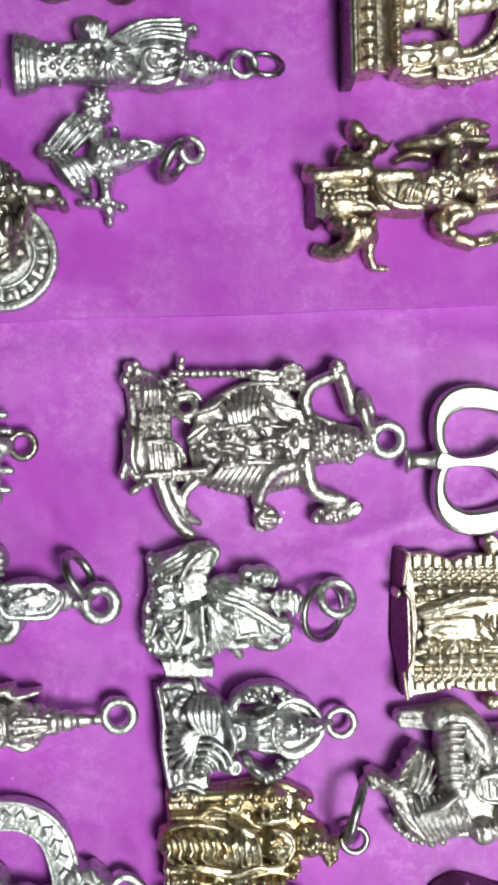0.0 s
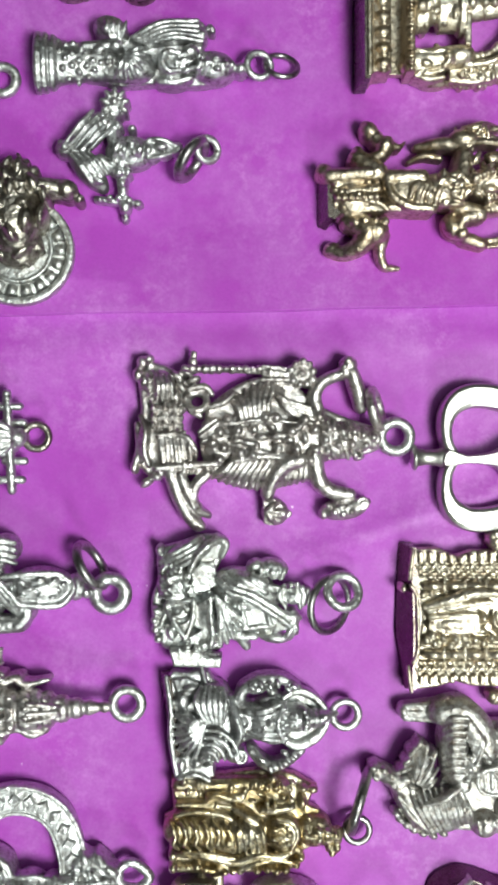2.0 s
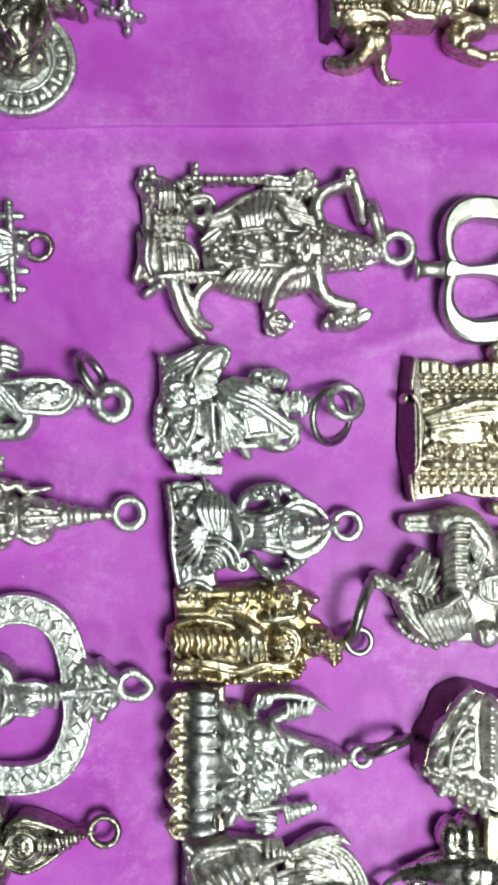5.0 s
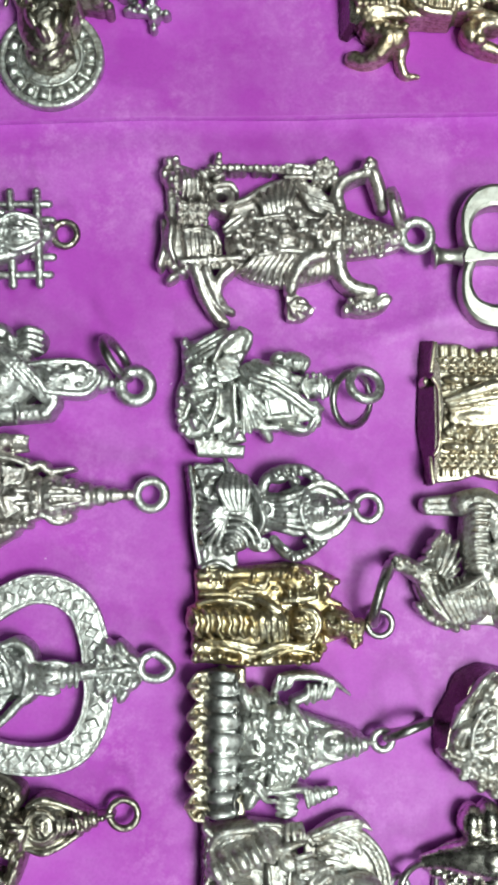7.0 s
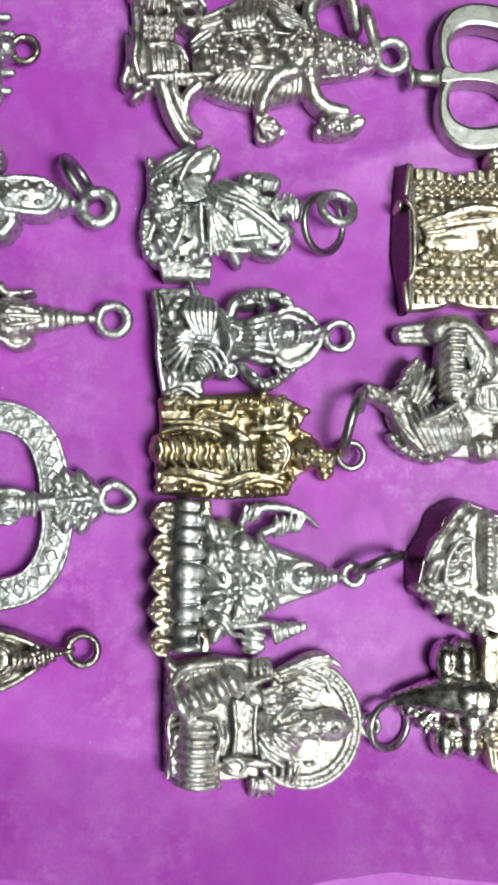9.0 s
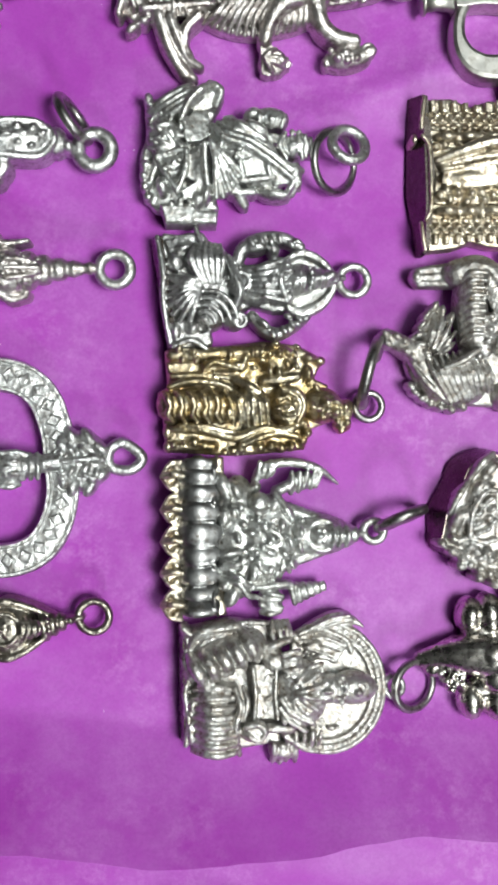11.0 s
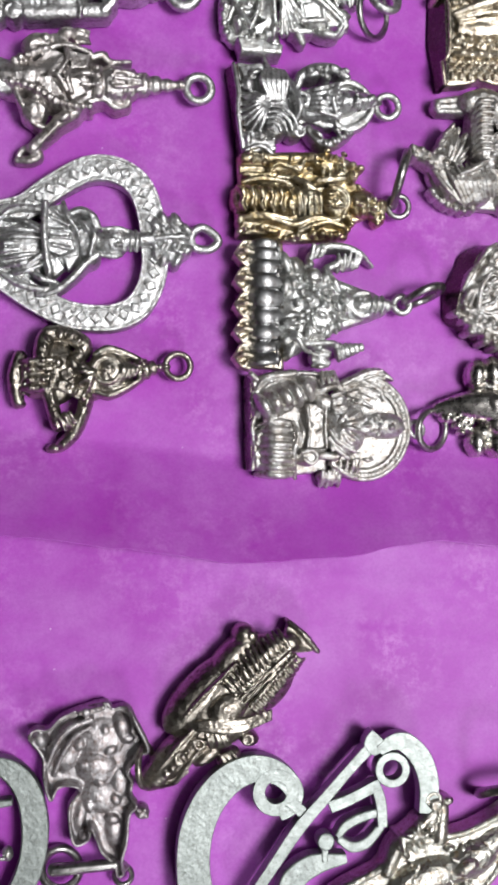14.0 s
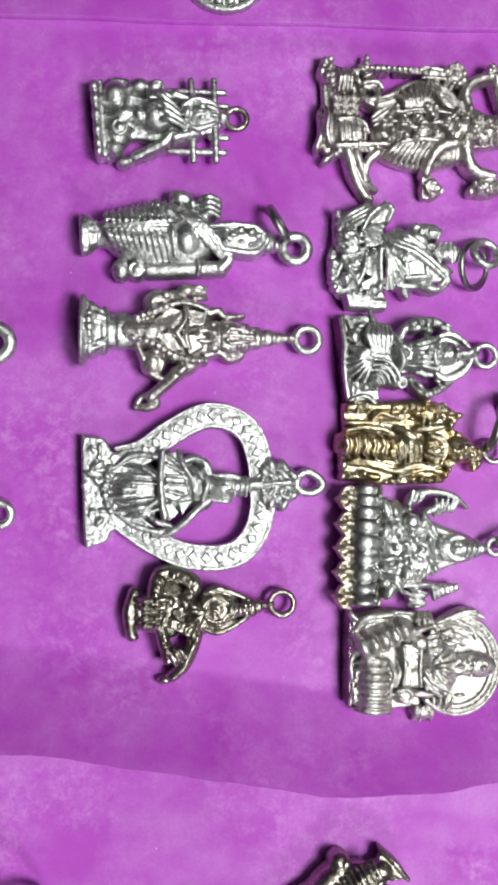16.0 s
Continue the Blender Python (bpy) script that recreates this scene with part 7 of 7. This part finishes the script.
def bull():
    c = Charm("animal_charm", "smooth dark silver bull charm with beaded blanket", "charm", (800, 1240), (27.43, -83.95), 0.0725, 0.79, deep=0.85)
    k = Cast(211)
    # tapered neck and muzzle, two round humps behind
    k.arc([(704, 1240, 26), (740, 1234, 34), (780, 1232, 42), (840, 1236, 46)], [16, 24, 34, 46], 8, 22).ball(824, 1232, 62, 34, 30, 28).ball(830, 1274, 54, 30, 24, 26).ball(866, 1244, 40, 50, 70, 36)
    # folded legs, two rounded lobes each side
    k.ball(784, 1166, 38, 22, 32, 34, 8).ball(818, 1164, 42, 24, 36, 34, -4).rod((800, 1190, 36), (836, 1214, 40), 22, 26)
    k.ball(784, 1312, 34, 22, 32, 32, -6).ball(830, 1314, 36, 26, 32, 32).rod((800, 1290, 36), (836, 1266, 42), 20, 24).rod((776, 1292, 36), (760, 1270, 36), 8, 8)
    k.arc([(712, 1246, 40), (722, 1236, 44), (726, 1218, 40)], [4, 5, 4]).ball(722, 1258, 30, 16, 13, 16)
    for u, v in ((732, 1262), (744, 1254), (752, 1268), (742, 1276), (758, 1280), (768, 1270), (758, 1260), (750, 1290)):
        k.ball(u, v, 46, 8, 7, 8)
    c.part("body", k, SHINY, melt=3)
    k = Cast(212)
    k.slab(spline([(850, 1128), (866, 1122), (930, 1120), (930, 1358), (866, 1360), (852, 1300), (848, 1240)], 3, True), 0, 66, 10)
    for i in range(4):
        k.arc([(856 + 5 * i, 1132, 62), (852 + 5 * i, 1180, 70), (856 + 5 * i, 1206, 66)], [3, 4.4, 3], 4, 8)
    for u, v in ((862, 1240), (876, 1236), (868, 1256), (884, 1254), (866, 1274), (882, 1272), (862, 1294), (878, 1290), (868, 1310), (884, 1308), (880, 1330), (896, 1244), (898, 1268), (898, 1292), (898, 1318)):
        k.ball(u, v, 70, 9, 9, 9)
    k.arc([(858, 1308, 64), (862, 1334, 66), (866, 1354, 58)], [5, 6, 5]).chase(900, 1180, 50, 26, 44, 20, 60, 7)
    c.part("blanket", k, STRAW)


def ribbed_vessel_figure():
    c = Charm("figure_charm", "dark ribbed figurine charm lying aslant", "charm", (400, 1220), (-9.60, -128.45), 0.0833, -0.31, deep=0.9)
    k = Cast(221)
    turn = -45

    def at(u, v, h):
        return u - 21, v - 21, h
    # body: a deep smooth-sided casting
    k.ball(*at(380, 1240, 34), 104, 74, 44, turn).ball(*at(440, 1195, 34), 84, 66, 42, turn).ball(*at(345, 1230, 36), 90, 40, 40, turn).ball(*at(400, 1160, 40), 60, 26, 34, turn)
    k.ball(*at(420, 1122, 46), 22, 20, 22).ball(*at(430, 1122, 62), 10, 10, 8).ball(*at(405, 1150, 56), 18, 10, 14, turn).ball(*at(396, 1162, 62), 13, 6, 8, -60).ball(*at(416, 1146, 64), 6, 11, 7, -20)
    k.arc([at(310, 1268, 66), at(340, 1230, 78), at(374, 1196, 80), at(402, 1168, 74)], [3.5, 4.5, 4.5, 3.5]).beads([at(314, 1262, 70), at(342, 1228, 83), at(374, 1196, 84), at(400, 1170, 78)], 17, 4)
    # ribs either side of a corded spine
    for i in range(12):
        t = i / 11
        u, v = 404 + 92 * t, 1222 - 84 * t
        k.arc([at(u - 2, v, 84), at(u - 14 + 4 * t, v - 12 - 6 * math.sin(3 * t), 84), at(u - 30 + 10 * t, v - 24 - 14 * math.sin(2.8 * t), 72)], [4, 5, 3.4], 4, 8).ball(*at(u - 3, v - 1, 86), 5, 6, 5, turn)
        u, v = 428 + 76 * t, 1242 - 88 * t
        k.arc([at(u + 2, v, 84), at(u + 13, v + 9 + 4 * math.sin(3 * t), 78), at(u + 21 + 6 * math.sin(3 * t), v + 20 * (1 - 0.6 * t), 64)], [4, 5, 3], 4, 8).ball(*at(u + 2, v, 86), 5, 6, 5, turn)
    for j in range(3):
        k.arc([at(410 + 8 * j, 1230 + 6 * j, 84), at(450 + 6 * j, 1192 + 5 * j, 88), at(500 + 2 * j, 1148 + 3 * j, 74)], 2.6, 6, 7)
    # smooth belly and cords round the hip
    k.ball(*at(388, 1246, 66), 40, 28, 24, -25)
    for j in range(4):
        k.arc([at(306, 1278 + 2 * j, 56), at(350, 1270 + 5 * j, 78), at(410, 1268 + 6 * j, 80), at(468, 1254 + 5 * j, 58)], [3, 3.8, 3.8, 3], 6, 8)
    # flared neck
    k.rod(at(476, 1158, 48), at(500, 1136, 50), 30, 20).plate([at(486, 1132, 60), at(500, 1098, 46), at(530, 1120, 58), at(552, 1150, 46), at(512, 1152, 62)], 30).arc([at(500, 1098, 48), at(528, 1122, 60), at(552, 1150, 48)], [5, 6, 5]).ball(*at(488, 1142, 66), 9, 12, 9)
    # long curled foot
    k.arc([at(340, 1300, 44), at(300, 1336, 38), at(268, 1372, 30)], [28, 30, 24], 6, 16).ball(*at(264, 1376, 26), 28, 20, 20, -40)
    for j in range(3):
        k.arc([at(330 + 14 * j, 1284 + 6 * j, 70), at(296 + 14 * j, 1322 + 10 * j, 68), at(274 + 14 * j, 1352 + 12 * j, 56), at(262 + 12 * j, 1380 + 3 * j, 44)], [4, 5, 5, 4], 5, 8)
    k.arc([at(262, 1350, 44), at(252, 1368, 38), at(262, 1390, 32), at(292, 1384, 36), at(320, 1362, 44)], 5, 6).beads([at(330, 1306, 74), at(308, 1336, 72), at(284, 1364, 58)], 6, 6).hoop(*at(308, 1334, 72), 9, 3).hoop(*at(340, 1310, 74), 8, 3)
    # hand and tassels
    k.ball(*at(370, 1300, 54), 26, 20, 22, 30).folds(at(352, 1294, 76), at(384, 1290, 76), at(360, 1318, 66), at(396, 1310, 64), 5, 4.4, 2, 0).ball(*at(432, 1306, 36), 18, 14, 18).hoop(*at(428, 1306, 52), 8, 3.4).ball(*at(396, 1340, 34), 24, 14, 18, -30).folds(at(382, 1336, 50), at(398, 1326, 52), at(392, 1354, 42), at(412, 1340, 44), 4, 4.4, 2, 0).ball(*at(356, 1334, 40), 30, 14, 20, -35)
    c.part("figurine", k, DARK)


def hollow_backed_animal():
    c = Charm("animal_charm", "hollow-backed silver animal charm lying face down", "charm", (150, 1400), (-31.41, -140.33), 0.0813, -0.40)
    line = [(32, 1316), (40, 1300), (64, 1300), (84, 1280), (110, 1268), (140, 1258), (166, 1252), (178, 1264), (204, 1260), (222, 1290), (244, 1336), (226, 1348), (208, 1376), (216, 1396), (214, 1420), (224, 1436), (212, 1452), (208, 1498), (200, 1530), (204, 1558), (194, 1562), (188, 1540), (166, 1520), (154, 1490), (144, 1470), (140, 1494), (118, 1504), (108, 1478), (106, 1438), (124, 1408), (110, 1398), (84, 1402), (72, 1422), (60, 1390), (56, 1350)]
    rim = spline(line, 5, True)
    k = Cast(231)
    k.slab(rim, 0, 12, 2)
    i = np.arange(len(rim))
    crest = 38 + 7 * np.sin(i * 0.17) + 5 * np.sin(i * 0.43 + 1)
    for f, r in ((0.3, 4.2), (0.55, 3.8), (0.8, 3.4), (1.0, 3.0)):
        k.tube(np.c_[rim, crest * f], r, 8, True)
    # rounded swells of the hammered inside
    for u, v, w, d, z, t in ((160, 1320, 50, 44, 24, 0), (196, 1300, 18, 34, 28, -14), (98, 1352, 24, 34, 24, 20), (152, 1372, 42, 36, 28, 10), (192, 1400, 20, 36, 22, -8), (160, 1424, 40, 34, 26, 20), (186, 1486, 20, 38, 20, -6), (124, 1462, 14, 34, 22, 6), (112, 1300, 30, 12, 26, -40)):
        k.ball(u, v, 4, w, d, z * 0.72, t)
    k.arc([(62, 1372, 24), (76, 1330, 34), (100, 1298, 38), (140, 1282, 34)], [6, 8, 8, 6]).arc([(76, 1384, 20), (90, 1346, 28), (112, 1312, 34), (140, 1296, 32)], [4, 5, 6, 4]).ball(50, 1318, 24, 14, 18, 14, -20).beads([(120, 1270, 36), (140, 1266, 38), (160, 1260, 36)], 5, 7)
    for u, v in ((120, 1330), (140, 1300), (166, 1306), (176, 1340), (130, 1366), (158, 1398), (186, 1428), (140, 1440), (182, 1464), (96, 1344), (206, 1320)):
        k.ball(u, v, 15, 14, 10, 8, (u * 7) % 180)
    k.ball(236, 1452, 16, 14, 14, 16).beads([(228, 1446, 28), (240, 1444, 28), (232, 1458, 28), (244, 1458, 26)], 4, 5).ball(132, 1494, 20, 9, 9, 12).ball(204, 1552, 14, 10, 8, 10)
    c.part("body", k, PEWTER, melt=3)
    jump_ring(c, 240, 1368, 26, 36, 6, 66, 84, DARK)
    c.part("ring", Cast().hoop(204, 1566, 14, 16, 5, 30, 0), STEEL, grain=0)


def flat_scroll_charm():
    c = Charm("scroll_charm", "matt flat silver scroll charm with ring cut-outs", "charm", (480, 1440), (-2.89, -143.93), 0.0847, -0.31)
    def at(*points):
        return [(u - 22, v + 9.5) for u, v in points]

    def ring(u, v, radius, wide, low, high):
        k.band(spline(at(*[(u + radius * math.cos(w), v + radius * math.sin(w)) for w in np.linspace(0, 2 * math.pi, 17)[:-1]]), 4, True), wide, low, high, 1.2, True)
    k = Cast(241)
    k.band(spline(at((372, 1640), (346, 1585), (336, 1530), (340, 1470), (362, 1416), (400, 1376), (446, 1360), (486, 1372), (510, 1400), (504, 1428), (484, 1440)), 6), [62, 60, 58, 58, 56, 52, 46, 40, 34, 28, 24], 14, 46, 1.2)
    ring(478, 1402, 30, 22, 14, 46.3)
    k.slab(at((494, 1424), (512, 1412), (540, 1436), (528, 1452)), 14, 46.6, 1.2)
    c.part("scroll", k, MATT, grain=0, sharp=True)
    k = Cast(242)
    k.band(spline(at((420, 1606), (470, 1534), (520, 1462), (566, 1410), (610, 1360), (650, 1318)), 5), [18, 20, 22, 20, 18, 20], 22, 50, 1.2)
    k.slab(spline(at((632, 1318), (644, 1296), (652, 1298), (672, 1318), (662, 1334), (646, 1338)), 3, True), 22, 50.3, 1.2)
    c.part("bar", k, MATT, grain=0, sharp=True)
    k = Cast(245)
    k.band(spline(at((574, 1428), (610, 1414), (658, 1390)), 4), [22, 20, 20], 22, 49.5, 1.5)
    c.part("crossbar", k, MATT, grain=0, sharp=True)
    k = Cast(246)
    k.band(spline(at((652, 1384), (664, 1420), (668, 1464)), 4), [18, 20, 18], 22, 48.2, 1.5)
    c.part("strut", k, MATT, grain=0, sharp=True)
    k = Cast(243)
    ring(684, 1364, 24, 14, 22, 50.6)
    k.band(spline(at((660, 1330), (684, 1316), (708, 1318), (736, 1346), (750, 1390), (748, 1440)), 6), [18, 28, 36, 38, 36, 32], 22, 50.9, 1.2)
    c.part("hook", k, MATT, grain=0, sharp=True)
    k = Cast(244)
    k.band(spline(at((588, 1480), (602, 1462), (628, 1448), (664, 1438)), 5), [14, 18, 18, 16], 20, 46.8, 3).band(spline(at((590, 1484), (614, 1498), (640, 1492), (666, 1464)), 5), [14, 20, 20, 16], 20, 45.6, 3)
    c.part("leaf", k, MATT, grain=0, sharp=True)
    k = Cast(247)
    k.slab(at(*[(568 + 16 * math.cos(w), 1489 + 16 * math.sin(w)) for w in np.linspace(0, 2 * math.pi, 17)[:-1]]), 16, 44, 3)
    k.slab(at((560, 1500), (574, 1500), (572, 1524), (562, 1524)), 12, 42, 2)
    c.part("knob", k, MATT, grain=0, sharp=True)
    k = Cast(248)
    k.band(spline(at((500, 1590), (512, 1556), (548, 1530), (606, 1520)), 5), [40, 44, 40, 18], 10, 40, 3)
    c.part("foot_leaf", k, MATT, grain=0, sharp=True)


def hollow_relief_back():
    c = Charm("figure_charm", "silver relief charm lying on its face", "charm", (760, 1530), (20.96, -152.09), 0.0864, -0.65)
    k = Cast(251)
    out = spline([(560, 1600), (640, 1545), (672, 1515), (730, 1495), (800, 1480), (860, 1450), (905, 1420), (915, 1450), (870, 1500), (850, 1550), (800, 1600), (720, 1650)], 4, True)
    k.slab(out, 0, 44, 8)
    k.tube(np.c_[out, np.full(len(out), 40.0)], 7, 8, True)
    k.ball(720, 1560, 40, 70, 36, 26, -20).ball(800, 1530, 42, 60, 30, 22, -30).ball(840, 1500, 40, 40, 22, 18, -35).chase(740, 1550, 34, 110, 44, 24, 60, 8, -25)
    k.arc([(655, 1545, 40), (672, 1505, 44), (700, 1478, 44), (735, 1450, 42)], [13, 13, 11, 12]).ball(738, 1432, 40, 20, 16, 14).hoop(735, 1425, 46, 12, 5).rod((752, 1440, 38), (748, 1490, 36), 13, 16).ball(764, 1428, 36, 10, 8, 9).chase(712, 1478, 34, 40, 16, 16, 26, 8, -40).folds((680, 1500, 44), (720, 1485, 44), (690, 1520, 40), (740, 1500, 42), 4, 6)
    k.chase(690, 1490, 44, 34, 16, 14, 22, 7, -40).ball(790, 1535, 62, 22, 12, 10, -30)
    c.part("relief", k, ROUGHCAST)


def loose_ring_right():
    c = Charm("wire_ring", "loose grey wire ring standing against a charm", "ring", (870, 1400), (30.55, -141.32), 0.0875, -0.51, "loose rings")
    c.part("hoop", Cast().hoop(872, 1404, 30, 48, 9, 72, 168, 10, 36), STEEL, grain=0)


def scroll_charm_left():
    c = Charm("scroll_charm", "matt flat silver scroll charm partly under others", "charm", (60, 1450), (-43.24, -142.06), 0.0823, 0.33)
    def at(*points):
        return [(60 + (u - 214.6) * 1.06, 1450 + (v - 1557.9) * 1.06) for u, v in points]
    k = Cast(271)
    k.band(spline(at((214, 1562), (182, 1562), (158, 1540), (164, 1512), (192, 1502), (222, 1520), (243, 1555), (252, 1605), (248, 1655), (232, 1700), (206, 1745)), 6), [12, 16, 18, 24, 34, 42, 46, 48, 46, 44, 40], 14, 42, 3)
    c.part("scroll", k, MATT, grain=0, sharp=True)
    k = Cast(272)
    k.band(spline([(-20, 1420), (5, 1470), (20, 1530), (30, 1570)], 5), 12, 10, 34, 3).ball(10, 1560, 24, 26, 22, 18).chase(15, 1555, 18, 34, 24, 20, 26, 9)
    k.ball(52, 1545, 28, 10, 14, 12)
    c.part("stem", k, PALE, grain=0)
    c = Charm("wire_ring", "loose dark wire ring lying beside a scroll charm", "ring", (110, 1548), (-33.10, -151.78), 0.0820, -0.22, "loose rings")
    c.part("hoop", Cast().hoop(72, 1556, 22, 34, 8, 30, 20, 10, 32), STEEL, grain=0)
    c.part("link", Cast().rod((60, 1556, 30), (168, 1548, 30), 12, 10), STEEL, grain=0)


def scroll_charm_far_left():
    c = Charm("scroll_charm", "matt silver lattice charm with leaning jump ring", "charm", (60, 1500), (-56.89, -137.68), 0.0863, 1.43)
    def at(*points):
        return [(u + 1.2, v - 4.9) for u, v in points]
    k = Cast(281)
    k.band(spline(at((-10, 1530), (14, 1496), (48, 1478), (86, 1482), (108, 1502), (106, 1522), (92, 1526)), 5), [22, 24, 26, 26, 24, 22, 20], 12, 38, 3)
    c.part("arch", k, MATT, grain=0, sharp=True)
    k = Cast(282)
    k.band(spline(at((54, 1494), (50, 1518), (70, 1532), (98, 1542)), 5), [10, 14, 16, 16], 12, 34, 3).band(spline(at((44, 1524), (42, 1550), (34, 1590)), 4), [12, 16, 18], 10, 33, 3).band(spline(at((52, 1556), (84, 1566), (100, 1600)), 4), [12, 14, 14], 10, 32, 3).band(spline(at((4, 1560), (24, 1545), (36, 1530)), 4), [30, 30, 16], 8, 30, 3)
    c.part("lattice", k, PALE, grain=0, sharp=True)
    k = Cast(283)
    k.band(spline(at((122, 1462), (134, 1510), (147, 1565), (162, 1630)), 4), 22, 14, 44, 3)
    c.part("bar", k, MATT, grain=0, sharp=True)
    c.part("loop", Cast().hoop(22, 1428, 24, 20, 7), PALE, grain=0)
    c.part("jump_ring", Cast().hoop(48, 1384, 30, 48, 8, 55, 100, 10, 32), STEEL, "dark leaning jump ring", grain=0)


def edge_charms():
    """Charms of which only an end shows past the others."""
    c = Charm("figure_charm", "silver charm with a broad end loop", "charm", (0, 390), (-66.56, -39.64), 0.0898, 3.02)
    c.part("loop", Cast().hoop(-8, 378, 18, 28, 12), PALE, grain=0)
    c.part("body", Cast(291).cone((-120, 378), (-34, 378), 46, 14, 24, 5).ball(-140, 378, 24, 50, 44, 26).chase(-120, 378, 22, 60, 40, 26, 40, 8), SILVER)
    c = Charm("figure_charm", "silver charm with a small end loop", "charm", (0, 685), (-65.34, -66.27), 0.0888, 2.60)
    c.part("loop", Cast().hoop(2, 680, 18, 20, 8), PALE, grain=0)
    c.part("body", Cast(292).cone((-110, 680), (-20, 680), 40, 10, 24, 5).ball(-130, 680, 24, 50, 44, 26).chase(-110, 680, 22, 60, 40, 26, 40, 8), SILVER)
    c = Charm("figure_charm", "smooth dark silver charm with rounded feet", "charm", (170, 0), (-21.55, 61.17), 0.0775, 1.24)
    k = Cast(293)
    k.ball(105, -12, 26, 40, 36, 26, 20).ball(130, -4, 34, 14, 26, 20).ball(148, 4, 24, 12, 12, 12).ball(225, -6, 28, 36, 34, 28, 30).ball(238, 4, 44, 16, 18, 12).ball(262, 8, 20, 7)
    k.ball(165, -60, 28, 110, 50, 34).chase(165, -60, 28, 100, 46, 36, 50, 9)
    c.part("figure", k, DARK)
    c = Charm("figure_charm", "silver charm with a broad polished end loop", "charm", (0, 170), (-34.42, 47.65), 0.0771, 1.15)
    c.part("loop", Cast().hoop(-14, 165, 20, 24, 9), PALE, grain=0)
    c.part("body", Cast(294).cone((-120, 165), (-34, 165), 42, 12, 24, 5).chase(-100, 165, 22, 50, 40, 26, 30, 8), SILVER)


figure_before_rail()
draped_standing_figure()
archer_on_drum()
figure_in_oval_frame()
small_crossed_leg_figure()
figure_on_fluted_seat()
enthroned_figure_with_disc()
winged_basket()
bull()
ribbed_vessel_figure()
hollow_backed_animal()
flat_scroll_charm()
hollow_relief_back()
loose_ring_right()
scroll_charm_left()
scroll_charm_far_left()
edge_charms()
